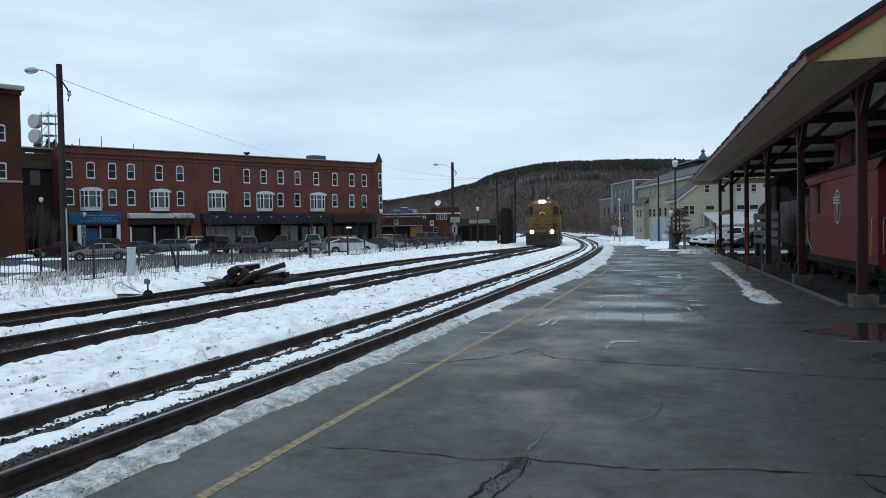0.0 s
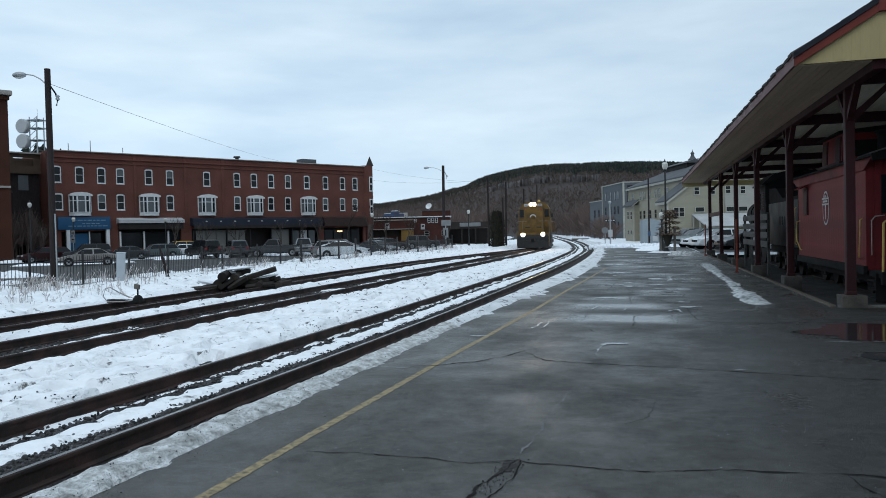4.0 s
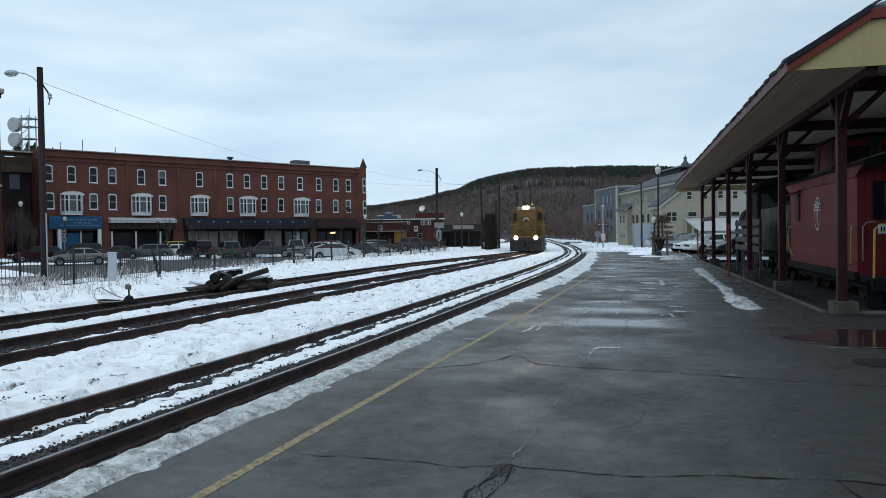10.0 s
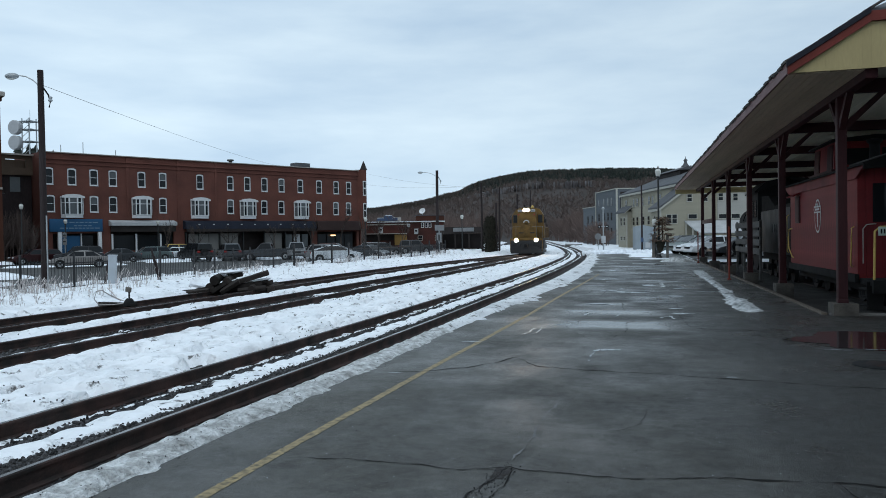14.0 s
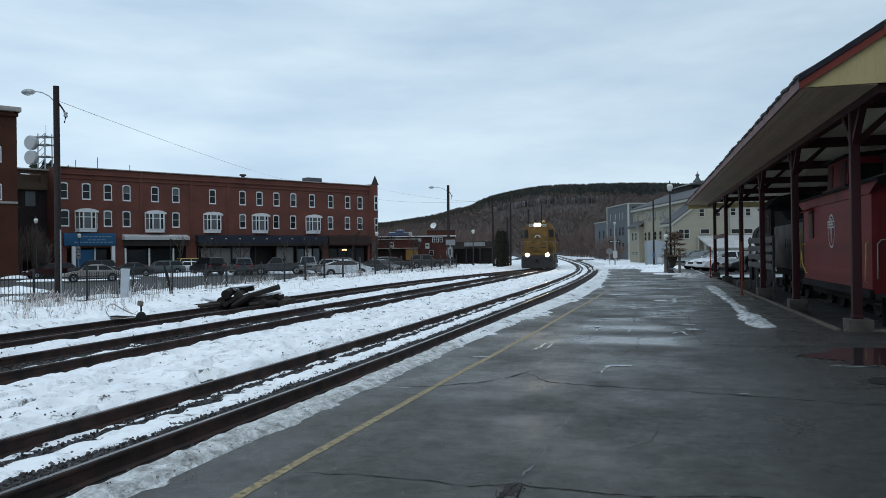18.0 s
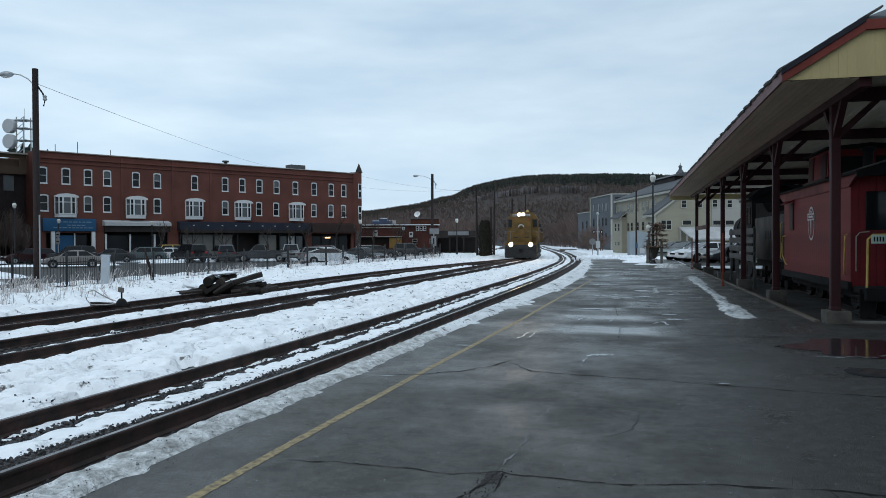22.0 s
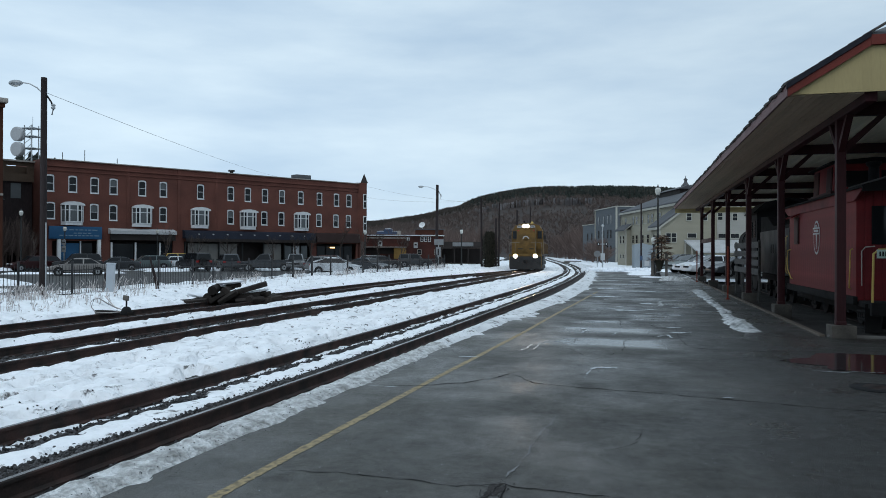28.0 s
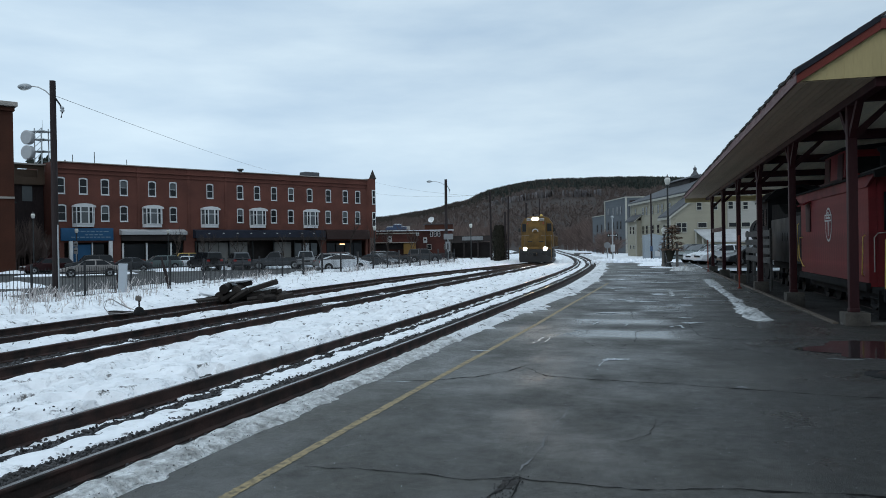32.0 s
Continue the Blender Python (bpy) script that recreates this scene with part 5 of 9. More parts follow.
    for yc in (1.35, 6.45):
        t = part("truck", box((0.50, yc, 0.26), (0.14, 1.9, 0.20), 0.03), M_CAB_DARK, c)
        part("truck_frame", box((2.5, yc, 0.26), (0.14, 1.9, 0.20), 0.03), M_CAB_DARK, t)
        for dy in (-0.72, 0.72):
            for x in (0.72, 2.28):
                part("wheel", rod((x - 0.06, yc + dy, 0.23), (x + 0.06, yc + dy, 0.23), 0.39, n=22), M_IRON, t)
            part("journal_box", box((0.42, yc + dy, 0.24), (0.14, 0.24, 0.26), 0.03), M_IRON, t)
        for dy in (-0.16, 0.0, 0.16):
            part("spring", rod((0.50, yc + dy, 0.05), (0.50, yc + dy, 0.30), 0.06), M_IRON, t)
    for x in (0.75, 2.25):
        tagged(part("display_rail", box((5.2 + x, 33.5, -0.18), (0.07, 33.0, 0.06), 0.01), M_RAIL), "rusty rail under the museum train", "rail", "display rails")


def tender_and_engine():
    t = thing("tender", pose(5.45, 28.9, 0), "dusty black steam engine tender behind the caboose", "tender")
    part("tank", box((1.25, 3.1, 1.72), (2.5, 6.2, 1.75), 0.05), M_TENDER, t)
    part("coal_board", prism([(0.0, 2.55), (6.2, 2.55), (6.2, 3.25), (4.6, 3.2), (3.2, 2.75), (0, 2.72)], "x", 0.04, 2.46), M_CAB_DARK, t)
    part("frame", box((1.25, 3.1, 0.70), (2.3, 6.4, 0.26), 0.02), M_CAB_DARK, t)
    for k in range(5):
        part("lettering_bar", box((-0.006, 1.6 + 0.5 * k, 1.85), (0.012, 0.30, 0.34), 0.003), M_TENDER, t, "faint grey lettering bar")
    for yc in (1.4, 4.8):
        k = part("truck", box((0.1, yc, 0.30), (0.16, 1.9, 0.20), 0.03), M_CAB_DARK, t)
        for dy in (-0.62, 0.62):
            part("wheel", rod((0.24, yc + dy, 0.24), (0.36, yc + dy, 0.24), 0.40, n=22), M_IRON, k)
            part("journal_box", box((0.0, yc + dy, 0.26), (0.14, 0.24, 0.26), 0.03), M_TENDER, k)
    part("grab_iron", sweep([(-0.02, 0.15, 2.3), (-0.07, 0.15, 2.25), (-0.07, 0.15, 1.0), (-0.02, 0.15, 0.95)], 0.018), M_GRAB, t)
    e = thing("steam_locomotive", pose(5.45, 35.6, 0), "black museum steam locomotive standing under the shed roof", "locomotive")
    cab = part("cab", prism([(-0.05, 1.0), (2.55, 1.0), (2.55, 3.45), (2.2, 3.85), (1.25, 4.05), (0.3, 3.85), (-0.05, 3.45)], "y", 0.0, 2.2, bev=0.02), M_IRON, e)
    part("cab_roof", prism([(-0.25, 3.42), (-0.25, 3.48), (0.25, 3.92), (1.25, 4.12), (2.25, 3.92), (2.75, 3.48), (2.75, 3.42), (1.25, 4.02)], "y", -0.5, 2.4), M_IRON, e)
    for y in (0.6, 1.5):
        part("cab_window", box((-0.06, y, 2.75), (0.03, 0.6, 0.75)), M_PANE, cab)
    part("boiler", rod((1.25, 2.1, 2.35), (1.25, 8.6, 2.25), 0.82, 0.72, 26), M_IRON, e)
    part("smokebox", rod((1.25, 8.6, 2.25), (1.25, 10.1, 2.25), 0.76, 0.76, 26), M_IRON, e)
    part("smoke_stack", lathe([(0.24, 2.9), (0.20, 3.1), (0.22, 3.6), (0.32, 3.85), (0.30, 3.9)], 16, c=(1.25, 9.4, 0)), M_IRON, e)
    part("steam_dome", lathe([(0.4, 2.9), (0.38, 3.4), (0.28, 3.6), (0.05, 3.68)], 16, c=(1.25, 5.4, 0)), M_IRON, e)
    part("running_board", box((0.1, 6.0, 1.55), (0.5, 7.5, 0.06)), M_IRON, e)
    for y in (2.9, 5.0):
        d = part("driving_wheel", rod((0.3, y, 0.75), (0.42, y, 0.75), 0.88, n=28), M_IRON, e)
        part("hub", rod((0.2, y, 0.75), (0.5, y, 0.75), 0.16, n=14), M_TENDER, d)
    part("side_rod", box((0.18, 3.95, 0.72), (0.06, 2.5, 0.12), 0.02), M_GALV, e)
    for y in (7.6, 9.2):
        part("pony_wheel", rod((0.3, y, 0.28), (0.42, y, 0.28), 0.40, n=22), M_IRON, e)
    part("cylinder", rod((0.15, 7.9, 0.95), (0.15, 9.0, 0.95), 0.32, n=20), M_IRON, e)
    part("headlamp", box((1.25, 10.2, 3.25), (0.5, 0.45, 0.5), 0.04), M_IRON, e)


def shed_clutter():
    g = thing("wooden_railing", pose(4.55, 29.6, -0.16), "weathered grey wooden railing beside the museum train", "railing")
    for k in range(4):
        part("board", box((0, 3.3, 1.13 + 0.34 * k), (0.04, 6.6, 0.23), 0.006), M_OLDBOARD, g)
    for k in range(4):
        part("stake", box((0.05, 0.15 + 2.1 * k, 1.16), (0.09, 0.09, 2.32), 0.008), M_OLDBOARD, g)
    m = thing("marker_post", pose(3.37, 28.7, 0), "slim orange-red marker post beside the kerb", "post")
    part("stake", box((0, 0, 0.96), (0.055, 0.055, 1.92), 0.008), M_ORANGE, m)
    part("foot", box((0, 0, 0.02), (0.13, 0.13, 0.04), 0.006), M_ORANGE, m)
    m = thing("marker_post", pose(3.62, 45.0, 0), "slim orange marker post near the shed's far end", "post")
    part("stake", box((0, 0, 0.9), (0.06, 0.06, 1.8), 0.008), M_ORANGE, m)
    part("foot", box((0, 0, 0.02), (0.14, 0.14, 0.04), 0.006), M_ORANGE, m)


def blocker_walls():
    """Added sky blockers: an unseen wall beside the camera, a dark backing on the shed's far side."""
    # unseen wall with eave, added to darken the apron and caboose end
    w = tagged(part("wall_station", box((6.6, -14.0, 2.7), (3.0, 50.0, 5.6)), M_BLOCKER), "unseen brown wall added to block sky beside the camera", "wall", kind="structure")
    part("eave", box((6.2, -14.0, 5.58), (4.6, 50.6, 0.16)), M_MAROON, w)
    # added backing, kept low so some light reaches the ceiling
    tagged(part("wall_shed_side", box((10.6, 33.2, 1.45), (0.16, 35.6, 3.4)), M_BLOCKER), "dark backing wall added behind the museum train", "wall", kind="structure")


blocker_walls()
train_shed()
shed_ceiling()
kerbs()
caboose()
tender_and_engine()
shed_clutter()


# ---- the waiting diesel ----
def lamp_can(x, y, z, rad, deep, n=20):
    """An open lamp housing that faces -y: a tube with a rim and a closed back."""
    bm = bmesh.new()
    rings = [[bm.verts.new((x + q * math.cos(6.28318 * k / n), yy, z + q * math.sin(6.28318 * k / n))) for k in range(n)]
             for q, yy in ((rad, y + deep), (rad, y), (rad - 0.02, y), (rad - 0.02, y + deep * 0.6))]
    for a, b in zip(rings, rings[1:]):
        for k in range(n):
            bm.faces.new((a[k], a[(k + 1) % n], b[(k + 1) % n], b[k]))
    bm.faces.new(rings[0])
    bm.faces.new(rings[-1])
    return bm


def lamp_disc(x, y, z, rad, n=20):
    """A shallow round lens that faces -y, domed in the middle."""
    bm = bmesh.new()
    rim = [bm.verts.new((x + rad * math.cos(6.28318 * k / n), y, z + rad * math.sin(6.28318 * k / n))) for k in range(n)]
    mid = bm.verts.new((x, y - 0.015, z))
    for k in range(n):
        bm.faces.new((rim[k], rim[(k + 1) % n], mid))
    return bm


def diesel():
    y0 = 71.6
    z0 = HEAD
    t = thing("diesel_locomotive", pose(-9.96, y0, z0, 0, 0, 4.0) @ Matrix.Scale(1.03, 4), "golden orange diesel locomotive waiting with headlights on", "locomotive")
    W = 3.05
    # pilot, plough and steps
    part("pilot", box((0, 0.25, 0.85), (2.9, 0.22, 0.95), 0.03), M_LOCO_DARK, t)
    part("snow_plough", prism([(-1.45, 0.12), (1.45, 0.12), (1.45, 0.55), (0.9, 0.82), (-0.9, 0.82), (-1.45, 0.55)], "y", -0.18, 0.10), M_LOCO_DARK, t)
    for s in (-1, 1):
        for k in range(4):
            part("step", box((s * 1.28, 0.36, 0.42 + 0.27 * k), (0.42, 0.34, 0.03), 0.004), M_SIGNGREY, t, "pale edged step")
        part("step_side", box((s * 1.50, 0.36, 0.85), (0.03, 0.42, 1.15)), M_LOCO, t)
        part("handrail", sweep([(s * 1.47, 0.22, 1.25), (s * 1.50, 0.14, 1.6), (s * 1.50, 0.14, 2.5), (s * 1.40, 0.16, 2.62), (s * 0.55, 0.16, 2.62)], 0.018), M_LOCORAIL, t, "pale end handrail")
        part("handrail_post", rod((s * 0.95, 0.16, 1.5), (s * 0.95, 0.16, 2.62), 0.016), M_LOCORAIL, t)
        part("corner_rail", sweep([(s * 1.50, 0.62, 0.5), (s * 1.54, 0.62, 0.9), (s * 1.54, 0.62, 2.5), (s * 1.46, 0.8, 2.62), (s * 1.46, 2.6, 2.62)], 0.018), M_LOCORAIL, t)
        d = part("ditch_light", lamp_can(s * 0.93, 0.0, 1.36, 0.20, 0.20), M_LOCO_DARK, t)
        part("lens", lamp_disc(s * 0.93, 0.06, 1.36, 0.175), M_HEADLIGHT, d, "burning ditch light")
        part("mu_hose", sweep([(s * 0.6, 0.08, 1.1), (s * 0.66, -0.06, 0.8), (s * 0.6, 0.04, 0.55)], 0.03), M_LOCO_DARK, t)
    part("coupler", box((0, -0.22, 0.86), (0.30, 0.75, 0.30), 0.06), M_IRON, t)
    part("deck", box((0, 8.6, 1.46), (W - 0.02, 16.8, 0.14), 0.01), M_LOCO_DARK, t)
    part("deck_edge", box((0, 0.16, 1.44), (W, 0.06, 0.20), 0.01), M_LOCO, t)
    # high short hood with rounded shoulders
    hood = [(-0.88, 1.5), (0.88, 1.5), (0.88, 4.0), (0.78, 4.28), (0.5, 4.44), (-0.5, 4.44), (-0.78, 4.28), (-0.88, 4.0)]
    h = part("short_hood", prism(hood, "y", 0.95, 2.9, bev=0.05), M_LOCO, t)
    part("emblem", rod((-0.02, 0.93, 2.98), (-0.02, 0.98, 2.98), 0.30, n=26), M_SIGNGREY, h, "pale round emblem")
    part("emblem_field", rod((-0.02, 0.92, 2.98), (-0.02, 0.96, 2.98), 0.20, n=26), M_LOCO, h)
    part("dark_band", box((0, 0.94, 2.05), (1.5, 0.02, 0.10)), M_LOCO_DARK, h)
    part("nose_door", box((0.0, 0.935, 2.35), (0.62, 0.03, 1.3), 0.01), M_LOCO, h)
    hl = part("headlight_box", box((0, 0.92, 4.20), (0.70, 0.10, 0.40), 0.04), M_LOCO_DARK, h)
    for s in (-1, 1):
        part("lamp_can", lamp_can(s * 0.16, 0.72, 4.20, 0.165, 0.20), M_LOCO_DARK, hl)
        part("lens", lamp_disc(s * 0.16, 0.78, 4.20, 0.148), M_HEADLIGHT, hl, "burning headlight")
        nb = part("number_board", box((s * 0.60, 0.93, 4.14), (0.42, 0.10, 0.22), 0.02), M_SIGNGREY, h, "white number board with dark bars")
        for k in range(4):
            part("bar", box((s * 0.60 - 0.12 + 0.08 * k, 0.872, 4.14), (0.04, 0.01, 0.12)), M_LOCO_DARK, nb)
        part("marker_light", rod((s * 0.74, 0.90, 3.78), (s * 0.74, 0.98, 3.78), 0.07), M_TAIL, h)
    # cab
    cab = [(-W / 2, 1.5), (W / 2, 1.5), (W / 2, 3.75), (1.15, 4.33), (0.6, 4.52), (-0.6, 4.52), (-1.15, 4.33), (-W / 2, 3.75)]
    c = part("cab", prism(cab, "y", 2.9, 4.9, bev=0.03), M_LOCO, t)
    for s in (-1, 1):
        w = part("cab_window", box((s * 1.20, 2.88, 3.42), (0.44, 0.04, 0.78), 0.02), M_LOCO_DARK, c)
        part("pane", box((s * 1.20, 2.86, 3.42), (0.34, 0.02, 0.66)), M_PANE, w)
        for y in (3.45, 4.3):
            w = part("side_window", box((s * (W / 2 + 0.005), y, 3.3), (0.03, 0.7, 0.75), 0.01), M_LOCO_DARK, c)
            part("pane", box((s * (W / 2 + 0.02), y, 3.3), (0.02, 0.58, 0.62)), M_PANE, w)
        part("sunshade", prism([(s * W / 2, 3.74), (s * (W / 2 + 0.22), 3.66), (s * (W / 2 + 0.22), 3.68), (s * W / 2, 3.78)], "y", 3.1, 4.7), M_LOCO_DARK, c)
        part("mirror", box((s * 1.70, 2.95, 3.2), (0.20, 0.03, 0.34), 0.02), M_LOCO_DARK, c)
    part("horn", sweep([(-0.3, 3.4, 4.55), (-0.3, 3.1, 4.68), (-0.3, 2.8, 4.68)], [0.04, 0.05, 0.10]), M_IRON, t)
    part("bell", lathe([(0.16, 4.5), (0.15, 4.6), (0.09, 4.72), (0.03, 4.76)], 14, c=(0.4, 3.8, 0)), M_GRAB, t)
    # long hood
    part("long_hood", prism([(-0.88, 1.5), (0.88, 1.5), (0.88, 4.0), (0.74, 4.25), (-0.74, 4.25), (-0.88, 4.0)], "y", 4.9, 16.6, bev=0.03), M_LOCO, t)
    for k in range(8):
        part("hood_door", box((0.892, 5.9 + 1.2 * k, 2.7), (0.03, 1.0, 1.7), 0.01), M_LOCO, t)
    for y in (11.5, 14.0):
        part("roof_fan", lathe([(0.62, 4.22), (0.62, 4.42), (0.5, 4.46)], 22, c=(0, y, 0)), M_LOCO_DARK, t)
    part("exhaust_stack", box((0, 8.5, 4.38), (0.4, 0.9, 0.3), 0.03), M_LOCO_DARK, t)
    for s in (-1, 1):
        part("side_railing", sweep([(s * 1.46, 5.0, 2.62), (s * 1.46, 16.4, 2.62)], 0.022), M_LOCO, t)
        for k in range(9):
            part("stanchion", rod((s * 1.46, 5.0 + 1.4 * k, 1.5), (s * 1.46, 5.0 + 1.4 * k, 2.62), 0.018), M_LOCO, t)
    part("fuel_tank", box((0, 8.6, 0.85), (2.7, 4.2, 0.9), 0.10), M_LOCO_DARK, t)
    for yc in (3.6, 13.6):
        k = part("truck", box((0, yc, 0.62), (2.5, 3.6, 0.35), 0.05), M_LOCO_DARK, t)
        for dy in (-1.35, 1.35):
            for s in (-1, 1):
                part("wheel", rod((s * 0.70, yc + dy, 0.51), (s * 0.83, yc + dy, 0.51), 0.51, n=24), M_IRON, k)
                part("journal", box((s * 1.18, yc + dy, 0.55), (0.22, 0.36, 0.36), 0.03), M_LOCO_DARK, k)


diesel()


# ---- the brick block across the car park ----
def wall_front(L, z1, holes, reveal, x0=0.0):
    """A wall face in the plane y = 0 with openings cut through and their reveals; holes are x0, x1, z0, z1."""
    bm = bmesh.new()
    xs = sorted({x0, L, *[h[0] for h in holes], *[h[1] for h in holes]})
    zs = sorted({0.0, z1, *[h[2] for h in holes], *[h[3] for h in holes]})
    for xa, xb in zip(xs, xs[1:]):
        for za, zb in zip(zs, zs[1:]):
            cx, cz = (xa + xb) / 2, (za + zb) / 2
            if any(h[0] < cx < h[1] and h[2] < cz < h[3] for h in holes):
                continue
            bm.faces.new([bm.verts.new(p) for p in ((xa, 0, za), (xb, 0, za), (xb, 0, zb), (xa, 0, zb))])
    for a, b, c, d in holes:
        ring = [(a, c), (b, c), (b, d), (a, d)]
        for (u, v), (s, t) in zip(ring, ring[1:] + ring[:1]):
            bm.faces.new([bm.verts.new(p) for p in ((u, 0, v), (s, 0, t), (s, reveal, t), (u, reveal, v))])
    bmesh.ops.remove_doubles(bm, verts=bm.verts, dist=0.001)
    return bm


def arch(w, h, rise, n=8):
    """A window outline with a low arched head."""
    pts = [(-w / 2, 0), (w / 2, 0)]
    for k in range(n + 1):
        a = math.pi * k / n
        pts.append((w / 2 * math.cos(a), h - rise + rise * math.sin(a)))
    return pts


def ring_prism(outer, inner, y0, y1):
    bm = bmesh.new()
    k = len(outer)
    v = [[bm.verts.new((u, y, w)) for u, w in loop] for loop in (outer, inner) for y in (y0, y1)]
    of, ob, nf, nb = v
    for i in range(k):
        j = (i + 1) % k
        bm.faces.new((of[i], of[j], nf[j], nf[i]))
        bm.faces.new((ob[i], nb[i], nb[j], ob[j]))
        bm.faces.new((of[i], ob[i], ob[j], of[j]))
        bm.faces.new((nf[i], nf[j], nb[j], nb[i]))
    return bm


def sash_window(parent, w, h, curtain=False, arched=True):
    out = arch(w + 0.10, h + 0.10, 0.17 if arched else 0.05)
    inn = [(u * (w - 0.12) / (w + 0.10), 0.09 + (z - 0.0) * (h - 0.16) / (h + 0.10)) for u, z in out]
    f = part("window", ring_prism(out, inn, -0.05, 0.10), M_TRIMWHITE, parent, "white sash window")
    part("pane", box((0, 0.07, h * 0.28), (w - 0.12, 0.02, h * 0.44)), M_PANE, f)
    part("pane", box((0, 0.06, h * 0.73), (w - 0.12, 0.02, h * 0.40)), M_PANE_CURTAIN if curtain else M_PANE, f)
    part("meeting_rail", box((0, 0.045, h * 0.505), (w - 0.1, 0.05, 0.06)), M_TRIMWHITE, f)
    part("sill", box((0, -0.06, -0.04), (w + 0.12, 0.14, 0.09), 0.01), M_TRIMWHITE, f)
    return f


def bay_window(parent):
    w, h = 2.55, 2.85
    b = part("bay_window", prism([(-w / 2, -0.02), (w / 2, -0.02), (w / 2 - 0.35, -0.62), (-w / 2 + 0.35, -0.62)], "z", 0.0, 0.42), M_TRIMWHITE, parent, "white painted bay window")
    part("bay_head", prism([(-w / 2 - 0.08, 2.42), (w / 2 + 0.08, 2.42), (w / 2, 2.62), (w / 2 - 0.5, 2.82), (0, 2.90), (-w / 2 + 0.5, 2.82), (-w / 2, 2.62)], "y", -0.66, 0.0), M_TRIMWHITE, b)
    for x0, x1, y0, y1 in ((-w / 2, -w / 2 + 0.35, -0.02, -0.62), (w / 2 - 0.35, w / 2, -0.62, -0.02)):
        a = math.degrees(math.atan2(y1 - y0, x1 - x0))
        d = math.hypot(x1 - x0, y1 - y0)
        part("side_pane", box(((x0 + x1) / 2, (y0 + y1) / 2 + 0.04, 1.42), (d, 0.03, 2.0), 0, (0, 0, a)), M_PANE_CURTAIN, b)
        part("side_rail", box(((x0 + x1) / 2, (y0 + y1) / 2 + 0.01, 1.82), (d, 0.07, 0.08), 0, (0, 0, a)), M_TRIMWHITE, b)
    part("pane", box((0, -0.585, 1.42), (0.84, 0.02, 2.0)), M_PANE_CURTAIN, b)
    for x in (-0.70, 0.70):
        part("pane", box((x, -0.585, 1.42), (0.34, 0.02, 2.0)), M_PANE, b)
    for x in (-0.93, -0.47, 0.47, 0.93):
        part("mullion", box((x, -0.60, 1.42), (0.17 if abs(x) < 0.9 else 0.12, 0.09, 2.02), 0.01), M_TRIMWHITE, b)
    part("transom", box((0, -0.60, 1.84), (1.85, 0.07, 0.09)), M_TRIMWHITE, b)
    part("bay_sill", box((0, -0.62, 0.42), (2.0, 0.14, 0.10), 0.02), M_TRIMWHITE, b)
    for s in (-1, 1):
        part("corner_board", box((s * (w / 2 - 0.05), -0.07, 1.42), (0.16, 0.14, 2.02), 0.01), M_TRIMWHITE, b)
    return b


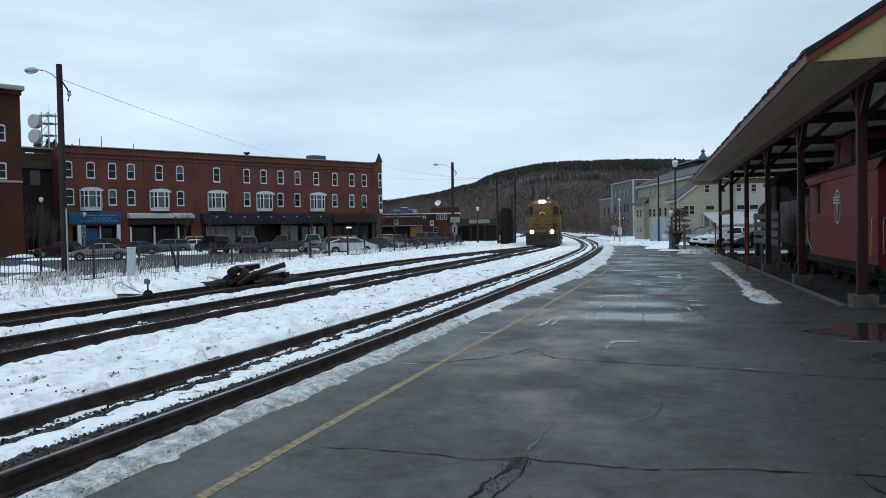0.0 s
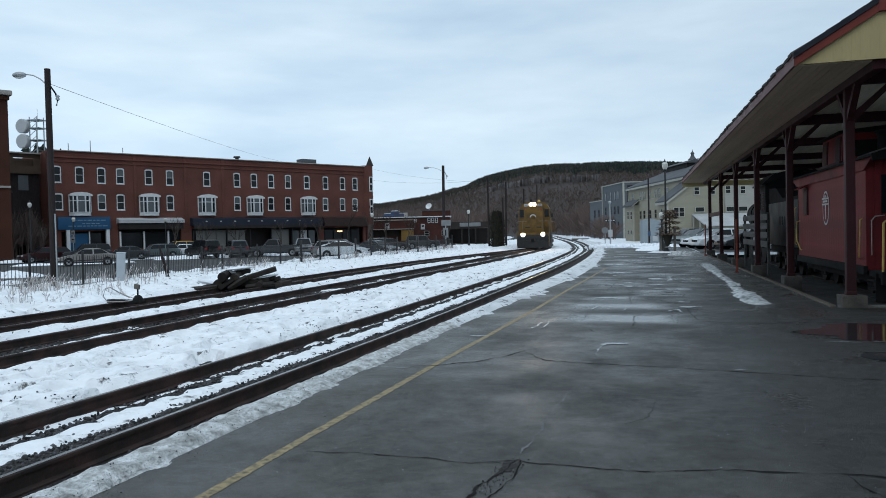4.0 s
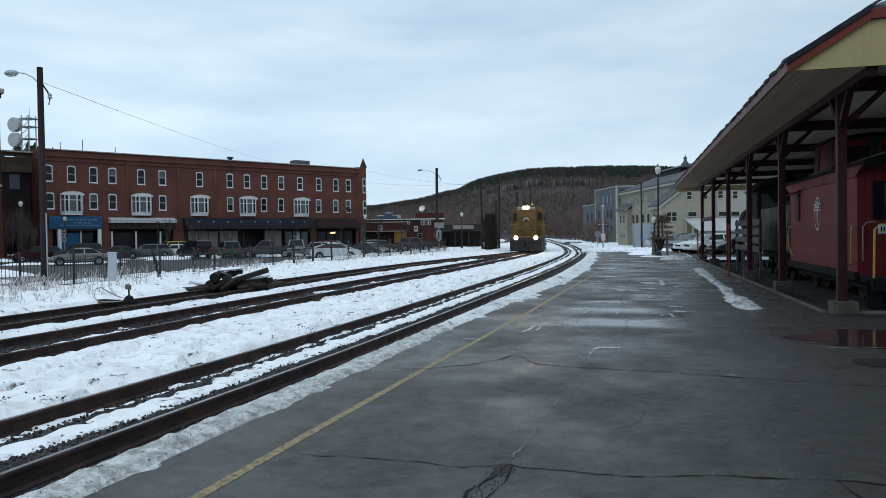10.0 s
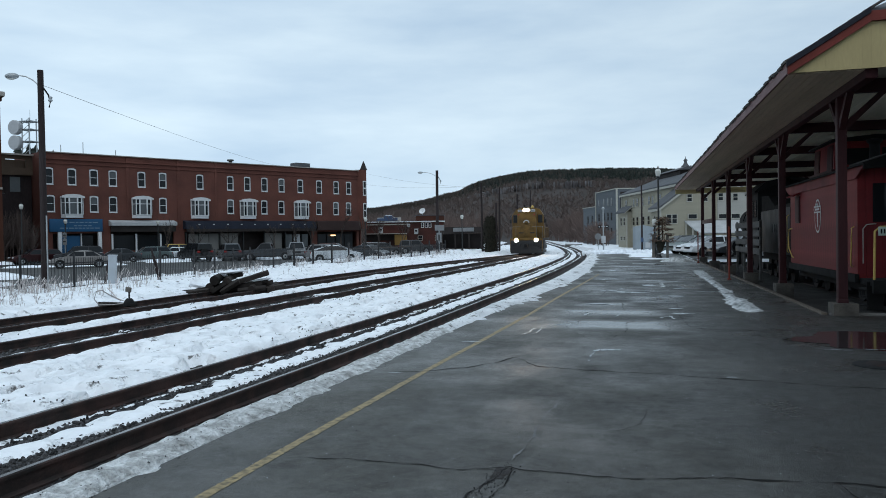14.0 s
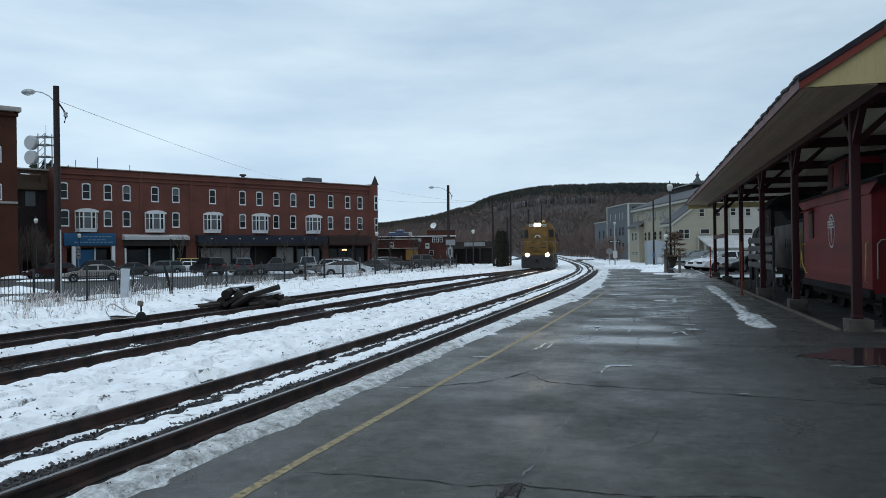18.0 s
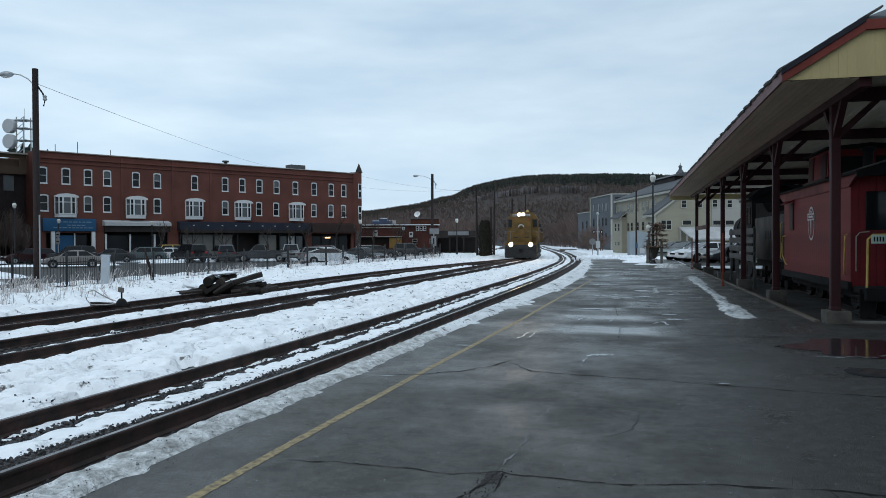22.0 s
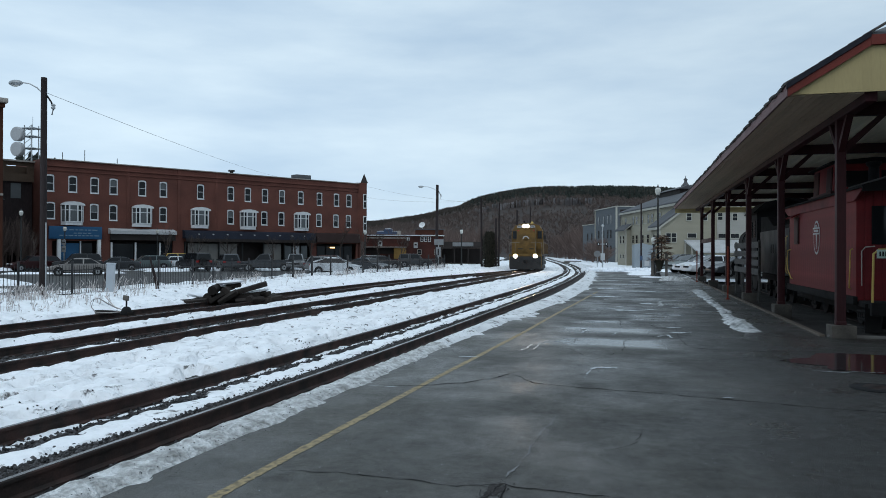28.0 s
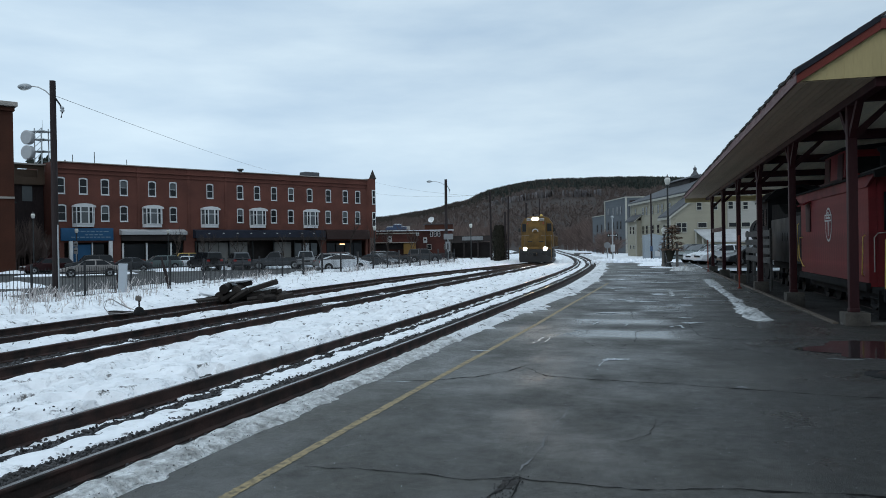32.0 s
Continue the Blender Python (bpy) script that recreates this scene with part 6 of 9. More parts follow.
def brick_block():
    zb = -0.36
    t = thing("brick_block", pose(-68.05, 74.56, zb, 0, 0, 57.67), "long three-storey dark red brick commercial block", "building")
    L, H = 46.7, 12.98
    top = [0.6, 3.2, 5.76, 8.06, 11.68, 14.48, 19.67, 24.19, 26.86, 29.63, 32.49, 35.76, 39.16, 42.37, 44.8]
    mid = [0.71, 5.73, 8.03, 14.46, 24.18, 29.54, 32.4, 39.07, 42.28, 44.72]
    bays = [3.12, 11.62, 19.55, 26.87, 35.83]
    w, h = 0.92, 1.92
    zt, zm = 9.16, 5.85
    holes = [(x - w / 2 - 0.06, x + w / 2 + 0.06, zt, zt + h + 0.1) for x in top] + [(x - w / 2 - 0.06, x + w / 2 + 0.06, zm, zm + h + 0.1) for x in mid]
    holes += [(x - 1.2, x + 1.2, 5.4, 7.6) for x in bays]
    shops = [(0.9, 6.5, 0.15, 3.2), (7.6, 15.8, 0.15, 3.4), (17.3, 37.6, 0.15, 3.3), (38.6, 46.2, 0.15, 3.2)]
    part("front_wall", wall_front(L, H, holes + shops, 0.28, -0.4), M_BRICK, t, smooth=False)
    part("back_wall", box((L / 2, 18, H / 2), (L, 0.4, H)), M_BRICK, t)
    part("side_wall", box((-0.25, 9.1, H / 2), (0.3, 17.8, H)), M_BRICK, t)
    part("side_wall", box((L + 1.2, 9.6, H / 2), (0.3, 16.8, H)), M_BRICK, t)
    part("flat_roof", box((L / 2, 9.1, H - 0.45), (L, 17.6, 0.2)), M_ROOFGREY, t)
    part("coping", box((L / 2, 0.0, H + 0.03), (L + 0.5, 0.5, 0.12), 0.02), M_COPING, t, "pale stone coping")
    part("cornice", box((L / 2, -0.10, H - 0.75), (L, 0.20, 0.16), 0.02), M_BRICK, t)
    part("cornice", box((L / 2, -0.06, H - 1.30), (L, 0.12, 0.10), 0.02), M_BRICK, t)
    for x in (9.9, 16.6, 22.0):
        part("pilaster", box((x, -0.03, 8.4), (0.40, 0.06, 9.0), 0.02), M_BRICK, t)
    k = sash_window(t, w, h)
    k.matrix_basis = pose(top[0], 0.08, zt)
    kc = sash_window(t, w, h, True)
    kc.matrix_basis = pose(top[3], 0.08, zt)
    for i, x in enumerate(top):
        if i not in (0, 3):
            copy_thing(kc if i in (5, 10) else k, pose(x, 0.08, zt))
    for i, x in enumerate(mid):
        copy_thing(kc if i in (1, 4, 7, 8, 9) else k, pose(x, 0.08, zm))
    b = bay_window(t)
    b.matrix_basis = pose(bays[0], 0, 5.12)
    for x in bays[1:]:
        copy_thing(b, pose(x, 0, 5.12))
    # corner turret with a pointed cap
    tw = part("turret", prism([(46.3, 0.3), (46.7, -0.25), (47.2, -0.55), (47.9, -0.55), (48.3, -0.1), (48.3, 1.2), (46.8, 1.4)], "z", 3.6, H + 0.2), M_BRICK, t)
    bm = bmesh.new()
    bmesh.ops.create_cone(bm, cap_ends=True, segments=8, radius1=0.62, radius2=0.03, depth=1.5, matrix=pose(47.75, -0.1, H + 0.95))
    part("turret_cap", bm, M_SHOPDARK, tw, "dark pointed turret cap", smooth=False)
    for z in (9.0, 5.4):
        for x in (47.55,):
            f = part("turret_window", box((x, -0.55, z + 1.15), (0.66, 0.10, 2.4), 0.01), M_TRIMWHITE, tw)
            part("pane", box((x, -0.61, z + 0.6), (0.44, 0.02, 0.95)), M_PANE, f)
            part("pane", box((x, -0.61, z + 1.75), (0.44, 0.02, 0.95)), M_PANE, f)
    # ground floor shops
    part("shop_back", box((L / 2, 1.6, 1.7), (L - 0.3, 0.1, 3.3)), M_SHOPDARK, t)
    sign = part("shop_sign", box((3.5, -0.25, 4.20), (6.1, 0.30, 1.55), 0.03), M_BLUE_SIGN, t, "blue shop sign with rows of small white bars")
    rnd = random.Random(8)
    for z, xa, xb in ((4.55, 2.2, 5.6), (4.15, 3.2, 5.0), (3.85, 1.6, 6.2)):
        x = xa
        while x < xb:
            wd = rnd.uniform(0.25, 0.6)
            part("lettering_bar", box((x + wd / 2, -0.41, z), (wd, 0.02, 0.12)), M_PALELETTER, sign)
            x += wd + 0.14
    for x in (1.6, 6.25):
        part("pillar", box((x, -0.12, 1.75), (0.42, 0.4, 3.3), 0.03), M_TRIMWHITE, t, "white shopfront pillar")
    part("shop_front", box((3.0, 0.4, 1.6), (2.2, 0.06, 2.7)), M_BLUE_SIGN, t)
    part("shop_pane", box((4.95, 0.35, 1.75), (1.3, 0.05, 2.4)), M_PANE, t)
    part("door_post", box((4.2, 0.3, 1.7), (0.14, 0.14, 3.0)), M_TRIMWHITE, t)
    aw = part("awning", prism([(-1.0, 4.15), (-1.0, 4.55), (0.0, 4.85), (0.0, 4.15)], "x", 7.4, 15.9), M_SIGNGREY, t, "pale grey shop awning")
    # dark box put in for the shade under the awning
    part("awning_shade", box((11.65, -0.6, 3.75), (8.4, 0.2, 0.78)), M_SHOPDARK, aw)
    for x in (7.8, 10.8, 14.0):
        part("shop_post", box((x, -0.05, 1.6), (0.2, 0.2, 3.0), 0.02), M_TRIMWHITE, t)
    for xa, xb in ((7.9, 10.7), (10.9, 13.9), (14.1, 15.7)):
        part("shop_pane", box(((xa + xb) / 2, 0.2, 1.95), (xb - xa, 0.04, 1.9)), M_PANE, t)
        part("stall_riser", box(((xa + xb) / 2, 0.18, 0.5), (xb - xa, 0.12, 0.9)), M_BRICK, t)
    aw = part("awning", prism([(-1.0, 3.7), (-0.9, 4.65), (0.0, 4.85), (0.0, 3.7)], "x", 17.1, 37.9), M_NAVY, t, "dark navy shop awning")
    for k2 in range(9):
        part("awning_spot", box((19.0 + 2.1 * k2, -0.985, 4.3), (0.26, 0.02, 0.12), 0, (-6, 0, 0)), M_SIGNGREY, aw)
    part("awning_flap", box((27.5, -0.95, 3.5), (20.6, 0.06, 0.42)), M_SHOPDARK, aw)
    for k2 in range(5):
        part("shop_panel", box((18.6 + 1.48 * k2, 0.1, 1.7), (1.40, 0.06, 2.7), 0.01), M_PANEL, t)
    for k2 in range(2):
        part("shop_panel", box((30.2 + 1.48 * k2, 0.1, 1.7), (1.40, 0.06, 2.7), 0.01), M_PANEL, t)
    for k2 in range(3):
        part("poster", box((33.6 + 1.4 * k2, 0.08, 1.9), (1.1, 0.05, 1.9), 0.01), M_PANE_CURTAIN if k2 != 1 else M_SIGNGREY, t)
    for x in (17.5, 22.4, 26.0, 29.4, 32.9, 37.4):
        part("shop_post", box((x, -0.02, 1.65), (0.16, 0.2, 3.1), 0.02), M_DARKMETAL, t)
    part("awning", prism([(-0.8, 3.4), (-0.6, 4.7), (0.0, 4.9), (0.0, 3.4)], "x", 38.3, 46.6), M_BROWN_AWN, t, "brown shop awning")
    part("lit_sign", box((41.5, -0.15, 2.60), (0.9, 0.06, 0.20)), M_ORANGE_GLOW, t, "small lit shop sign")
    for k2 in range(4):
        part("shop_pane", box((39.6 + 1.7 * k2, 0.2, 1.6), (1.5, 0.04, 2.4)), M_PANE, t)
    # roof furniture
    part("roof_unit", box((37.0, 1.9, H + 0.20), (2.6, 1.6, 1.3), 0.05), M_ROOFGREY, t, "grey roof ventilator box")
    part("roof_vent", lathe([(0.25, 0), (0.25, 0.5), (0.5, 0.55), (0.45, 0.75)], 12, c=(24.9, 1.2, H - 0.1)), M_DARKMETAL, t)
    for x, hh in ((2.6, 1.2), (5.2, 1.7), (9.2, 1.0)):
        part("aerial", rod((x, 2.0, H - 0.3), (x, 2.0, H + hh), 0.04), M_DARKMETAL, t)
    # lower recessed house in the gap
    r = thing("recessed_house", pose(-68.05, 74.56, zb, 0, 0, 57.67), "brown stucco house set back in the alley", "building")
    part("upper_wall", wall_front(-0.45, 2.4, [(-3.4, -1.2, 0.9, 1.9)], 0.2, -7.5), M_TAN, r).matrix_basis = pose(0, 2.6, 10.3)
    part("lower_wall", box((-4, 3.2, 5.15), (7.0, 0.3, 10.3)), M_ALLEY, r)
    part("body", box((-4, 8.0, 6.1), (7.0, 9.0, 12.2)), M_TAN, r)
    part("cornice", box((-4, 2.45, 12.75), (7.2, 0.5, 0.18)), M_COPING, r)
    for z in (8.3,):
        wd = part("window", box((-2.3, 3.03, z + 0.9), (1.1, 0.08, 1.8)), M_PANE_CURTAIN, r)
    part("stair", prism([(-6.6, 10.2), (-6.3, 10.2), (-3.6, 8.0), (-3.9, 8.0)], "y", 2.0, 2.4), M_DARKMETAL, r)
    part("drain_pipe", rod((-4.6, 0.6, 0), (-4.6, 0.6, 12.0), 0.16), M_DARKMETAL, r)


def corner_house():
    t = thing("corner_house", pose(-64.75, 65.2, -0.36, 0, 0, 57.67), "tall brown brick house at the car park's corner", "building")
    holes = [(-2.55, -1.45, z, z + 1.75) for z in (8.25, 12.25)] + [(-6.4, -5.3, z, z + 1.9) for z in (4.3, 8.2, 12.1)]
    w = part("front_wall", wall_front(0.0, 17.6, holes, 0.3, -14), M_BRICK2, t, smooth=False)
    part("side_wall", box((-0.18, 5.2, 8.8), (0.3, 9.8, 17.6)), M_BRICK2, t)
    part("back_wall", box((-7, 10.0, 8.8), (14, 0.3, 17.6)), M_BRICK2, t)
    part("roof", box((-7, 5, 17.3), (13.6, 9.6, 0.3)), M_ROOFGREY, t)
    part("cornice", box((-7.0, -0.25, 17.85), (14.6, 1.2, 0.5), 0.08), M_COPING, t, "pale overhanging cornice")
    part("cornice_bracket", box((-7.0, -0.15, 17.35), (14.2, 0.5, 0.4), 0.05), M_BRICK2, t)
    part("sill_band", box((-7.0, -0.08, 7.95), (14.0, 0.2, 0.22)), M_COPING, t)
    for a, b, c, d in holes:
        f = sash_window(t, b - a - 0.1, d - c - 0.1)
        f.matrix_basis = pose((a + b) / 2, 0.1, c)


def radio_mast():
    t = thing("radio_mast", pose(-93.0, 99.2, -0.4), "lattice radio mast with two white drum dishes", "mast")
    for s in (-1, 1):
        for q in (-1, 1):
            part("leg", rod((s * 0.75, q * 0.75, 0), (s * 0.7, q * 0.7, 22.0), 0.09, n=6), M_GALV, t)
    for z in (18.3, 20.2, 21.5):
        part("deck", box((0, 0, z), (2.4, 2.0, 0.12)), M_GALV, t)
    for k in range(6):
        part("diagonal", rod((-0.72, -0.72, 16 + k), (0.72, -0.72, 17 + k), 0.05, n=6), M_GALV, t)
    for z in (20.5, 18.1):
        d = part("dish", lathe([(0.9, -0.55), (1.12, -0.40), (1.15, 0.3), (1.05, 0.42)], 24), M_SIGNGREY, t, "pale grey drum dish")
        d.matrix_basis = Matrix.Translation((-1.5, -1.2, z)) @ Vector((-0.02, -1.0, -0.02)).to_track_quat("Z", "Y").to_matrix().to_4x4()
    part("whip", rod((0.2, 0, 21.5), (0.2, 0, 23.4), 0.03, n=6), M_GALV, t)


# ---- cars ----
def car(name, m, paint, label, kind="sedan", group=""):
    t = thing(name, m, label, "car", group)
    dims = {"sedan": (4.6, 1.75, 1.42), "hatch": (4.5, 1.75, 1.50), "suv": (4.4, 1.8, 1.75), "pickup": (5.3, 1.85, 1.78), "jeep": (4.2, 1.8, 1.85), "wagon": (4.7, 1.78, 1.52)}
    L, W, H = dims[kind]
    hl = L / 2
    belt = {"sedan": 0.92, "hatch": 0.98, "suv": 1.10, "pickup": 1.12, "jeep": 1.15, "wagon": 0.96}[kind]
    low = 0.24 if kind in ("sedan", "hatch", "wagon") else 0.36
    side = [(-hl, low + 0.2), (-hl + 0.1, low), (hl - 0.12, low), (hl, low + 0.22), (hl - 0.06, belt - 0.26), (hl - 0.9, belt - 0.05), (hl - 1.25, belt), (-hl + 0.5, belt), (-hl + 0.04, belt - 0.06)]
    if kind in ("jeep", "suv", "pickup"):
        side = [(-hl, low + 0.1), (-hl + 0.1, low), (hl - 0.12, low), (hl, low + 0.2), (hl - 0.04, belt - 0.16), (hl - 1.2, belt - 0.02), (hl - 1.4, belt), (-hl + 0.04, belt)]
    soft = []
    for i, (u, v) in enumerate(side):
        for j, f in ((i - 1, 0.16), (i + 1, 0.16)):
            pu, pv = side[j % len(side)]
            soft.append((u + (pu - u) * f, v + (pv - v) * f))
    part("body", prism(soft, "y", -W / 2, W / 2, bev=0.045), paint, t)
    cab = {"sedan": [(-hl + 0.55, belt), (hl - 1.25, belt), (hl - 1.95, H), (-hl + 1.25, H)],
           "hatch": [(-hl + 0.15, belt), (hl - 0.95, belt), (hl - 2.1, H), (-hl + 1.5, H - 0.04), (-hl + 0.35, belt + 0.2)],
           "wagon": [(-hl + 0.1, belt), (hl - 1.25, belt), (hl - 1.95, H), (-hl + 0.5, H)],
           "suv": [(-hl + 0.05, belt), (hl - 1.25, belt), (hl - 1.8, H), (-hl + 0.3, H)],
           "jeep": [(-hl + 0.05, belt), (hl - 1.45, belt), (hl - 1.7, H), (-hl + 0.08, H)],
           "pickup": [(-0.5, belt), (hl - 1.5, belt), (hl - 2.05, H), (-0.3, H)]}[kind]
    # a crowned roof: the front and rear roof corners drop a little
    crown = []
    tops = [p for p in cab if p[1] > H - 0.06]
    for u, v in cab:
        if (u, v) == tops[0]:
            crown += [(u, H - 0.07), (u - 0.22, H - 0.015), (u - 0.55, H)]
        elif (u, v) == tops[-1]:
            crown += [(u + 0.5, H - 0.01), (u + 0.2, H - 0.03), (u, H - 0.075)]
        else:
            crown.append((u, v))
    cab = crown
    hb, ht = W / 2 - 0.05, W / 2 - 0.24
    k = len(cab)

    def half(v):
        return hb + (ht - hb) * (v - belt) / (H - belt)

    def slab(face, lift):
        """A thin pane laid on a face of the cabin."""
        bm = bmesh.new()
        a, b, c = (Vector(p) for p in face[:3])
        nrm = (b - a).cross(c - a).normalized()
        mid = sum((Vector(p) for p in face), Vector()) / len(face)
        if nrm.dot(mid - Vector((0, 0, (belt + H) / 2 - 0.1))) < 0:
            nrm = -nrm
        lo = [bm.verts.new(Vector(p)) for p in face]
        hi = [bm.verts.new(Vector(p) + nrm * lift) for p in face]
        bm.faces.new(lo)
        bm.faces.new(hi[::-1])
        m = len(face)
        for q in range(m):
            bm.faces.new((lo[q], hi[q], hi[(q + 1) % m], lo[(q + 1) % m]))
        return bm

    def shrink(face, f):
        mid = sum((Vector(p) for p in face), Vector()) / len(face)
        return [mid + (Vector(p) - mid) * f for p in face]
    bm = bmesh.new()
    lo = [[bm.verts.new((u, sd * half(v), v)) for u, v in cab] for sd in (-1, 1)]
    bm.faces.new(lo[0])
    bm.faces.new(lo[1][::-1])
    for q in range(k):
        bm.faces.new((lo[0][q], lo[1][q], lo[1][(q + 1) % k], lo[0][(q + 1) % k]))
    bmesh.ops.bevel(bm, geom=[e for e in bm.edges if e.verts[0].co.z > belt + 0.1 and e.verts[1].co.z > belt + 0.1], offset=0.055, segments=3, affect="EDGES")
    part("cabin", bm, paint, t)
    tops = [(u, v) for u, v in cab if v > H - 0.08]
    tx0, tx1 = min(u for u, v in tops), max(u for u, v in tops)
    front = cab[1]
    rear = cab[0]

    def quad(a, b):
        return [(a[0], -half(a[1]), a[1]), (a[0], half(a[1]), a[1]), (b[0], half(b[1]), b[1]), (b[0], -half(b[1]), b[1])]
    part("windscreen", slab(shrink(quad(front, (tx1, H)), 0.86), 0.012), M_PANE, t, smooth=False)
    back_top = cab[-1] if kind != "hatch" else cab[-2]
    part("rear_window", slab(shrink(quad(rear if kind != "hatch" else cab[-1], back_top), 0.82), 0.012), M_PANE, t, smooth=False)
    zt, zb2 = H - 0.09, belt + 0.04

    def lean_x(p, q, z):
        return p[0] + (q[0] - p[0]) * (z - p[1]) / (q[1] - p[1])
    fx = [lean_x(front, (tx1, H), z) - 0.10 for z in (zb2, zt)]
    rx = [lean_x(rear, (tx0, H), z) + (0.16 if kind in ("sedan", "hatch") else 0.10) for z in (zb2, zt)]
    xm = (tx0 + tx1) / 2 - 0.05
    cuts = [(xm + 0.05, xm + 0.05, fx[0], fx[1]), (rx[0], rx[1], xm - 0.05, xm - 0.05)] if kind != "pickup" else [(rx[0], rx[1], fx[0], fx[1])]
    for sd in (-1, 1):
        for a0, a1, b0, b1 in cuts:
            face = [(a0, sd * half(zb2), zb2), (b0, sd * half(zb2), zb2), (b1, sd * half(zt), zt), (a1, sd * half(zt), zt)]
            part("side_window", slab(face, 0.010), M_PANE, t, smooth=False)
        part("mirror", box((front[0] - 0.25, sd * (W / 2 + 0.06), belt + 0.08), (0.12, 0.18, 0.12), 0.03), paint, t)
        part("headlight", box((hl - 0.10, sd * (W / 2 - 0.28), belt - 0.28), (0.12, 0.36, 0.15), 0.03), M_LENS, t)
        part("taillight", box((-hl + 0.03, sd * (W / 2 - 0.2), belt - 0.16), (0.08, 0.30, 0.20), 0.02), M_TAIL, t)
        part("door_seam", box((xm, sd * (W / 2 + 0.001), (belt + low) / 2 + 0.08), (0.02, 0.006, belt - low - 0.25)), M_TYRE, t)
        part("sill", box((0, sd * (W / 2 - 0.02), low + 0.02), (L - 1.9, 0.06, 0.10), 0.01), M_TYRE, t)
        for x in (-hl + 0.85, hl - 0.88):
            rr = 0.31 if kind in ("sedan", "hatch", "wagon") else 0.37
            part("wheel_arch", rod((x, sd * (W / 2 - 0.2), rr + 0.02), (x, sd * (W / 2 + 0.004), rr + 0.02), rr + 0.07, n=20), M_TYRE, t)
            w = part("wheel", rod((x, sd * (W / 2 - 0.20), rr), (x, sd * (W / 2 + 0.012), rr), rr, n=20), M_TYRE, t)
            part("rim", rod((x, sd * (W / 2 + 0.0), rr), (x, sd * (W / 2 + 0.022), rr), rr * 0.64, n=16), M_RIM, w)
            part("hub", rod((x, sd * (W / 2 + 0.02), rr), (x, sd * (W / 2 + 0.03), rr), rr * 0.2, n=10), M_TYRE, w)
    part("bumper", box((hl - 0.02, 0, low + 0.16), (0.14, W - 0.12, 0.16), 0.03), paint, t)
    part("bumper", box((-hl + 0.02, 0, low + 0.18), (0.14, W - 0.12, 0.16), 0.03), paint, t)
    part("grille", box((hl - 0.01, 0, belt - 0.36), (0.06, W * 0.45, 0.14), 0.02), M_TYRE, t)
    if kind == "jeep":
        part("spare_wheel", rod((-hl - 0.22, 0.15, 0.95), (-hl - 0.0, 0.15, 0.95), 0.37, n=20), M_TYRE, t)
    if kind == "pickup":
        part("bed", box((-hl + 0.95, 0, belt + 0.01), (1.7, W - 0.2, 0.03)), M_TYRE, t)
    return t


def paint(name, color, rough=0.3, metal=0.3):
    return mat(name, color, rough, metal, vary=0.08, scale=1.0, fine=8, bump=0.02)


P_SILVER = paint("silver_car_paint", (0.21, 0.215, 0.22))
P_LIGHT = paint("pale_silver_car_paint", (0.60, 0.63, 0.66), metal=0.0)
P_TAUPE = paint("taupe_car_paint", (0.27, 0.255, 0.245))
P_BLACK = paint("black_car_paint", (0.018, 0.019, 0.021))
P_DARK = paint("charcoal_car_paint", (0.045, 0.050, 0.056))
P_WHITE = paint("white_car_paint", (0.66, 0.69, 0.72), metal=0.0)
P_RED = paint("dark_red_car_paint", (0.032, 0.007, 0.008))
P_OCHRE = paint("ochre_truck_paint", (0.46, 0.30, 0.07), metal=0.0)
P_GREEN = paint("grey_green_car_paint", (0.10, 0.13, 0.13))


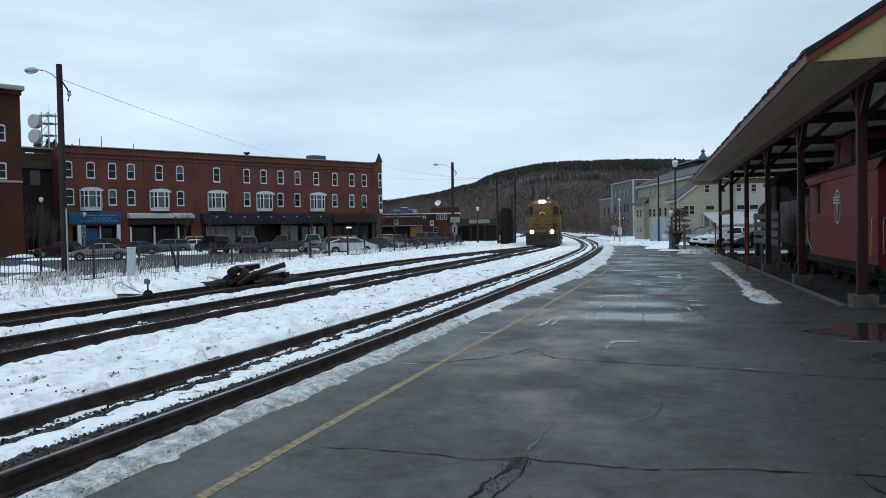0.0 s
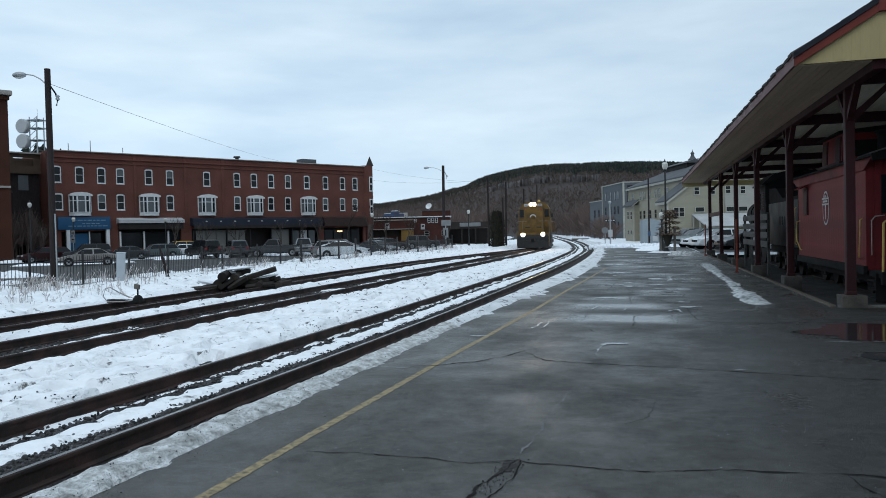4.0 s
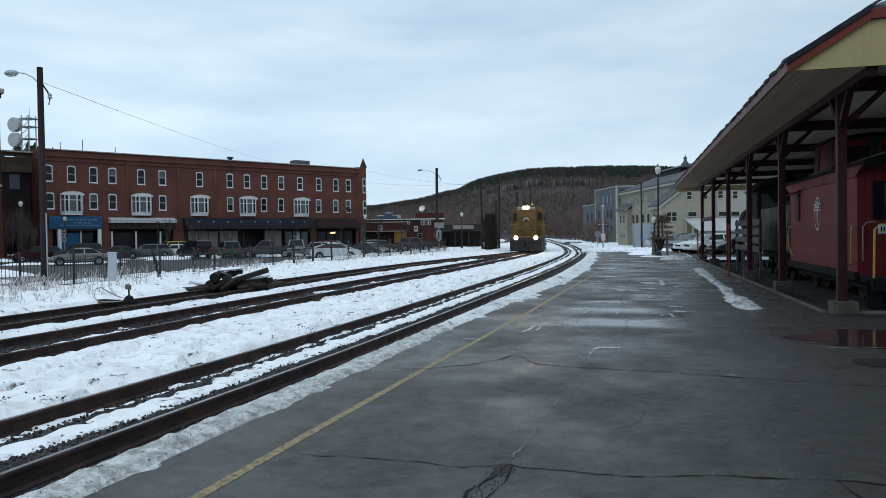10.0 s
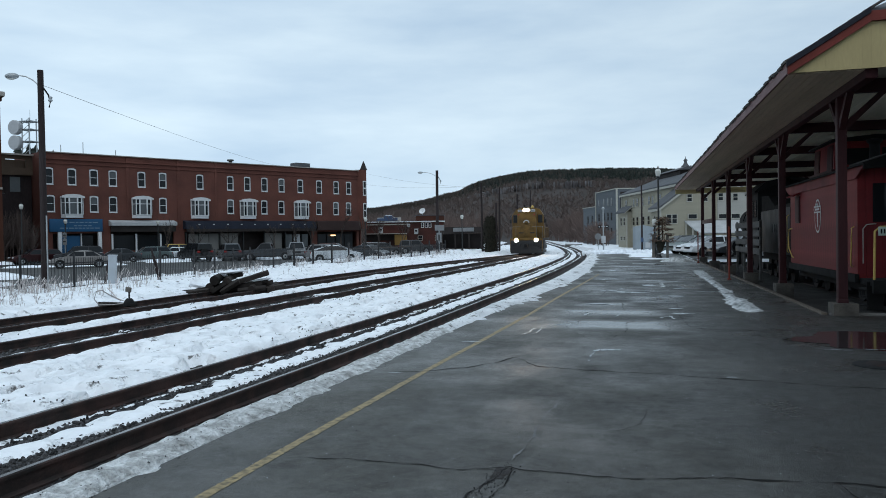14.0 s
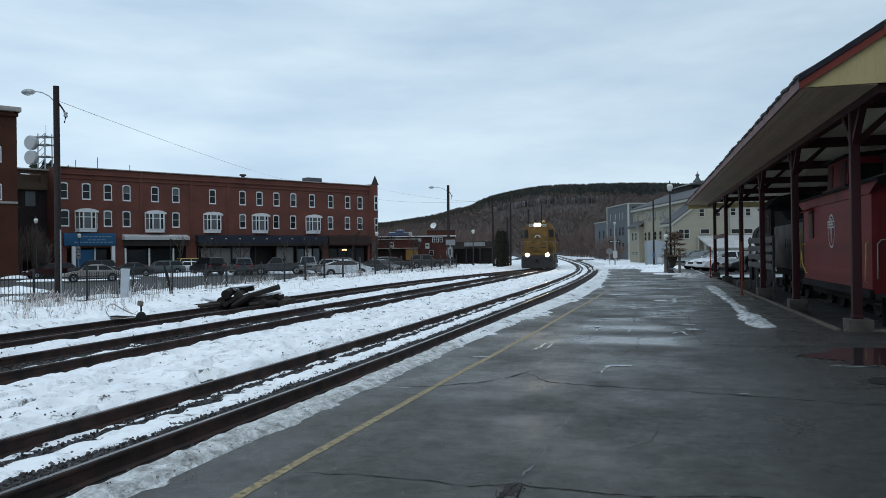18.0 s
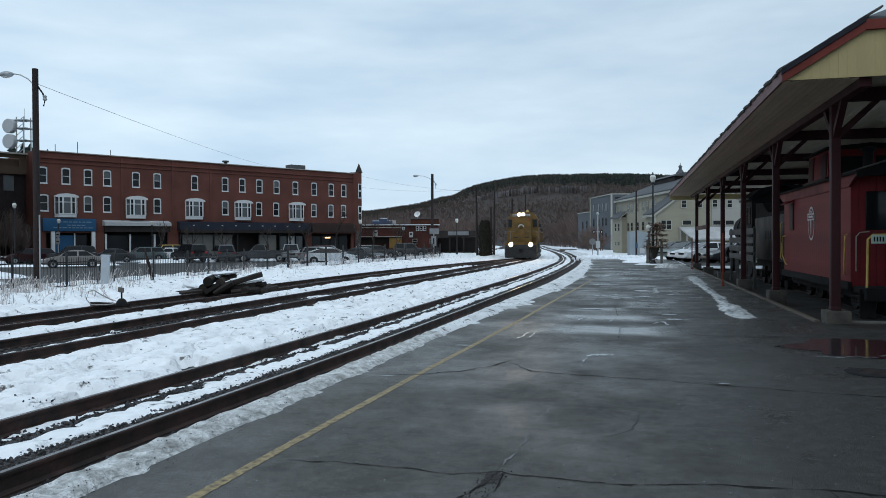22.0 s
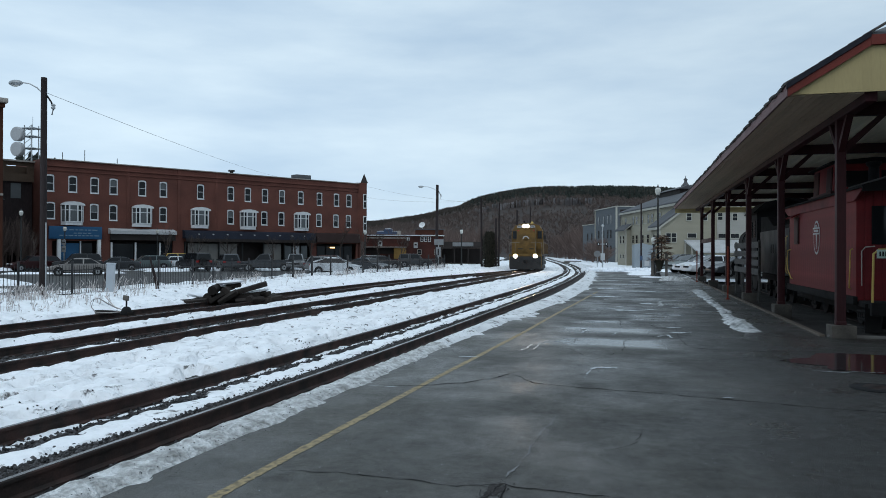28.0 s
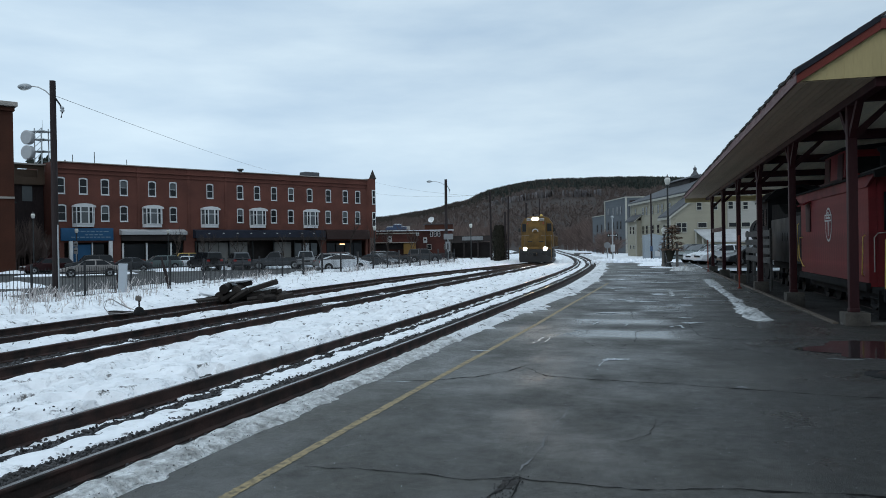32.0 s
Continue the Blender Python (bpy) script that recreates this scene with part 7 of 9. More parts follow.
def lot_cars():
    g, zl = "cars in the car park", -0.358
    car("parked_car", pose(-44.3, 52.2, zl, 0, 0, 222), P_TAUPE, "taupe silver sedan parked near the iron fence", "sedan", g)
    car("parked_car", pose(-25.6, 62.2, zl, 0, 0, 12), P_LIGHT, "pale silver hatchback parked behind the fence", "hatch", g)
    car("jeep", pose(-42.6, 66.4, zl, 0, 0, 150), P_BLACK, "black boxy off-road car with a spare wheel", "jeep", g)
    car("parked_car", pose(-40.0, 68.4, zl, 0, 0, 130), P_DARK, "charcoal estate car parked beside a black jeep", "suv", g)
    car("pickup_truck", pose(-36.1, 69.4, zl, 0, 0, 200), P_DARK, "dark pickup truck parked in the lot", "pickup", g)
    car("parked_car", pose(-33.9, 71.4, zl, 0, 0, 295), P_SILVER, "silver off-road car facing the tracks", "suv", g)
    car("parked_car", pose(-29.0, 68.4, zl, 0, 0, 30), P_SILVER, "grey wagon parked behind the hatchback", "wagon", g)
    car("parked_car", pose(-24.6, 68.0, zl, 0, 0, 340), P_DARK, "charcoal sedan parked behind the hatchback", "sedan", g)
    car("parked_car", pose(-36.8, 88.5, zl, 0, 0, 10), P_RED, "dark red car parked by the street corner", "wagon", g)
    car("parked_car", pose(-29.5, 86.5, zl, 0, 0, 20), P_DARK, "charcoal car parked along the street", "wagon", g)
    car("parked_car", pose(-27.0, 92.0, zl, 0, 0, 15), P_DARK, "dark car parked beyond the utility pole", "suv", g)
    car("parked_car", pose(-32.5, 92.5, zl, 0, 0, 20), P_SILVER, "silver car parked near the low brick shop", "wagon", g)
    car("parked_car", pose(-52.4, 61.7, zl, 0, 0, 225), P_BLACK, "black sport utility car parked by the shops", "suv", g)
    car("parked_car", pose(-51.0, 65.5, zl, 0, 0, 220), P_DARK, "charcoal sedan parked in front of the shops", "sedan", g)
    car("parked_car", pose(-51.0, 70.6, zl, 0, 0, 228), P_GREEN, "grey green wagon parked by the white awning", "wagon", g)
    car("parked_car", pose(-51.6, 75.2, zl, 0, 0, 245), P_OCHRE, "ochre yellow truck parked by the white awning", "suv", g)
    car("parked_car", pose(-49.6, 73.0, zl, 0, 0, 235), P_WHITE, "white car parked in front of the shops", "sedan", g)
    car("parked_car", pose(-57.3, 61.6, zl, 0, 0, 240), P_RED, "dark red car by the alley", "wagon", g)
    g = "cars beside the cream building"
    for k, (x, y, a, p, text, kd) in enumerate([(6.0, 59.6, 203, P_LIGHT, "pale silver hatchback parked at a slant behind the shed", "hatch"), (5.6, 62.8, 203, P_WHITE, "white sedan in a slanted row", "sedan"), (5.2, 66.0, 203, P_GREEN, "grey green car in a slanted row", "wagon"),
                                             (7.6, 57.0, 203, P_DARK, "charcoal sedan behind the shed posts", "sedan"), (4.8, 69.0, 203, P_GREEN, "grey green car in a slanted row", "sedan"), (9.4, 54.6, 203, P_DARK, "charcoal wagon behind the shed posts", "wagon"), (4.4, 71.6, 203, P_DARK, "charcoal car in a slanted row", "wagon")]):
        car("parked_car", pose(x, y, -0.006, 0, 0, a), p, text, kd, g)


# ---- poles, lamps, fence ----
def utility_pole(x, y, h, lean, label, arm=0.0, z=-0.1, thick=0.125):
    t = thing("utility_pole", pose(x, y, z, 0, lean, 0), label, "utility pole", "utility poles")
    part("shaft", rod((0, 0, -0.2), (0, 0, h - z), thick, thick * 0.82, 14), M_POLE, t)
    if arm:
        zz = h - z
        part("lamp_arm", sweep([(0, 0, zz - 0.62), (-0.25 * arm, -0.07 * arm, zz - 0.36), (-0.5 * arm, -0.14 * arm, zz - 0.22), (-0.8 * arm, -0.22 * arm, zz - 0.17)], 0.022), M_GALV, t)
        hd = part("lamp_head", ball((-0.8 * arm - 0.18, -0.22 * arm - 0.05, zz - 0.20), 0.28, (1.0, 0.6, 0.40), 14), M_GALV, t, "grey cobra head street light")
        part("lens", ball((-0.8 * arm - 0.20, -0.22 * arm - 0.05, zz - 0.25), 0.20, (1.0, 0.6, 0.40), 12), M_GLOBE, hd)
        part("bracket", sweep([(0.10, 0, zz - 0.62), (0.28, 0.05, zz - 0.9), (0.36, 0.05, zz - 1.15), (0.30, 0.05, zz - 1.35)], 0.03), M_IRON, t)
        part("insulator", lathe([(0.05, 0), (0.08, 0.05), (0.05, 0.1), (0.08, 0.15), (0.03, 0.2)], 10, c=(0.36, 0.05, zz - 1.15)), M_GALV, t)
        part("conduit", rod((0.17, -0.06, -0.1), (0.16, -0.05, 2.8), 0.026), M_GALV, t, "pale conduit up the pole")
    return t


def globe_lamp(x, y, z, h, label):
    t = thing("street_lamp", pose(x, y, z), label, "street lamp", "globe street lamps")
    part("base", lathe([(0.24, 0), (0.22, 0.12), (0.15, 0.2), (0.13, 0.6), (0.09, 0.72)], 14), M_DARKMETAL, t)
    part("shaft", rod((0, 0, 0.6), (0, 0, h - 0.7), 0.075, 0.055, 12), M_DARKMETAL, t)
    part("collar", lathe([(0.07, 0), (0.14, 0.06), (0.10, 0.14)], 12, c=(0, 0, h - 0.78)), M_DARKMETAL, t)
    g = part("globe", lathe([(0.08, 0), (0.14, 0.08), (0.19, 0.26), (0.20, 0.38), (0.13, 0.50)], 16, c=(0, 0, h - 0.68)), M_GLOBE, t, "milky white lamp globe")
    part("finial", lathe([(0.13, 0), (0.06, 0.06), (0.03, 0.18), (0.005, 0.24)], 10, c=(0, 0, h - 0.17)), M_DARKMETAL, t)
    return t


def poles():
    utility_pole(-20.65, 22.61, 7.95, 0.0, "dark wooden utility pole with a street light arm", 1.0)
    utility_pole(-18.79, 71.54, 8.3, 0.5, "tall wooden pole with street light and small signs", 1.75, thick=0.16)
    s = thing("street_sign", pose(-18.5, 71.2, -0.1), "pale street sign with an arrow plate on a post", "sign")
    part("post", rod((0, 0, 0), (0, 0, 2.6), 0.04), M_GALV, s)
    part("plate", box((0.05, -0.05, 2.72), (0.95, 0.03, 0.55), 0.01), M_DULLSIGN, s)
    p2 = part("arrow_plate", box((0.0, -0.06, 1.75), (0.5, 0.03, 0.95), 0.01), M_DULLSIGN, s)
    part("arrow", box((0.0, -0.08, 1.75), (0.12, 0.01, 0.6)), M_TYRE, p2)
    for x, y, h, ln in ((-15.79, 79.46, 7.5, -0.5), (-15.1, 86.0, 7.4, 0.8), (-14.09, 78.6, 5.25, 0.0), (-14.8, 98.0, 7.2, 0.6), (-17.0, 128.0, 9.5, 0.3)):
        utility_pole(x, y, h, ln, "bare dark wooden pole beside the line")
    globe_lamp(1.72, 52.92, 0.02, 6.25, "tall black street lamp with a milky globe")
    globe_lamp(-58.95, 61.6, -0.36, 6.15, "black street lamp with a white globe by the alley")
    globe_lamp(-19.97, 87.9, -0.36, 4.86, "black street lamp with a white globe near the shelter")
    globe_lamp(-29.35, 79.83, -0.36, 4.6, "black street lamp with a white globe at the corner")
    globe_lamp(-56.4, 80.0, -0.36, 4.8, "black street lamp in front of the shops")
    globe_lamp(-62.6, 71.7, -0.36, 4.9, "black street lamp in front of the blue shop")
    # two thin wires
    w = thing("overhead_wire", pose(0, 0, 0), "thin overhead wire from the pole to the roof", "wire")
    a, b = Vector((-20.5, 22.6, 7.38)), Vector((-51.0, 101.6, 12.7))
    part("strand", sweep([a.lerp(b, k / 16) - Vector((0, 0, 1.2 * (k / 16) * (1 - k / 16))) for k in range(17)], 0.008, 5), M_IRON, w)
    w = thing("overhead_wire", pose(0, 0, 0), "thin overhead wire beyond the brick block", "wire")
    for dz in (0.0, 0.9):
        a, b = Vector((-46, 120, 11.2 + dz * 2.4)), Vector((-15.8, 79.4, 7.2 - dz * 0.3))
        part("strand", sweep([a.lerp(b, k / 12) - Vector((0, 0, 2.0 * (k / 12) * (1 - k / 12))) for k in range(13)], 0.008, 5), M_IRON, w)


def lamp_surround():
    t = thing("planter_frame", pose(1.82, 52.85, 0.0), "two grey bollards, timber board and basket round a lamp post", "planter")
    for x in (-0.46, 0.46):
        part("bollard", box((x, 0, 0.80), (0.17, 0.17, 1.70), 0.02), M_WOODGREY, t)
    part("board", box((0, -0.12, 1.18), (1.15, 0.05, 0.14), 0.01), M_KERB, t, "pale timber cross board")
    part("basket", lathe([(0.10, 0.42), (0.16, 0.55), (0.24, 0.80), (0.32, 1.05), (0.34, 1.16), (0.30, 1.16)], 18), M_HEDGE, t, "dark hanging basket")
    part("tie_band", lathe([(0.20, 0.30), (0.21, 0.36), (0.14, 0.38)], 16), M_DULLSIGN, t)
    rnd = random.Random(3)
    b = thing("dry_shrub", pose(1.98, 53.15, 1.25), "rust brown dry evergreen branches tied to a lamp post", "shrub")
    bm = bmesh.new()
    for _ in range(900):
        tier = rnd.choice((0.15, 0.5, 0.85, 1.2, 1.5))
        r = (0.95 - 0.40 * tier) * math.sqrt(rnd.random())
        a = rnd.uniform(0, 6.28)
        c = Vector((r * math.cos(a), r * math.sin(a), tier + rnd.gauss(0, 0.07) - r * 0.22))
        d = Vector((math.cos(a), math.sin(a), rnd.uniform(-0.5, 0.2))) * rnd.uniform(0.16, 0.36)
        s = Vector((-math.sin(a), math.cos(a), rnd.uniform(-0.3, 0.3))) * 0.06
        bm.faces.new([bm.verts.new(c - s), bm.verts.new(c + s), bm.verts.new(c + d)])
    part("foliage", bm, M_RUSTLEAF, b, smooth=False)
    part("stem", rod((0, 0, -0.3), (0, 0, 1.4), 0.04), M_TWIG, b)
    globe_lamp(1.55, 56.2, 0.0, 2.95, "short black street lamp behind the bollards")


def crossing_signal():
    t = thing("railway_signal", pose(-2.9, 77.7, 0.0), "white masted railway signal with side lamps and box", "signal")
    part("mast", rod((0, 0, 0), (0, 0, 4.3), 0.075, 0.065, 12), M_GALV, t)
    part("cap", ball((0, 0, 4.35), 0.16, n=12), M_GALV, t)
    part("arm", box((0, 0, 2.5), (0.8, 0.08, 0.08)), M_GALV, t)
    for s in (-1, 1):
        d = part("lamp", rod((s * 0.38, -0.1, 2.5), (s * 0.38, 0.12, 2.5), 0.17, n=18), M_TYRE, t)
        part("lens", rod((s * 0.38, -0.14, 2.5), (s * 0.38, -0.09, 2.5), 0.07, n=14), M_LENS, d)
    part("relay_box", box((0.02, -0.12, 1.20), (0.42, 0.3, 0.72), 0.03), M_SIGNGREY, t)
    q = thing("round_sign", pose(-3.45, 78.2, -0.05), "round grey sign on a low post beside the signal", "sign")
    part("post", rod((0, 0, 0), (0, 0, 1.5), 0.04), M_GALV, q)
    part("disc", rod((0, -0.06, 1.55), (0, -0.03, 1.55), 0.33, n=22), M_DULLSIGN, q)
    w = thing("concrete_barrier", pose(-9.5, 125.0, -0.35, 0, 0, 6), "low concrete barrier capped with snow across the line", "barrier")
    part("wall", prism([(-0.30, 0.0), (0.30, 0.0), (0.22, 0.50), (-0.22, 0.50)], "x", -1.4, 1.4), M_CONCRETE, w, smooth=False)
    part("snow_cap", box((0, 0, 0.61), (2.84, 0.52, 0.24), 0.09), M_SNOW, w, "rounded cap of snow")
    p = thing("yard_pole", pose(0.83, 71.0, -0.1), "slim dark pole with a small blue box", "pole")
    part("shaft", rod((0, 0, 0), (0, 0, 6.3), 0.09, 0.07), M_POLE, p)
    part("sign", box((0, -0.1, 1.25), (0.26, 0.10, 0.42), 0.01), M_BLUEROOF, p)
    c = thing("utility_cabinet", pose(1.3, 79.1, -0.05, 0, 0, 12), "pale blue grey utility cabinet with a small door", "cabinet")
    part("body", prism([(-1.05, 0.0), (1.05, 0.0), (1.05, 2.35), (-0.2, 2.65), (-1.05, 2.5)], "y", 0.0, 1.2, bev=0.03), M_CABINET, c)
    part("hatch", box((0.2, -0.03, 0.6), (0.5, 0.04, 0.55), 0.01), M_SIGNGREY, c)


FENCE_LINE = [(-22.6, 8.0), (-21.7, 20.0), (-20.6, 24.0), (-20.6, 32.0), (-20.9, 38.0), (-20.2, 45.0), (-19.2, 55.0), (-18.1, 72.0)]


def iron_fence():
    f = thing("iron_fence", pose(0, 0, 0), "black iron picket fence along the car park", "fence")
    pts = []
    for (x0, y0), (x1, y1) in zip(FENCE_LINE, FENCE_LINE[1:]):
        n = max(1, round(math.hypot(x1 - x0, y1 - y0) / 2.35))
        pts += [(x0 + (x1 - x0) * k / n, y0 + (y1 - y0) * k / n) for k in range(n)]
    pts.append(FENCE_LINE[-1])
    base = -0.08
    o = part("post", box((0, 0, 0.66), (0.066, 0.066, 1.42), 0.008), M_FENCE, f)
    post = o.data
    o.matrix_basis = pose(*pts[0], base)
    for x, y in pts[1:]:
        share("post", post, f, pose(x, y, base) @ (Matrix.Diagonal((1.7, 1.7, 1.08, 1)) if y > 42 else Matrix()))
    pk = box((0, 0, 0.60), (0.016, 0.016, 1.10))
    rod((0, 0, 1.15), (0, 0, 1.24), 0.016, 0.002, 4, pk)
    o = part("picket", pk, M_FENCE, f, smooth=False)
    picket = o.data
    first, rest, count = o, bmesh.new(), 0
    for (x0, y0), (x1, y1) in zip(pts, pts[1:]):
        d = math.hypot(x1 - x0, y1 - y0)
        a = math.degrees(math.atan2(y1 - y0, x1 - x0))
        for z in (0.12, 1.02):
            part("rail_bar", box(((x0 + x1) / 2, (y0 + y1) / 2, base + z), (d - 0.08, 0.035, 0.04), 0, (0, 0, a)), M_FENCE, f, smooth=False)
        n = int(d / 0.125)
        for k in range(1, n):
            x, y = x0 + (x1 - x0) * k / n, y0 + (y1 - y0) * k / n
            if first is not None:
                first.matrix_basis = pose(x, y, base, 0, 0, a)
                first = None
            elif count < 290 and y > 18:
                share("picket", picket, f, pose(x, y, base, 0, 0, a))
                count += 1
            else:
                box((x, y, base + 0.60), (0.016, 0.016, 1.10), 0, (0, 0, a), rest)
    tagged(part("far_pickets", rest, M_FENCE, f, smooth=False), kind="stuff")


def trackside():
    b = thing("trackside_marker", pose(-19.52, 24.74, -0.12, 3, 2.5, 28), "leaning pale grey enamel cabinet beside the fence", "cabinet")
    part("body", box((0, 0, 0.66), (0.30, 0.20, 1.30), 0.02), M_GREY_BOX, b)
    part("cap", box((0, 0, 1.32), (0.33, 0.23, 0.04), 0.01), M_GREY_BOX, b)
    part("stake", box((-0.22, 0.05, 0.55), (0.07, 0.07, 1.2), 0.01, (0, 6, 0)), M_POLE, b)
    s = thing("switch_stand", pose(-14.3, 18.85, -0.16), "black railway switch stand with a small target", "switch stand")
    part("base", lathe([(0.17, 0.0), (0.16, 0.08), (0.11, 0.18), (0.06, 0.22)], 14), M_IRON, s)
    part("mast", rod((0, 0, 0.18), (0, 0, 0.46), 0.025), M_IRON, s)
    part("target", box((-0.02, 0, 0.47), (0.19, 0.05, 0.15), 0.03, (0, 8, 0)), M_WOODGREY, s)
    part("lever", sweep([(-0.10, 0, 0.12), (-0.5, 0.12, 0.20), (-0.95, 0.28, 0.50)], 0.018), M_WEED, s)
    part("tie_plank", box((-0.55, 0.18, 0.02), (1.5, 0.22, 0.10), 0.01, (0, 0, -15)), M_TIEWOOD, s)
    hp = thing("bent_pipe", pose(-14.3, 18.85, -0.14, 0, 0, 39), "bent tan pipe lying in the snow by the switch stand", "pipe")
    part("loop", sweep([(-0.15, 0.05, 0.05), (-0.45, 0.0, 0.03), (-0.82, -0.02, 0.06), (-0.93, 0.0, 0.22), (-0.86, 0.02, 0.44), (-0.74, 0.02, 0.47), (-0.5, 0.03, 0.30), (-0.22, 0.04, 0.14)], 0.016), M_WEED, hp)
    sg = thing("street_sign", pose(-62.0, 70.9, -0.36), "two small pale plates on a sign post before the blue shop", "sign")
    part("post", rod((0, 0, 0), (0, 0, 3.3), 0.04), M_GALV, sg)
    for z, hh in ((2.95, 0.55), (2.2, 0.7)):
        pl = part("plate", box((0, -0.05, z), (0.55, 0.03, hh), 0.01), M_DULLSIGN, sg)
        part("bar", box((0, -0.075, z), (0.35, 0.01, 0.12)), M_TYRE, pl)
    p = thing("leaning_stake", pose(-20.0, 28.4, -0.1, 0, -14, 0), "dark leaning stake beside the fence", "stake")
    part("stick", box((0, 0, 0.75), (0.07, 0.05, 1.65), 0.01), M_POLE, p)
    part("brace", rod((0.10, 0, 0), (0.05, 0, 1.2), 0.025), M_POLE, p)
    t = thing("tie_pile", pose(-14.45, 24.75, -0.20, 0, 0, 27), "heap of old black railway ties and logs dusted with snow", "timber pile")

    def beam(p, q, w, h, turn=0.0):
        p, q = Vector(p), Vector(q)
        o = part("tie", box((0, 0, 0), ((q - p).length, w, h), 0.02), M_TIEWOOD, t)
        o.matrix_basis = Matrix.Translation((p + q) / 2) @ (q - p).to_track_quat("X", "Z").to_matrix().to_4x4() @ Matrix.Rotation(radians(turn), 4, "X")
    for p, q, w, h, a in [((-0.25, -0.30, 0.22), (1.40, -0.34, 0.70), 0.22, 0.17, 10), ((-0.35, -0.25, 0.06), (1.15, -0.30, 0.30), 0.22, 0.18, -15), ((-0.5, -0.1, 0.05), (1.2, 0.15, 0.10), 0.24, 0.18, 0),
                          ((-0.45, 0.2, 0.20), (0.85, 0.3, 0.42), 0.22, 0.18, 20), ((-1.25, -0.10, 0.06), (-0.45, -0.15, 0.30), 0.20, 0.14, 12), ((-1.05, 0.1, 0.03), (-0.2, 0.25, 0.22), 0.22, 0.18, -8),
                          ((0.9, -0.1, 0.12), (1.70, -0.25, 0.14), 0.20, 0.17, 25), ((0.55, 0.0, 0.10), (1.35, -0.2, 0.42), 0.22, 0.18, 5), ((-0.35, 0.30, 0.50), (0.45, 0.2, 0.66), 0.20, 0.17, 15), ((-1.7, 0.0, 0.05), (-1.0, -0.2, 0.10), 0.16, 0.12, 5), ((-1.5, -0.3, 0.04), (-0.7, -0.5, 0.12), 0.15, 0.12, 20), ((1.3, -0.5, 0.08), (1.95, -0.3, 0.20), 0.17, 0.15, 10), ((0.3, -0.6, 0.06), (1.3, -0.62, 0.16), 0.18, 0.14, 30),
                          ((-0.30, -0.45, 0.02), (0.35, -0.55, 0.42), 0.20, 0.16, 30), ((-0.62, -0.4, 0.02), (-0.10, -0.35, 0.36), 0.20, 0.16, -20), ((0.2, 0.45, 0.10), (1.0, 0.4, 0.2), 0.22, 0.18, 0), ((1.1, 0.1, 0.24), (1.5, -0.3, 0.34), 0.18, 0.15, 10)]:
        beam(p, q, w, h, a)
    for x, y, z, r in ((-0.44, -0.10, 0.52, 0.17), (-0.02, 0.0, 0.46, 0.16), (-0.18, 0.05, 0.22, 0.17), (-0.62, 0.05, 0.26, 0.16), (1.55, -0.1, 0.16, 0.13), (0.85, -0.35, 0.18, 0.13)):
        part("log_end", rod((x - 0.08, y - 0.42, z - 0.06), (x + 0.1, y + 0.5, z + 0.04), r, r * 0.92, 11), M_TIEWOOD, t)
    for (x, y, z), (a, b2, c2), rz in (((0.06, 0.10, 0.74), (0.46, 0.24, 0.06), 4), ((-0.35, 0.25, 0.62), (0.30, 0.22, 0.06), -6), ((1.1, -0.2, 0.42), (0.34, 0.16, 0.05), 10), ((0.42, -0.25, 0.52), (0.42, 0.10, 0.03), 16), ((-1.0, 0.05, 0.24), (0.52, 0.26, 0.08), -14), ((0.8, 0.2, 0.38), (0.40, 0.20, 0.06), 8), ((0.95, -0.42, 0.16), (0.22, 0.12, 0.05), 0)):
        bm = ball((0, 0, 0), 1.0, (a, b2, c2), 18)
        for v in bm.verts:
            v.co *= 1 + 0.6 * noise.noise(v.co * 5.5 + Vector((x * 3, z * 7, 0)))
        o = part("snow_cap", bm, M_SNOW, t)
        o.matrix_basis = pose(x, y, z, 0, -rz, 0)
    q = thing("rail_stone", pose(-4.19, 6.48, -0.20, 20, 30, 15), "pale lump of stone in the gritty snow", "stone")
    part("lump", prism([(-0.07, -0.03), (0.05, -0.04), (0.075, 0.01), (0.01, 0.055), (-0.05, 0.03)], "y", -0.035, 0.045, bev=0.014), M_SIGNGREY, q)


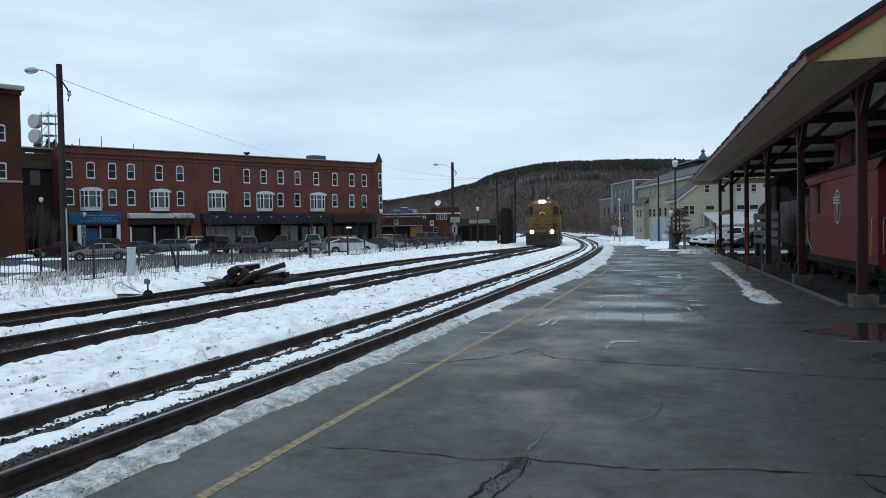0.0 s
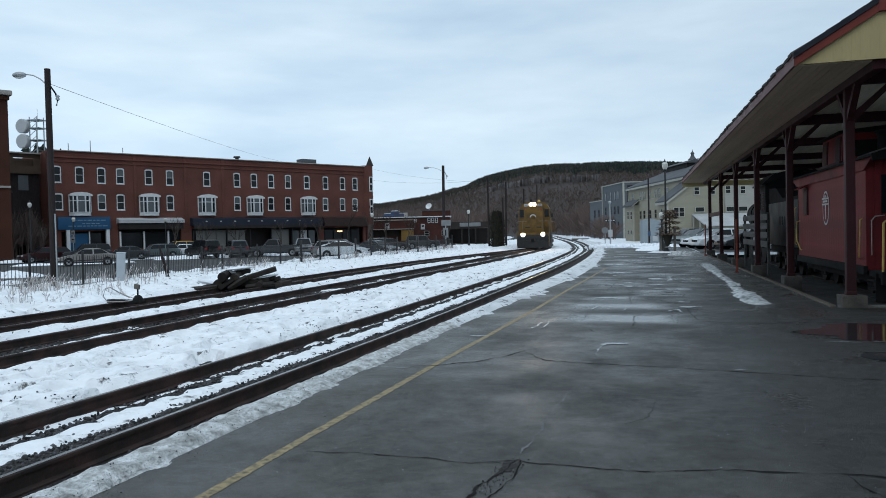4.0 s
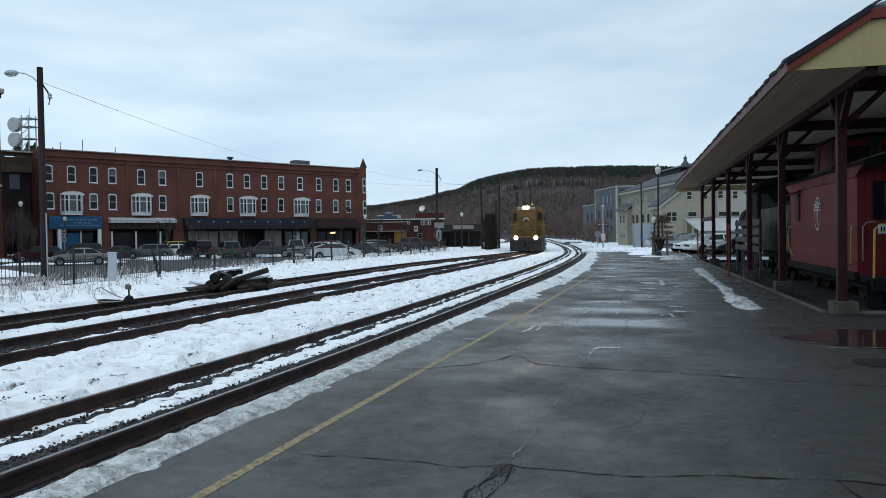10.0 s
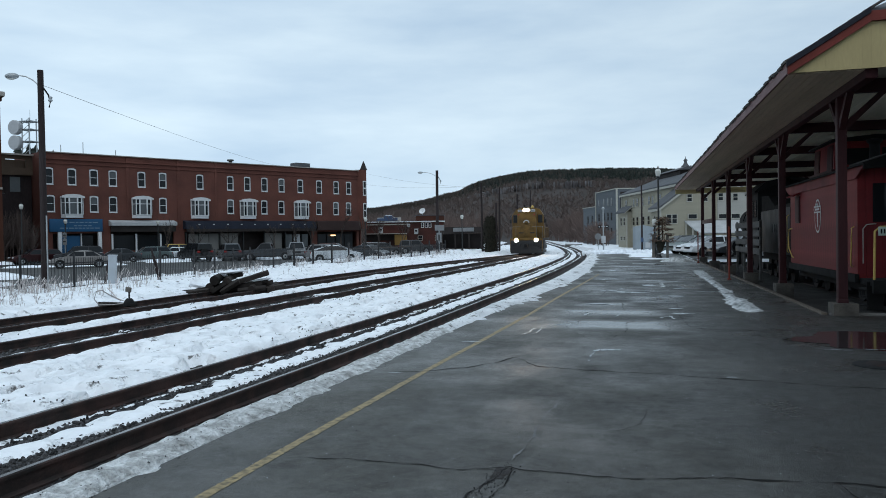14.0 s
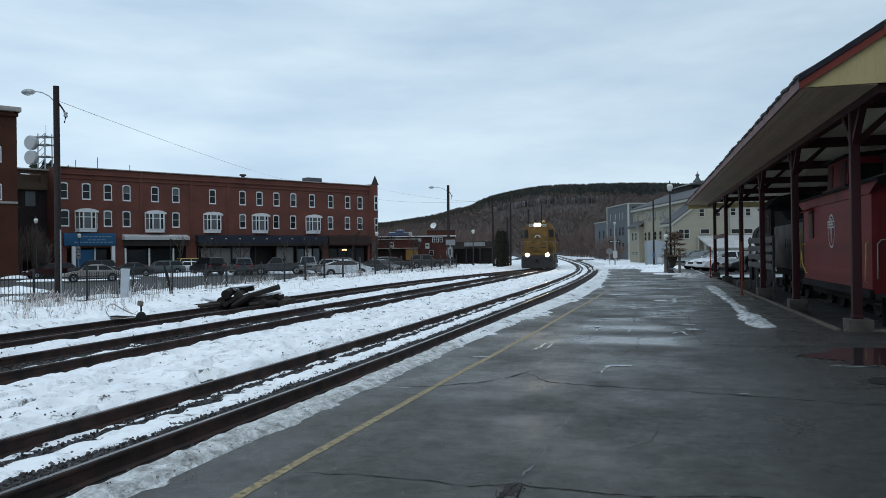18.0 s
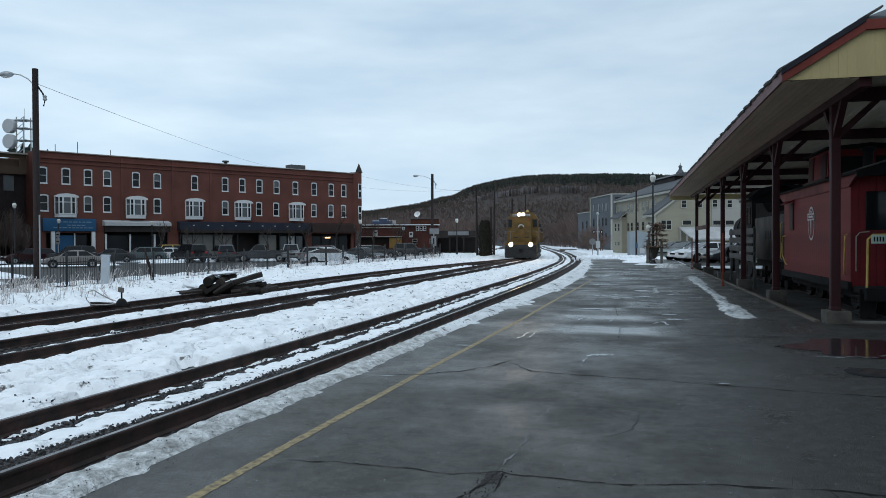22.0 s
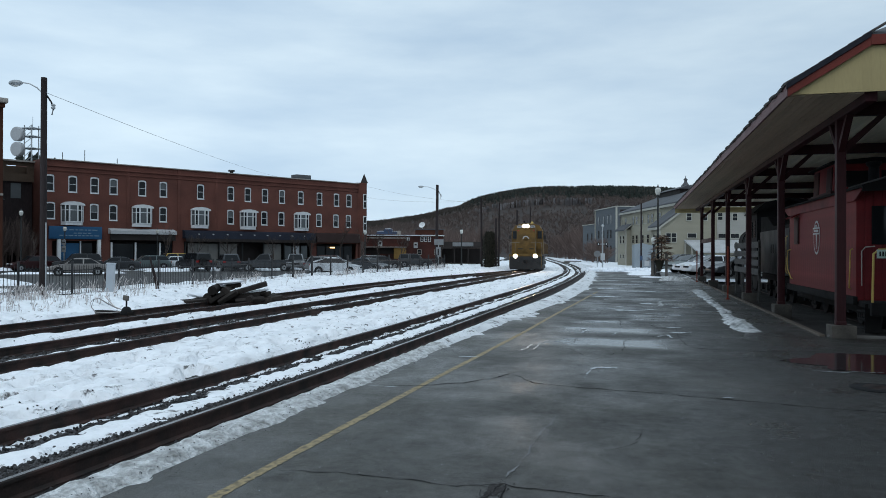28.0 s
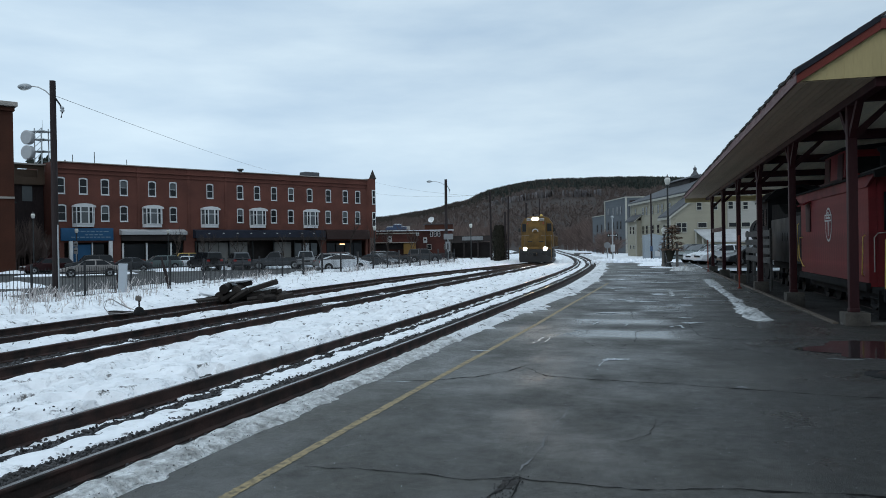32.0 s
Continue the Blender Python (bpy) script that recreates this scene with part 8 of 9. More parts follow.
def weeds():
    """Dry stalks standing out of the snow along the fence."""
    rnd = random.Random(21)
    verts, faces = [], []
    for _ in range(5600):
        y = 8 + 62 * rnd.random() ** 1.25
        fx = -20.6 if y < 40 else -20.6 + (y - 40) * 0.075
        x = rnd.choice((fx + rnd.gauss(0.9, 0.7), rnd.uniform(fx + 0.2, fx + 4.2)))
        if noise.noise(Vector((x * 0.5, y * 0.35, 3.0))) < 0.02 or x > track_c(y) - 1.1 or (y > 24 and rnd.random() < 0.66) or (y > 36 and rnd.random() < 0.3):
            continue
        z = snow_z(x, y) - 0.02
        for _k in range(rnd.randint(1, 3)):
            h = rnd.uniform(0.15, 0.62) * (1.0 if x < fx + 2 else 0.6)
            a, ln = rnd.uniform(0, 6.28), rnd.uniform(0.05, 0.45) * h
            tip = (x + ln * math.cos(a), y + ln * math.sin(a), z + h)
            mid = (x + 0.3 * ln * math.cos(a), y + 0.3 * ln * math.sin(a), z + h * 0.6)
            w = 0.0055
            k = len(verts)
            verts += [(x - w, y, z), (x + w, y, z), (mid[0] + w, mid[1], mid[2]), (mid[0] - w, mid[1], mid[2]), (tip[0], tip[1], tip[2]),
                      (tip[0] + w * 1.6, tip[1] + w, tip[2] - 0.05), (x, y - w, z), (x, y + w, z), (mid[0], mid[1] + w, mid[2])]
            faces += [(k, k + 1, k + 2, k + 3), (k + 3, k + 2, k + 4), (k + 4, k + 5, k + 2), (k + 6, k + 7, k + 8)]
    tagged(sheet("dry_weeds", verts, faces, M_WEED, smooth=False), "dry tan weed stalks standing in the snow", "weeds", kind="stuff")


def bare_tree(x, y, z, h, seed, label, spread=0.55):
    t = thing("bare_tree", pose(x, y, z), label, "tree", "bare trees")
    rnd = random.Random(seed)
    trunk, crown = bmesh.new(), bmesh.new()

    def grow(p, d, length, r, depth):
        q = p + d * length
        rod(p, q, r, r * 0.65, 7 if depth < 2 else 4, trunk if depth == 0 else crown)
        if depth >= 5:
            return
        for _ in range(rnd.choice((2, 3, 3)) if depth < 3 else 2):
            nd = (d + Vector((rnd.uniform(-1, 1), rnd.uniform(-1, 1), rnd.uniform(-0.15, 0.6))) * spread).normalized()
            grow(p.lerp(q, rnd.uniform(0.6, 1.0)), nd, length * rnd.uniform(0.6, 0.85), max(0.011, r * 0.58), depth + 1)
    grow(Vector((0, 0, -0.1)), Vector((0, 0, 1)), h * 0.36, h * 0.018, 0)
    part("trunk", trunk, M_TWIG, t)
    part("crown", crown, M_TWIG, t, smooth=False)


def street_trees():
    for k, (x, y, h) in enumerate([(-51.5, 74.5, 4.6), (-37.5, 100.5, 6.2), (-42.0, 88.5, 4.6), (-62.0, 66.5, 4.5), (-30.5, 97.0, 5.0), (-34.0, 98.0, 5.0), (-22.5, 88, 4.2), (-55.9, 87.3, 4.7), (-53.3, 91.3, 4.4), (-49.6, 97.2, 4.9), (-46.2, 102.5, 5.6), (-43.4, 107.0, 6.9)]):
        bare_tree(x, y, -0.36, h, 40 + k, "small leafless street tree before the shops")


brick_block()
corner_house()
radio_mast()
lot_cars()
poles()
lamp_surround()
crossing_signal()
iron_fence()
trackside()
weeds()
street_trees()


# ---- beyond the street: low shops, shelter, houses ----
def plain_windows(parent, items, w, h, axis="x", frame_mat=None, d=0.05, bar=True):
    """Framed panes on a wall; items are places of their centres. axis: the wall's outward side (x: -x, y: -y)."""
    frame_mat = frame_mat or M_CREAMTRIM
    first = None
    for c in items:
        if first is None:
            s = (d, w + 0.15, h + 0.15) if axis == "x" else (w + 0.15, d, h + 0.15)
            g = (d, w, h) if axis == "x" else (w, d, h)
            o = (-0.02, 0, 0) if axis == "x" else (0, -0.02, 0)
            bm = ring_box(s, g, axis)
            first = part("window", bm, frame_mat, parent)
            part("pane", box((0, 0, 0), (g[0] * 0.5 if axis == "x" else g[0], g[1] * 0.5 if axis == "y" else g[1], g[2])), M_PANE, first)
            if bar:
                part("glazing_bar", box((o[0] * 1.5, o[1] * 1.5, 0), (d * 0.6 if axis == "x" else w, d * 0.6 if axis == "y" else w, 0.05)), frame_mat, first)
            first.matrix_basis = pose(*c)
        else:
            copy_thing(first, pose(*c))


def ring_box(s, g, axis):
    bm = bmesh.new()
    if axis == "y":
        for z in (-1, 1):
            box((0, 0, z * (s[2] + g[2]) / 4), (s[0], s[1], (s[2] - g[2]) / 2), 0, (0, 0, 0), bm)
        for x in (-1, 1):
            box((x * (s[0] + g[0]) / 4, 0, 0), ((s[0] - g[0]) / 2, s[1], g[2]), 0, (0, 0, 0), bm)
    else:
        for z in (-1, 1):
            box((0, 0, z * (s[2] + g[2]) / 4), (s[0], s[1], (s[2] - g[2]) / 2), 0, (0, 0, 0), bm)
        for y in (-1, 1):
            box((0, y * (s[1] + g[1]) / 4, 0), (s[0], (s[1] - g[1]) / 2, g[2]), 0, (0, 0, 0), bm)
    return bm


def low_shops():
    t = thing("low_brick_shop", pose(-46.27, 127.4, -0.4, 0, 0, 15.5), "low red brick shop with white trim and snowy roof", "building")
    part("wall", box((6.5, 4.0, 2.45), (14.2, 8, 4.9)), M_SHOPBRICK, t)
    part("roof_edge", box((6.5, 3.9, 4.98), (14.6, 8.4, 0.16)), M_SNOWROOF, t, "snow lying on the flat roof")
    part("trim", box((3.3, -0.06, 4.50), (7.6, 0.14, 0.20)), M_COPING, t)
    part("trim", box((10.4, -0.06, 4.92), (6.2, 0.14, 0.12)), M_COPING, t)
    part("canopy_edge", box((3.2, -0.55, 2.85), (7.4, 1.1, 0.14)), M_COPING, t, "pale edge of a flat shop canopy")
    # near-black strip paints the shade below the canopy edge
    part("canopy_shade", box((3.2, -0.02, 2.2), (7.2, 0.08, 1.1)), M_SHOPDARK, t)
    part("upper_wall", box((11.1, 4.5, 5.55), (5.2, 5.0, 1.1)), M_BRICK2, t)
    part("upper_roof", box((11.1, 4.5, 6.14), (5.6, 5.4, 0.12)), M_ROOFGREY, t)
    part("ochre_bay", box((5.8, -0.62, 1.7), (2.2, 0.5, 1.9)), M_YELLOWWALL, t, "ochre yellow shop bay")
    part("chimney", box((5.5, 2.0, 5.4), (0.6, 0.6, 0.9)), M_COPING, t)
    part("wall_box", box((7.25, -0.15, 4.3), (0.5, 0.25, 0.6), 0.02), M_SIGNGREY, t)
    plain_windows(t, [(9.74, -0.05, 4.3), (10.42, -0.05, 4.3), (11.1, -0.05, 4.3)], 0.34, 0.75, "y", M_TRIMWHITE, 0.12)
    plain_windows(t, [(9.3, -0.05, 1.95), (12.4, -0.05, 1.95)], 0.7, 0.8, "y", M_COPING, 0.12)
    for x, z in ((2.2, 3.5), (8.6, 3.2)):
        s = part("wall_sign", box((x, -0.16, z), (0.72, 0.08, 1.0), 0.01), M_SIGNGREY, t)
        part("bar", box((x, -0.21, z + 0.1), (0.4, 0.02, 0.3)), M_TYRE, s)
    part("dark_door", box((1.3, -0.09, 1.2), (1.6, 0.06, 2.0)), M_SHOPDARK, t)
    d = thing("roof_dish", pose(-38.0, 134.2, 6.0, 0, 0, 0) @ Matrix.Scale(0.62, 4), "tilted white satellite dish on a roof", "dish")
    part("reflector", lathe([(0.05, 0.0), (0.5, 0.08), (0.95, 0.32), (0.98, 0.34), (0.5, 0.04)], 20), M_WHITE_PAINT, d).matrix_basis = pose(0, 0, 0.9, 60, 20, -20)
    part("stand", rod((0, 0, -0.4), (0, 0, 0.9), 0.12), M_GALV, d)
    b = thing("blue_roof_house", pose(-55.0, 158.0, -0.4, 0, 0, 15.5), "distant house with snowy blue canopy roofs", "building")
    part("wall", box((2.0, 3, 3.0), (4.6, 6, 6.0)), M_BRICK2, b)
    part("roof", prism([(-0.6, 5.9), (4.7, 5.9), (4.2, 6.5), (-0.1, 6.5)], "y", -0.3, 6.0), M_BLUEROOF, b)
    part("upper_roof", prism([(1.0, 6.5), (3.4, 6.5), (3.0, 7.1), (1.4, 7.1)], "y", 0.5, 5.0), M_BLUEROOF, b)
    part("snow_cover", prism([(-0.3, 6.52), (1.3, 6.52), (1.2, 6.62), (0.0, 6.62)], "y", -0.1, 5.8), M_SNOWROOF, b)
    part("snow_cover", prism([(3.1, 6.52), (4.3, 6.52), (4.1, 6.62), (3.2, 6.62)], "y", -0.1, 5.8), M_SNOWROOF, b)
    part("snow_cap", prism([(1.3, 7.05), (3.1, 7.05), (2.8, 7.22), (1.6, 7.22)], "y", 0.4, 4.8), M_SNOWROOF, b)
    s = thing("bus_shelter", pose(-21.8, 95.6, -0.38, 0, 0, 15.5), "dark open shelter with a pale fascia board", "shelter")
    part("roof", prism([(-3.4, 2.4), (-2.2, 3.35), (2.6, 3.35), (3.2, 2.6)], "y", -1.4, 1.6), M_SHOPDARK, s)
    part("fascia", box((0.2, -1.45, 3.0), (2.7, 0.08, 0.5), 0.01), M_DULLSIGN, s)
    for x in (-2.6, -0.9, 0.9, 2.5):
        part("post", box((x, -1.2, 1.25), (0.16, 0.16, 2.5), 0.01), M_SHOPDARK, s)
    part("back_wall", box((0, 1.4, 1.25), (5.6, 0.12, 2.5)), M_SHOPDARK, s)
    part("side_wall", box((-2.8, 0.1, 1.25), (0.12, 2.6, 2.5)), M_SHOPDARK, s)
    part("bench", box((0, 0.9, 0.5), (4.0, 0.5, 0.1), 0.02), M_WOODGREY, s)
    r = thing("clipped_evergreen", pose(-14.8, 78.9, -0.15), "dark narrow evergreen shrub beside the line", "shrub")
    rnd = random.Random(5)
    bm = bmesh.new()
    for _ in range(2600):
        z = rnd.uniform(0.05, 3.8)
        rr = 0.78 * (1 - (z / 4.3) ** 7) * rnd.uniform(0.6, 1.15)
        a = rnd.uniform(0, 6.28)
        c = Vector((rr * math.cos(a), rr * math.sin(a), z))
        s2 = Vector((-math.sin(a), math.cos(a), 0)) * 0.06
        bm.faces.new([bm.verts.new(c - s2), bm.verts.new(c + s2), bm.verts.new(c + Vector((rnd.uniform(-0.12, 0.12), rnd.uniform(-0.12, 0.12), 0.30)))])
    part("foliage", bm, M_HEDGE, r, smooth=False)
    part("stem", rod((0, 0, 0), (0, 0, 3.0), 0.42, 0.35), M_HEDGE, r)


def gabled(t, x0, x1, y0, y1, eave, ridge, wall, roof, over=0.35):
    """Four walls and a gable roof, ridge along y."""
    xm = (x0 + x1) / 2
    part("wall", prism([(x0, 0), (x1, 0), (x1, eave), (xm, ridge - 0.15), (x0, eave)], "y", y0, y1), wall, t, smooth=False)
    k = (ridge - eave) / (xm - x0)
    for s in (-1, 1):
        e = (x0 - over) if s < 0 else (x1 + over)
        z = eave - over * k
        part("roof", prism([(e, z), (xm, ridge), (xm, ridge + 0.2), (e, z + 0.2)], "y", y0 - over, y1 + over), roof, t, smooth=False)
        part("rake_trim", prism([(e, z - 0.22), (xm, ridge - 0.22), (xm, ridge), (e, z)], "y", y0 - over, y0 - over + 0.06), M_CREAMTRIM, t, smooth=False)
        part("eave_trim", box((e, (y0 + y1) / 2, z - 0.08), (0.06, y1 - y0 + 2 * over, 0.24)), M_CREAMTRIM, t, smooth=False)


def right_houses():
    g = thing("slate_blue_house", pose(-2.5, 128.0, -0.1, 0, 0, 18.0), "slate blue clad block with white corner boards", "building")
    part("wall", box((6, 6.5, 4.7), (12, 13, 9.4)), M_GREYSIDE, g, smooth=False)
    part("low_wing", box((6, 17.6, 3.45), (12, 9.2, 6.9)), M_GREYSIDE, g, smooth=False)
    part("parapet", box((6, 6.5, 9.44), (12.3, 13.3, 0.16)), M_CREAMTRIM, g)
    part("wing_parapet", box((6, 17.7, 6.96), (12.3, 9.2, 0.14)), M_CREAMTRIM, g)
    for x, y in ((-0.02, -0.02), (3.6, -0.02), (-0.02, 12.9)):
        part("corner_board", box((x, y, 4.7), (0.26, 0.26, 9.4)), M_CREAMTRIM, g)
    # no hollow is cut here; a near-black panel paints the recess shade
    part("recess", box((1.9, -0.05, 4.8), (2.6, 0.12, 8.2)), M_SHOPDARK, g, "flat dark panel painted for the balcony recess shade")
    for z in (2.6, 5.4, 8.0):
        part("balcony", box((1.9, -0.25, z), (2.6, 0.5, 0.2)), M_GREYSIDE, g)
    plain_windows(g, [(-0.03, y, z) for z in (2.2, 4.9, 7.4) for y in (3.1, 5.1, 7.6, 10.8)] + [(-0.03, y, 4.6) for y in (15.5, 18.5)], 0.8, 1.35, "x", M_GREYSIDE, 0.05)
    c = thing("cream_house", pose(5.18, 80.64, -0.1, 0, 0, 16.0), "long cream clad house with grey roof", "building")
    gabled(c, 0, 10, 0.3, 23.7, 7.05, 9.0, M_CREAMSIDE, M_ROOFGREY, 0.3)
    plain_windows(c, [(-0.03, y, 5.75) for y in (7.5, 10.3, 11.7, 14.2, 16.5, 18.0, 21.5)] + [(-0.03, y, 3.4) for y in (9.8, 11.9, 14.0, 16.5, 18.1)], 0.78, 0.95, "x", M_CREAMSIDE, 0.05)
    for k in range(5):
        part("siding_band", box((-0.012, 12.0, 0.9 + 1.45 * k), (0.03, 23.2, 0.05)), M_CREAMTRIM, c)
    part("corner_board", box((-0.02, 23.62, 3.55), (0.2, 0.2, 7.1)), M_CREAMTRIM, c)
    b = part("bump_out", box((-0.31, 21.25, 2.35), (0.66, 4.1, 4.7)), M_CREAMSIDE, c, smooth=False)
    part("bump_roof", prism([(-0.95, 4.52), (0.05, 5.35), (0.05, 5.50), (-0.95, 4.67)], "y", 18.9, 23.6), M_ROOFGREY, b)
    part("bump_trim", prism([(-0.97, 4.44), (0.05, 5.29), (0.05, 5.41), (-0.97, 4.56)], "y", 18.84, 18.90), M_CREAMTRIM, b)
    part("bump_corner", box((-0.61, 19.24, 2.3), (0.16, 0.18, 4.6)), M_CREAMTRIM, b)
    plain_windows(c, [(-0.67, 20.15, 3.42), (-0.67, 21.65, 3.42)], 0.62, 0.95, "x", M_CREAMTRIM, 0.08)
    plain_windows(c, [(-0.67, 20.15, 1.25), (-0.67, 21.65, 1.25)], 0.62, 0.42, "x", M_CREAMTRIM, 0.08)
    # raised clerestory on the ridge
    part("clerestory", box((5.0, 17.0, 9.0), (1.6, 8.0, 1.0)), M_SHOPDARK, c)
    part("clerestory_roof", prism([(3.9, 9.45), (6.1, 9.45), (5.0, 9.9)], "y", 12.6, 21.4), M_ROOFGREY, c, smooth=False)
    n = thing("cream_wing", pose(2.78, 80.0, -0.1, 0, 0, 16.0), "cream clad gabled wing with snow-covered porch", "building")
    gabled(n, 0, 11.0, 0, 3.0, 4.50, 8.55, M_CREAMSIDE, M_ROOFGREY, 0.25)
    part("corner_board", box((0.02, -0.01, 2.2), (0.16, 0.12, 4.4)), M_CREAMTRIM, n)
    plain_windows(n, [(0.90, -0.04, 3.3), (1.46, -0.04, 3.3)], 0.46, 0.88, "y", M_CREAMTRIM, 0.1)
    plain_windows(n, [(3.04, -0.04, 5.45), (4.68, -0.04, 5.45), (6.26, -0.10, 5.5), (7.8, -0.10, 5.45)], 0.46, 0.70, "y", M_CREAMTRIM, 0.1)
    plain_windows(n, [(3.34, -0.04, 3.52), (6.5, -0.10, 3.5), (7.8, -0.10, 3.5)], 0.85, 0.42, "y", M_CREAMTRIM, 0.1, False)
    part("wall", box((15.0, 2.5, 3.6), (8.0, 5.0, 7.2)), M_CREAMSIDE, n, smooth=False)
    part("pale_bay", box((8.4, -0.03, 3.2), (4.9, 0.08, 6.2)), M_PALEBAY, n, "paler clad bay of the wing", smooth=False)
    # lean-to porch with a slanted end
    bm = bmesh.new()
    top = [(2.50, -0.05, 2.95), (11.0, -0.05, 2.95), (11.0, -2.3, 1.75), (3.15, -2.3, 1.75)]
    hi, lo = [bm.verts.new((x, y, z + 0.14)) for x, y, z in top], [bm.verts.new(q) for q in top]
    bm.faces.new(hi)
    bm.faces.new(lo[::-1])
    for k in range(4):
        bm.faces.new((hi[k], lo[k], lo[(k + 1) % 4], hi[(k + 1) % 4]))
    p = part("porch", bm, M_OLDROOFSNOW, n, "snow-covered porch roof", smooth=False)
    for x, y, h in ((2.6, -0.2, 2.85), (2.95, -1.2, 2.3), (3.25, -2.2, 1.8), (7.6, -2.2, 1.8), (10.8, -2.2, 1.8)):
        part("porch_post", box((x, y, h / 2), (0.14, 0.14, h)), M_CREAMTRIM, p)
    part("porch_wall", box((7.4, -1.9, 0.85), (7.0, 0.12, 1.7)), M_CREAMSIDE, p)
    k = thing("cupola_house", pose(5.0, 150.0, -0.1, 0, 0, 6), "distant grey-roofed hall with a pointed cupola", "building")
    gabled(k, 0, 12, 0, 30, 8.0, 14.6, M_GREYSIDE, M_ROOFGREY)
    part("cupola", lathe([(0.75, 14.2), (0.60, 15.0), (0.92, 15.25), (0.58, 15.6), (0.34, 16.0), (0.27, 16.3), (0.42, 16.5), (0.30, 16.7), (0.09, 16.9), (0.02, 17.35)], 8, c=(6.4, 8.0, 0)), M_ROOFGREY, k, "grey weathered metal cupola")


# ---- hill and woods ----
RIDGE = glide([(-75, 2.2), (-45, 2.7), (-30, 2.3), (-19.9, 2.42), (-17.3, 2.74), (-15.6, 3.0), (-14.0, 3.42), (-13.0, 3.60), (-12.1, 4.02), (-11.0, 4.36), (-9.6, 4.63), (-7.8, 4.90), (-6.4, 4.96), (-4.7, 4.98), (-3.1, 4.97), (-1.1, 4.93), (2.0, 4.80), (3.8, 4.6), (6, 4.35), (15, 3.6), (40, 2.5), (75, 2.0)])
CLIFF = glide([(-12.6, 0.0), (-11, 1.0), (-7, 1.0), (-3.6, 1.0), (-2.4, 0.0)])


def hill_z(az, s):
    """Height on the hill: az in degrees, s from foot 0 to ridge 1."""
    r = 260 + 640 * s
    top = 900 * math.tan(radians(RIDGE(az))) - 5.5
    lift = curved(s) ** 1.15
    return r, top * lift + 4.0 * fuzz(az * 0.6, s * 7, 1.0) * s * (1 - curved((s - 0.55) / 0.35))


def hill():
    azs = [-75 + 0.75 * k for k in range(201)]
    ss = [k / 22 for k in range(23)] + [1.08, 1.25]
    verts, faces = [], []
    for s in ss:
        for az in azs:
            r, z = hill_z(az, min(s, 1.0))
            if s > 1:
                r = 260 + 640 * s
                z -= (s - 1) * 60
            verts.append((r * math.sin(radians(az)), r * math.cos(radians(az)), z - 0.6))
    n = len(azs)
    for i in range(len(ss) - 1):
        for j in range(n - 1):
            faces.append((i * n + j, i * n + j + 1, (i + 1) * n + j + 1, (i + 1) * n + j))
    tagged(sheet("hill", verts, faces, M_HILL), "long wooded winter hill behind the town", "hill", kind="structure")
    rnd = random.Random(2)
    # pale cliff band below the ridge
    verts, faces = [], []
    for az in [-12.4 + 0.055 * k for k in range(180)]:
        amp = CLIFF(az)
        if rnd.random() > (0.50 + 0.35 * fuzz(az * 2.2, 3.0, 1.0)) * amp:
            continue
        r = 625 + 9 * fuzz(az, 0, 1.3)
        z1 = 1.7 + r * math.tan(radians(RIDGE(az) - 0.88 - rnd.uniform(0, 0.14)))
        z0 = z1 - rnd.uniform(4.5, 9.5) * amp
        w = rnd.uniform(0.25, 1.0)
        c = Vector((r * math.sin(radians(az)), r * math.cos(radians(az)), 0))
        sd = Vector((math.cos(radians(az)), -math.sin(radians(az)), 0)) * w
        bk = Vector((math.sin(radians(az)), math.cos(radians(az)), 0)) * 38
        k = len(verts)
        for q in (c - sd, c + sd + bk * rnd.uniform(-0.1, 0.1), c + sd + bk, c - sd + bk):
            verts.append((q.x, q.y, z0))
            verts.append((q.x, q.y, z1 + rnd.uniform(-0.8, 0.8)))
        faces += [(k, k + 2, k + 3, k + 1), (k + 2, k + 4, k + 5, k + 3), (k + 6, k, k + 1, k + 7), (k + 1, k + 3, k + 5, k + 7)]
    tagged(sheet("rock_face", verts, faces, M_ROCK, smooth=False), "pale broken cliff face below the ridge", "cliff", kind="stuff")


def tree_bits(verts, faces, x, y, z, h, w, rnd, twigs=17, thin=1.0):
    """A leafless tree as a fan of thin twig blades round a stem."""
    def blade(a, b, ww):
        k = len(verts)
        d = Vector(b) - Vector(a)
        sd = Vector((-y, x, 0)).normalized() * ww
        m = Vector(a) + d * 0.55
        verts.extend([tuple(Vector(a) - sd * 0.5), tuple(Vector(a) + sd * 0.5), tuple(m + sd), tuple(b), tuple(m - sd)])
        faces.append((k, k + 1, k + 2, k + 3, k + 4))
    blade((x, y, z), (x, y, z + h * 0.9), w * 0.03)
    for _ in range(twigs):
        t = rnd.uniform(0.25, 0.7)
        a = rnd.uniform(-1, 1)
        b = rnd.uniform(-1, 1)
        blade((x, y, z + h * t), (x + a * w * 0.5, y + b * w * 0.5, z + h * min(1.05, t + rnd.uniform(0.2, 0.5))), w * thin * rnd.uniform(0.018, 0.045))


def pine_bits(verts, faces, x, y, z, h, w, rnd):
    for t, rr in ((0.15, 1.0), (0.4, 0.72), (0.65, 0.42)):
        k = len(verts)
        n = 7
        verts.append((x, y, z + h * min(1.0, t + 0.42)))
        for i in range(n):
            a = 6.283 * i / n + rnd.random()
            f = rr * w / 2 * rnd.uniform(0.7, 1.2)
            verts.append((x + f * math.cos(a), y + f * math.sin(a), z + h * t * rnd.uniform(0.85, 1.1)))
        faces.extend([(k, k + 1 + i, k + 1 + (i + 1) % n) for i in range(n)])


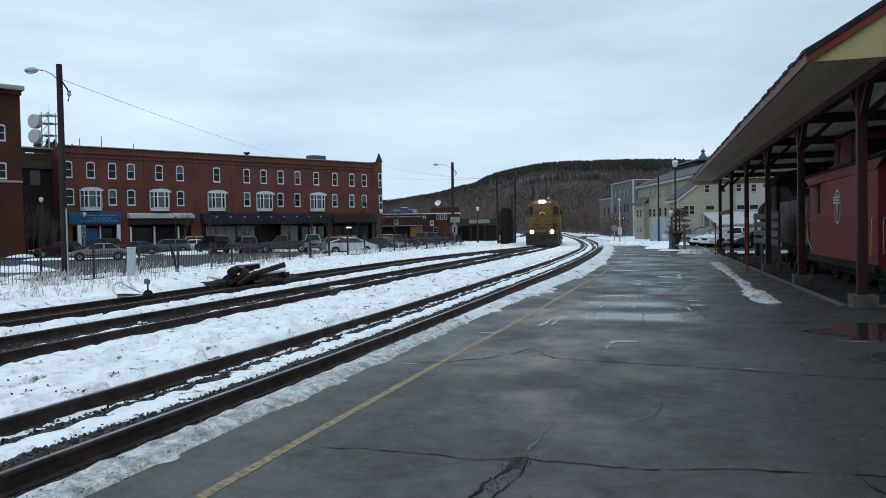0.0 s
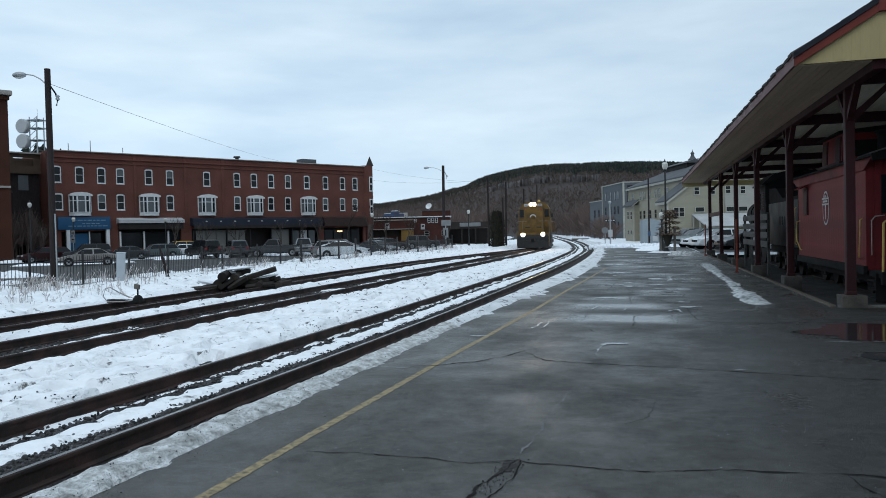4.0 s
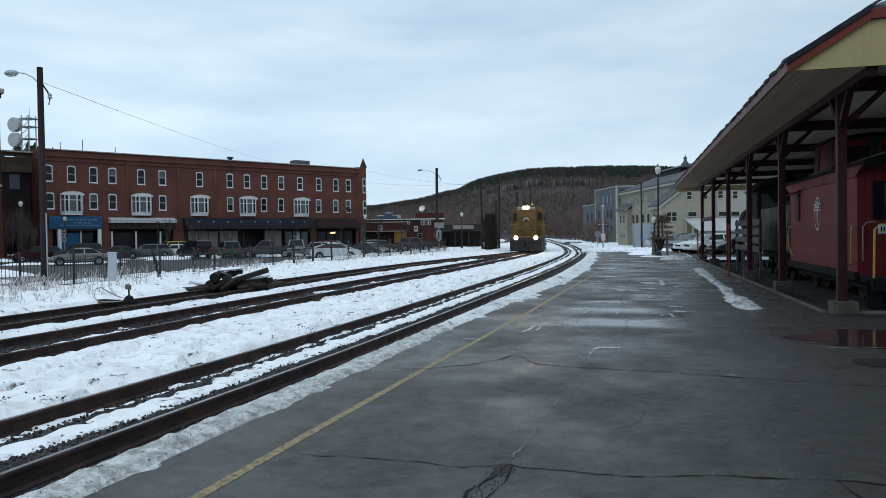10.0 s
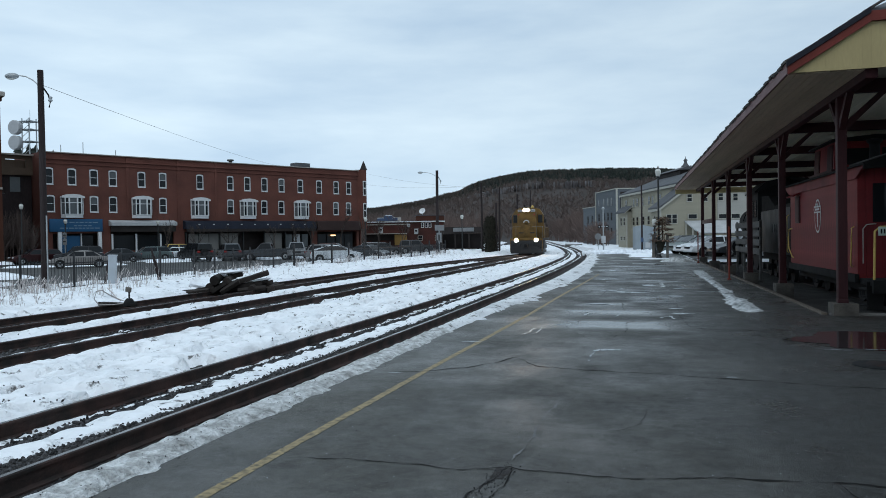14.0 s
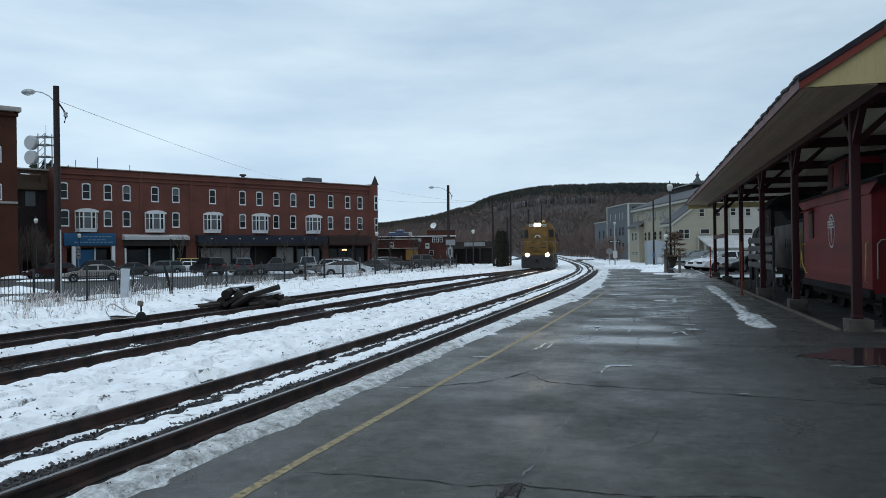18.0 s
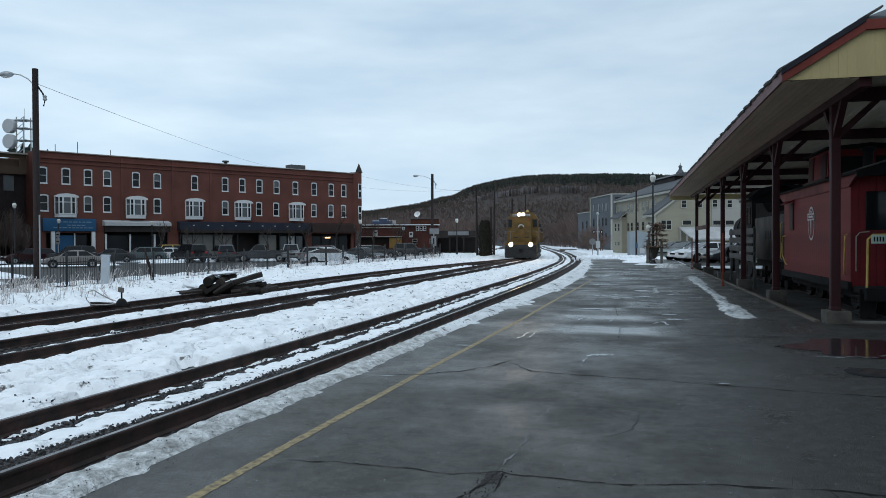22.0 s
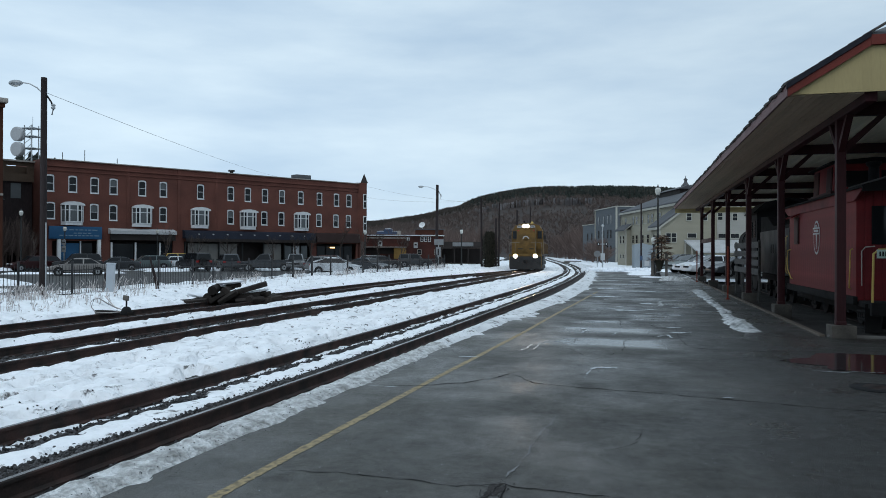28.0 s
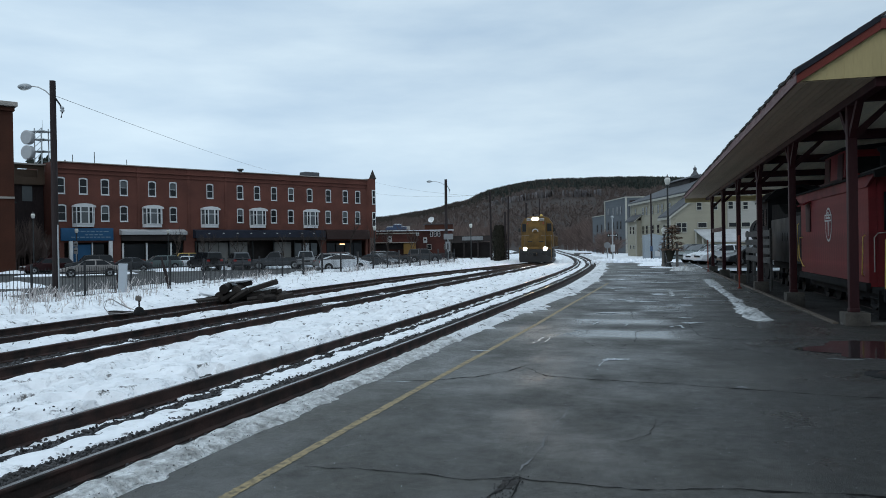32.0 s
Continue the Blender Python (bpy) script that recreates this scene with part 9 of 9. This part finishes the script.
def woods():
    rnd = random.Random(9)
    v1, f1, v2, f2, v5, f5 = [], [], [], [], [], []
    for _ in range(23000):
        az = rnd.uniform(-24, 9) if rnd.random() < 0.9 else rnd.uniform(-60, 30)
        s = min(1.0, 0.05 + 0.97 * rnd.random() ** 0.75)
        if s < 0.80 and rnd.random() < 0.45:
            continue
        r, z = hill_z(az, s)
        x, y = r * math.sin(radians(az)), r * math.cos(radians(az))
        cliff = CLIFF(az) * (1 if 0.46 < s < 0.59 else 0) if -12.6 < az < -2.4 else 0
        if rnd.random() < cliff * 0.72:
            continue
        pine = (0.45 * curved((az + 13.5) / 3.0) + 0.4 * curved((az + 5.5) / 4.0)) * (s > 0.64) * (0.5 if s > 0.95 and az < -4 else 1.0) + (0.12 if az < -13 and s > 0.9 else 0.0)
        if rnd.random() < pine:
            pine_bits(v2, f2, x, y, z - 1, rnd.uniform(4, 6.2), rnd.uniform(3.2, 5), rnd)
        else:
            high = s > 0.65 + 0.04 * noise.noise(Vector((az * 0.7, 0.0, 4.0)))
            tree_bits(v5 if high else v1, f5 if high else f1, x, y, z - 1, rnd.uniform(3.2, 5.6), rnd.uniform(3.0, 5.0), rnd, 17, 0.75)
    tagged(sheet("far_woods", v1, f1, M_WOODS, smooth=False), "grey brown leafless woods covering the hill", "woods", kind="stuff")
    tagged(sheet("ridge_woods", v5, f5, M_RIDGEWOODS, smooth=False), "dark dense woods along the hill's crest", "woods", kind="stuff")
    tagged(sheet("far_pines", v2, f2, M_PINE, smooth=False), "dark pines along the hill's ridge", "woods", kind="stuff")
    v3, f3 = [], []
    for _ in range(1500):
        y = rnd.uniform(112, 260)
        x = track_a(y) + rnd.choice((rnd.uniform(5, 26), rnd.uniform(-60, -15)))
        if (-3.5 < x and y < 165) or (x < -16 and y < 150):
            continue
        tree_bits(v3, f3, x, y, -0.3, rnd.uniform(3, 8) * (1 if y > 150 else 0.55), rnd.uniform(2.5, 5.0), rnd, 70, 0.22)
    tagged(sheet("line_side_brush", v3, f3, M_BRUSH, smooth=False), "brown leafless brush along the far line", "brush", kind="stuff")
    v4, f4 = [], []
    for _ in range(80):
        x, y = -97.6 + rnd.uniform(-1.9, 1.9), 105.2 + rnd.uniform(-2.5, 2.5)
        pine_bits(v4, f4, x, y, 9 + rnd.uniform(0, 7.2), rnd.uniform(1.4, 2.6), rnd.uniform(1.6, 2.8), rnd)
    v6, f6 = [], []
    ca, sa = math.cos(radians(57.67)), math.sin(radians(57.67))
    for _ in range(60):
        u, v = rnd.uniform(-6.5, -0.8), rnd.uniform(-0.5, 2.4)
        tree_bits(v6, f6, -68.05 + ca * u - sa * v, 74.56 + sa * u + ca * v, -0.3, rnd.uniform(3.0, 6.5), rnd.uniform(1.4, 2.6), rnd, 46, 0.3)
    tagged(sheet("alley_thicket", v6, f6, M_BRUSH, smooth=False), "brown leafless thicket climbing in the alley", "brush", kind="stuff")
    tagged(sheet("roof_top_pines", v4, f4, M_PINE, smooth=False), "dark pine tops behind the brick block", "woods", kind="stuff")


low_shops()
right_houses()
hill()
woods()


def motions():
    """Nothing in this place moves: the train waits with its lights burning and the cars stay parked."""
    return None


motions()
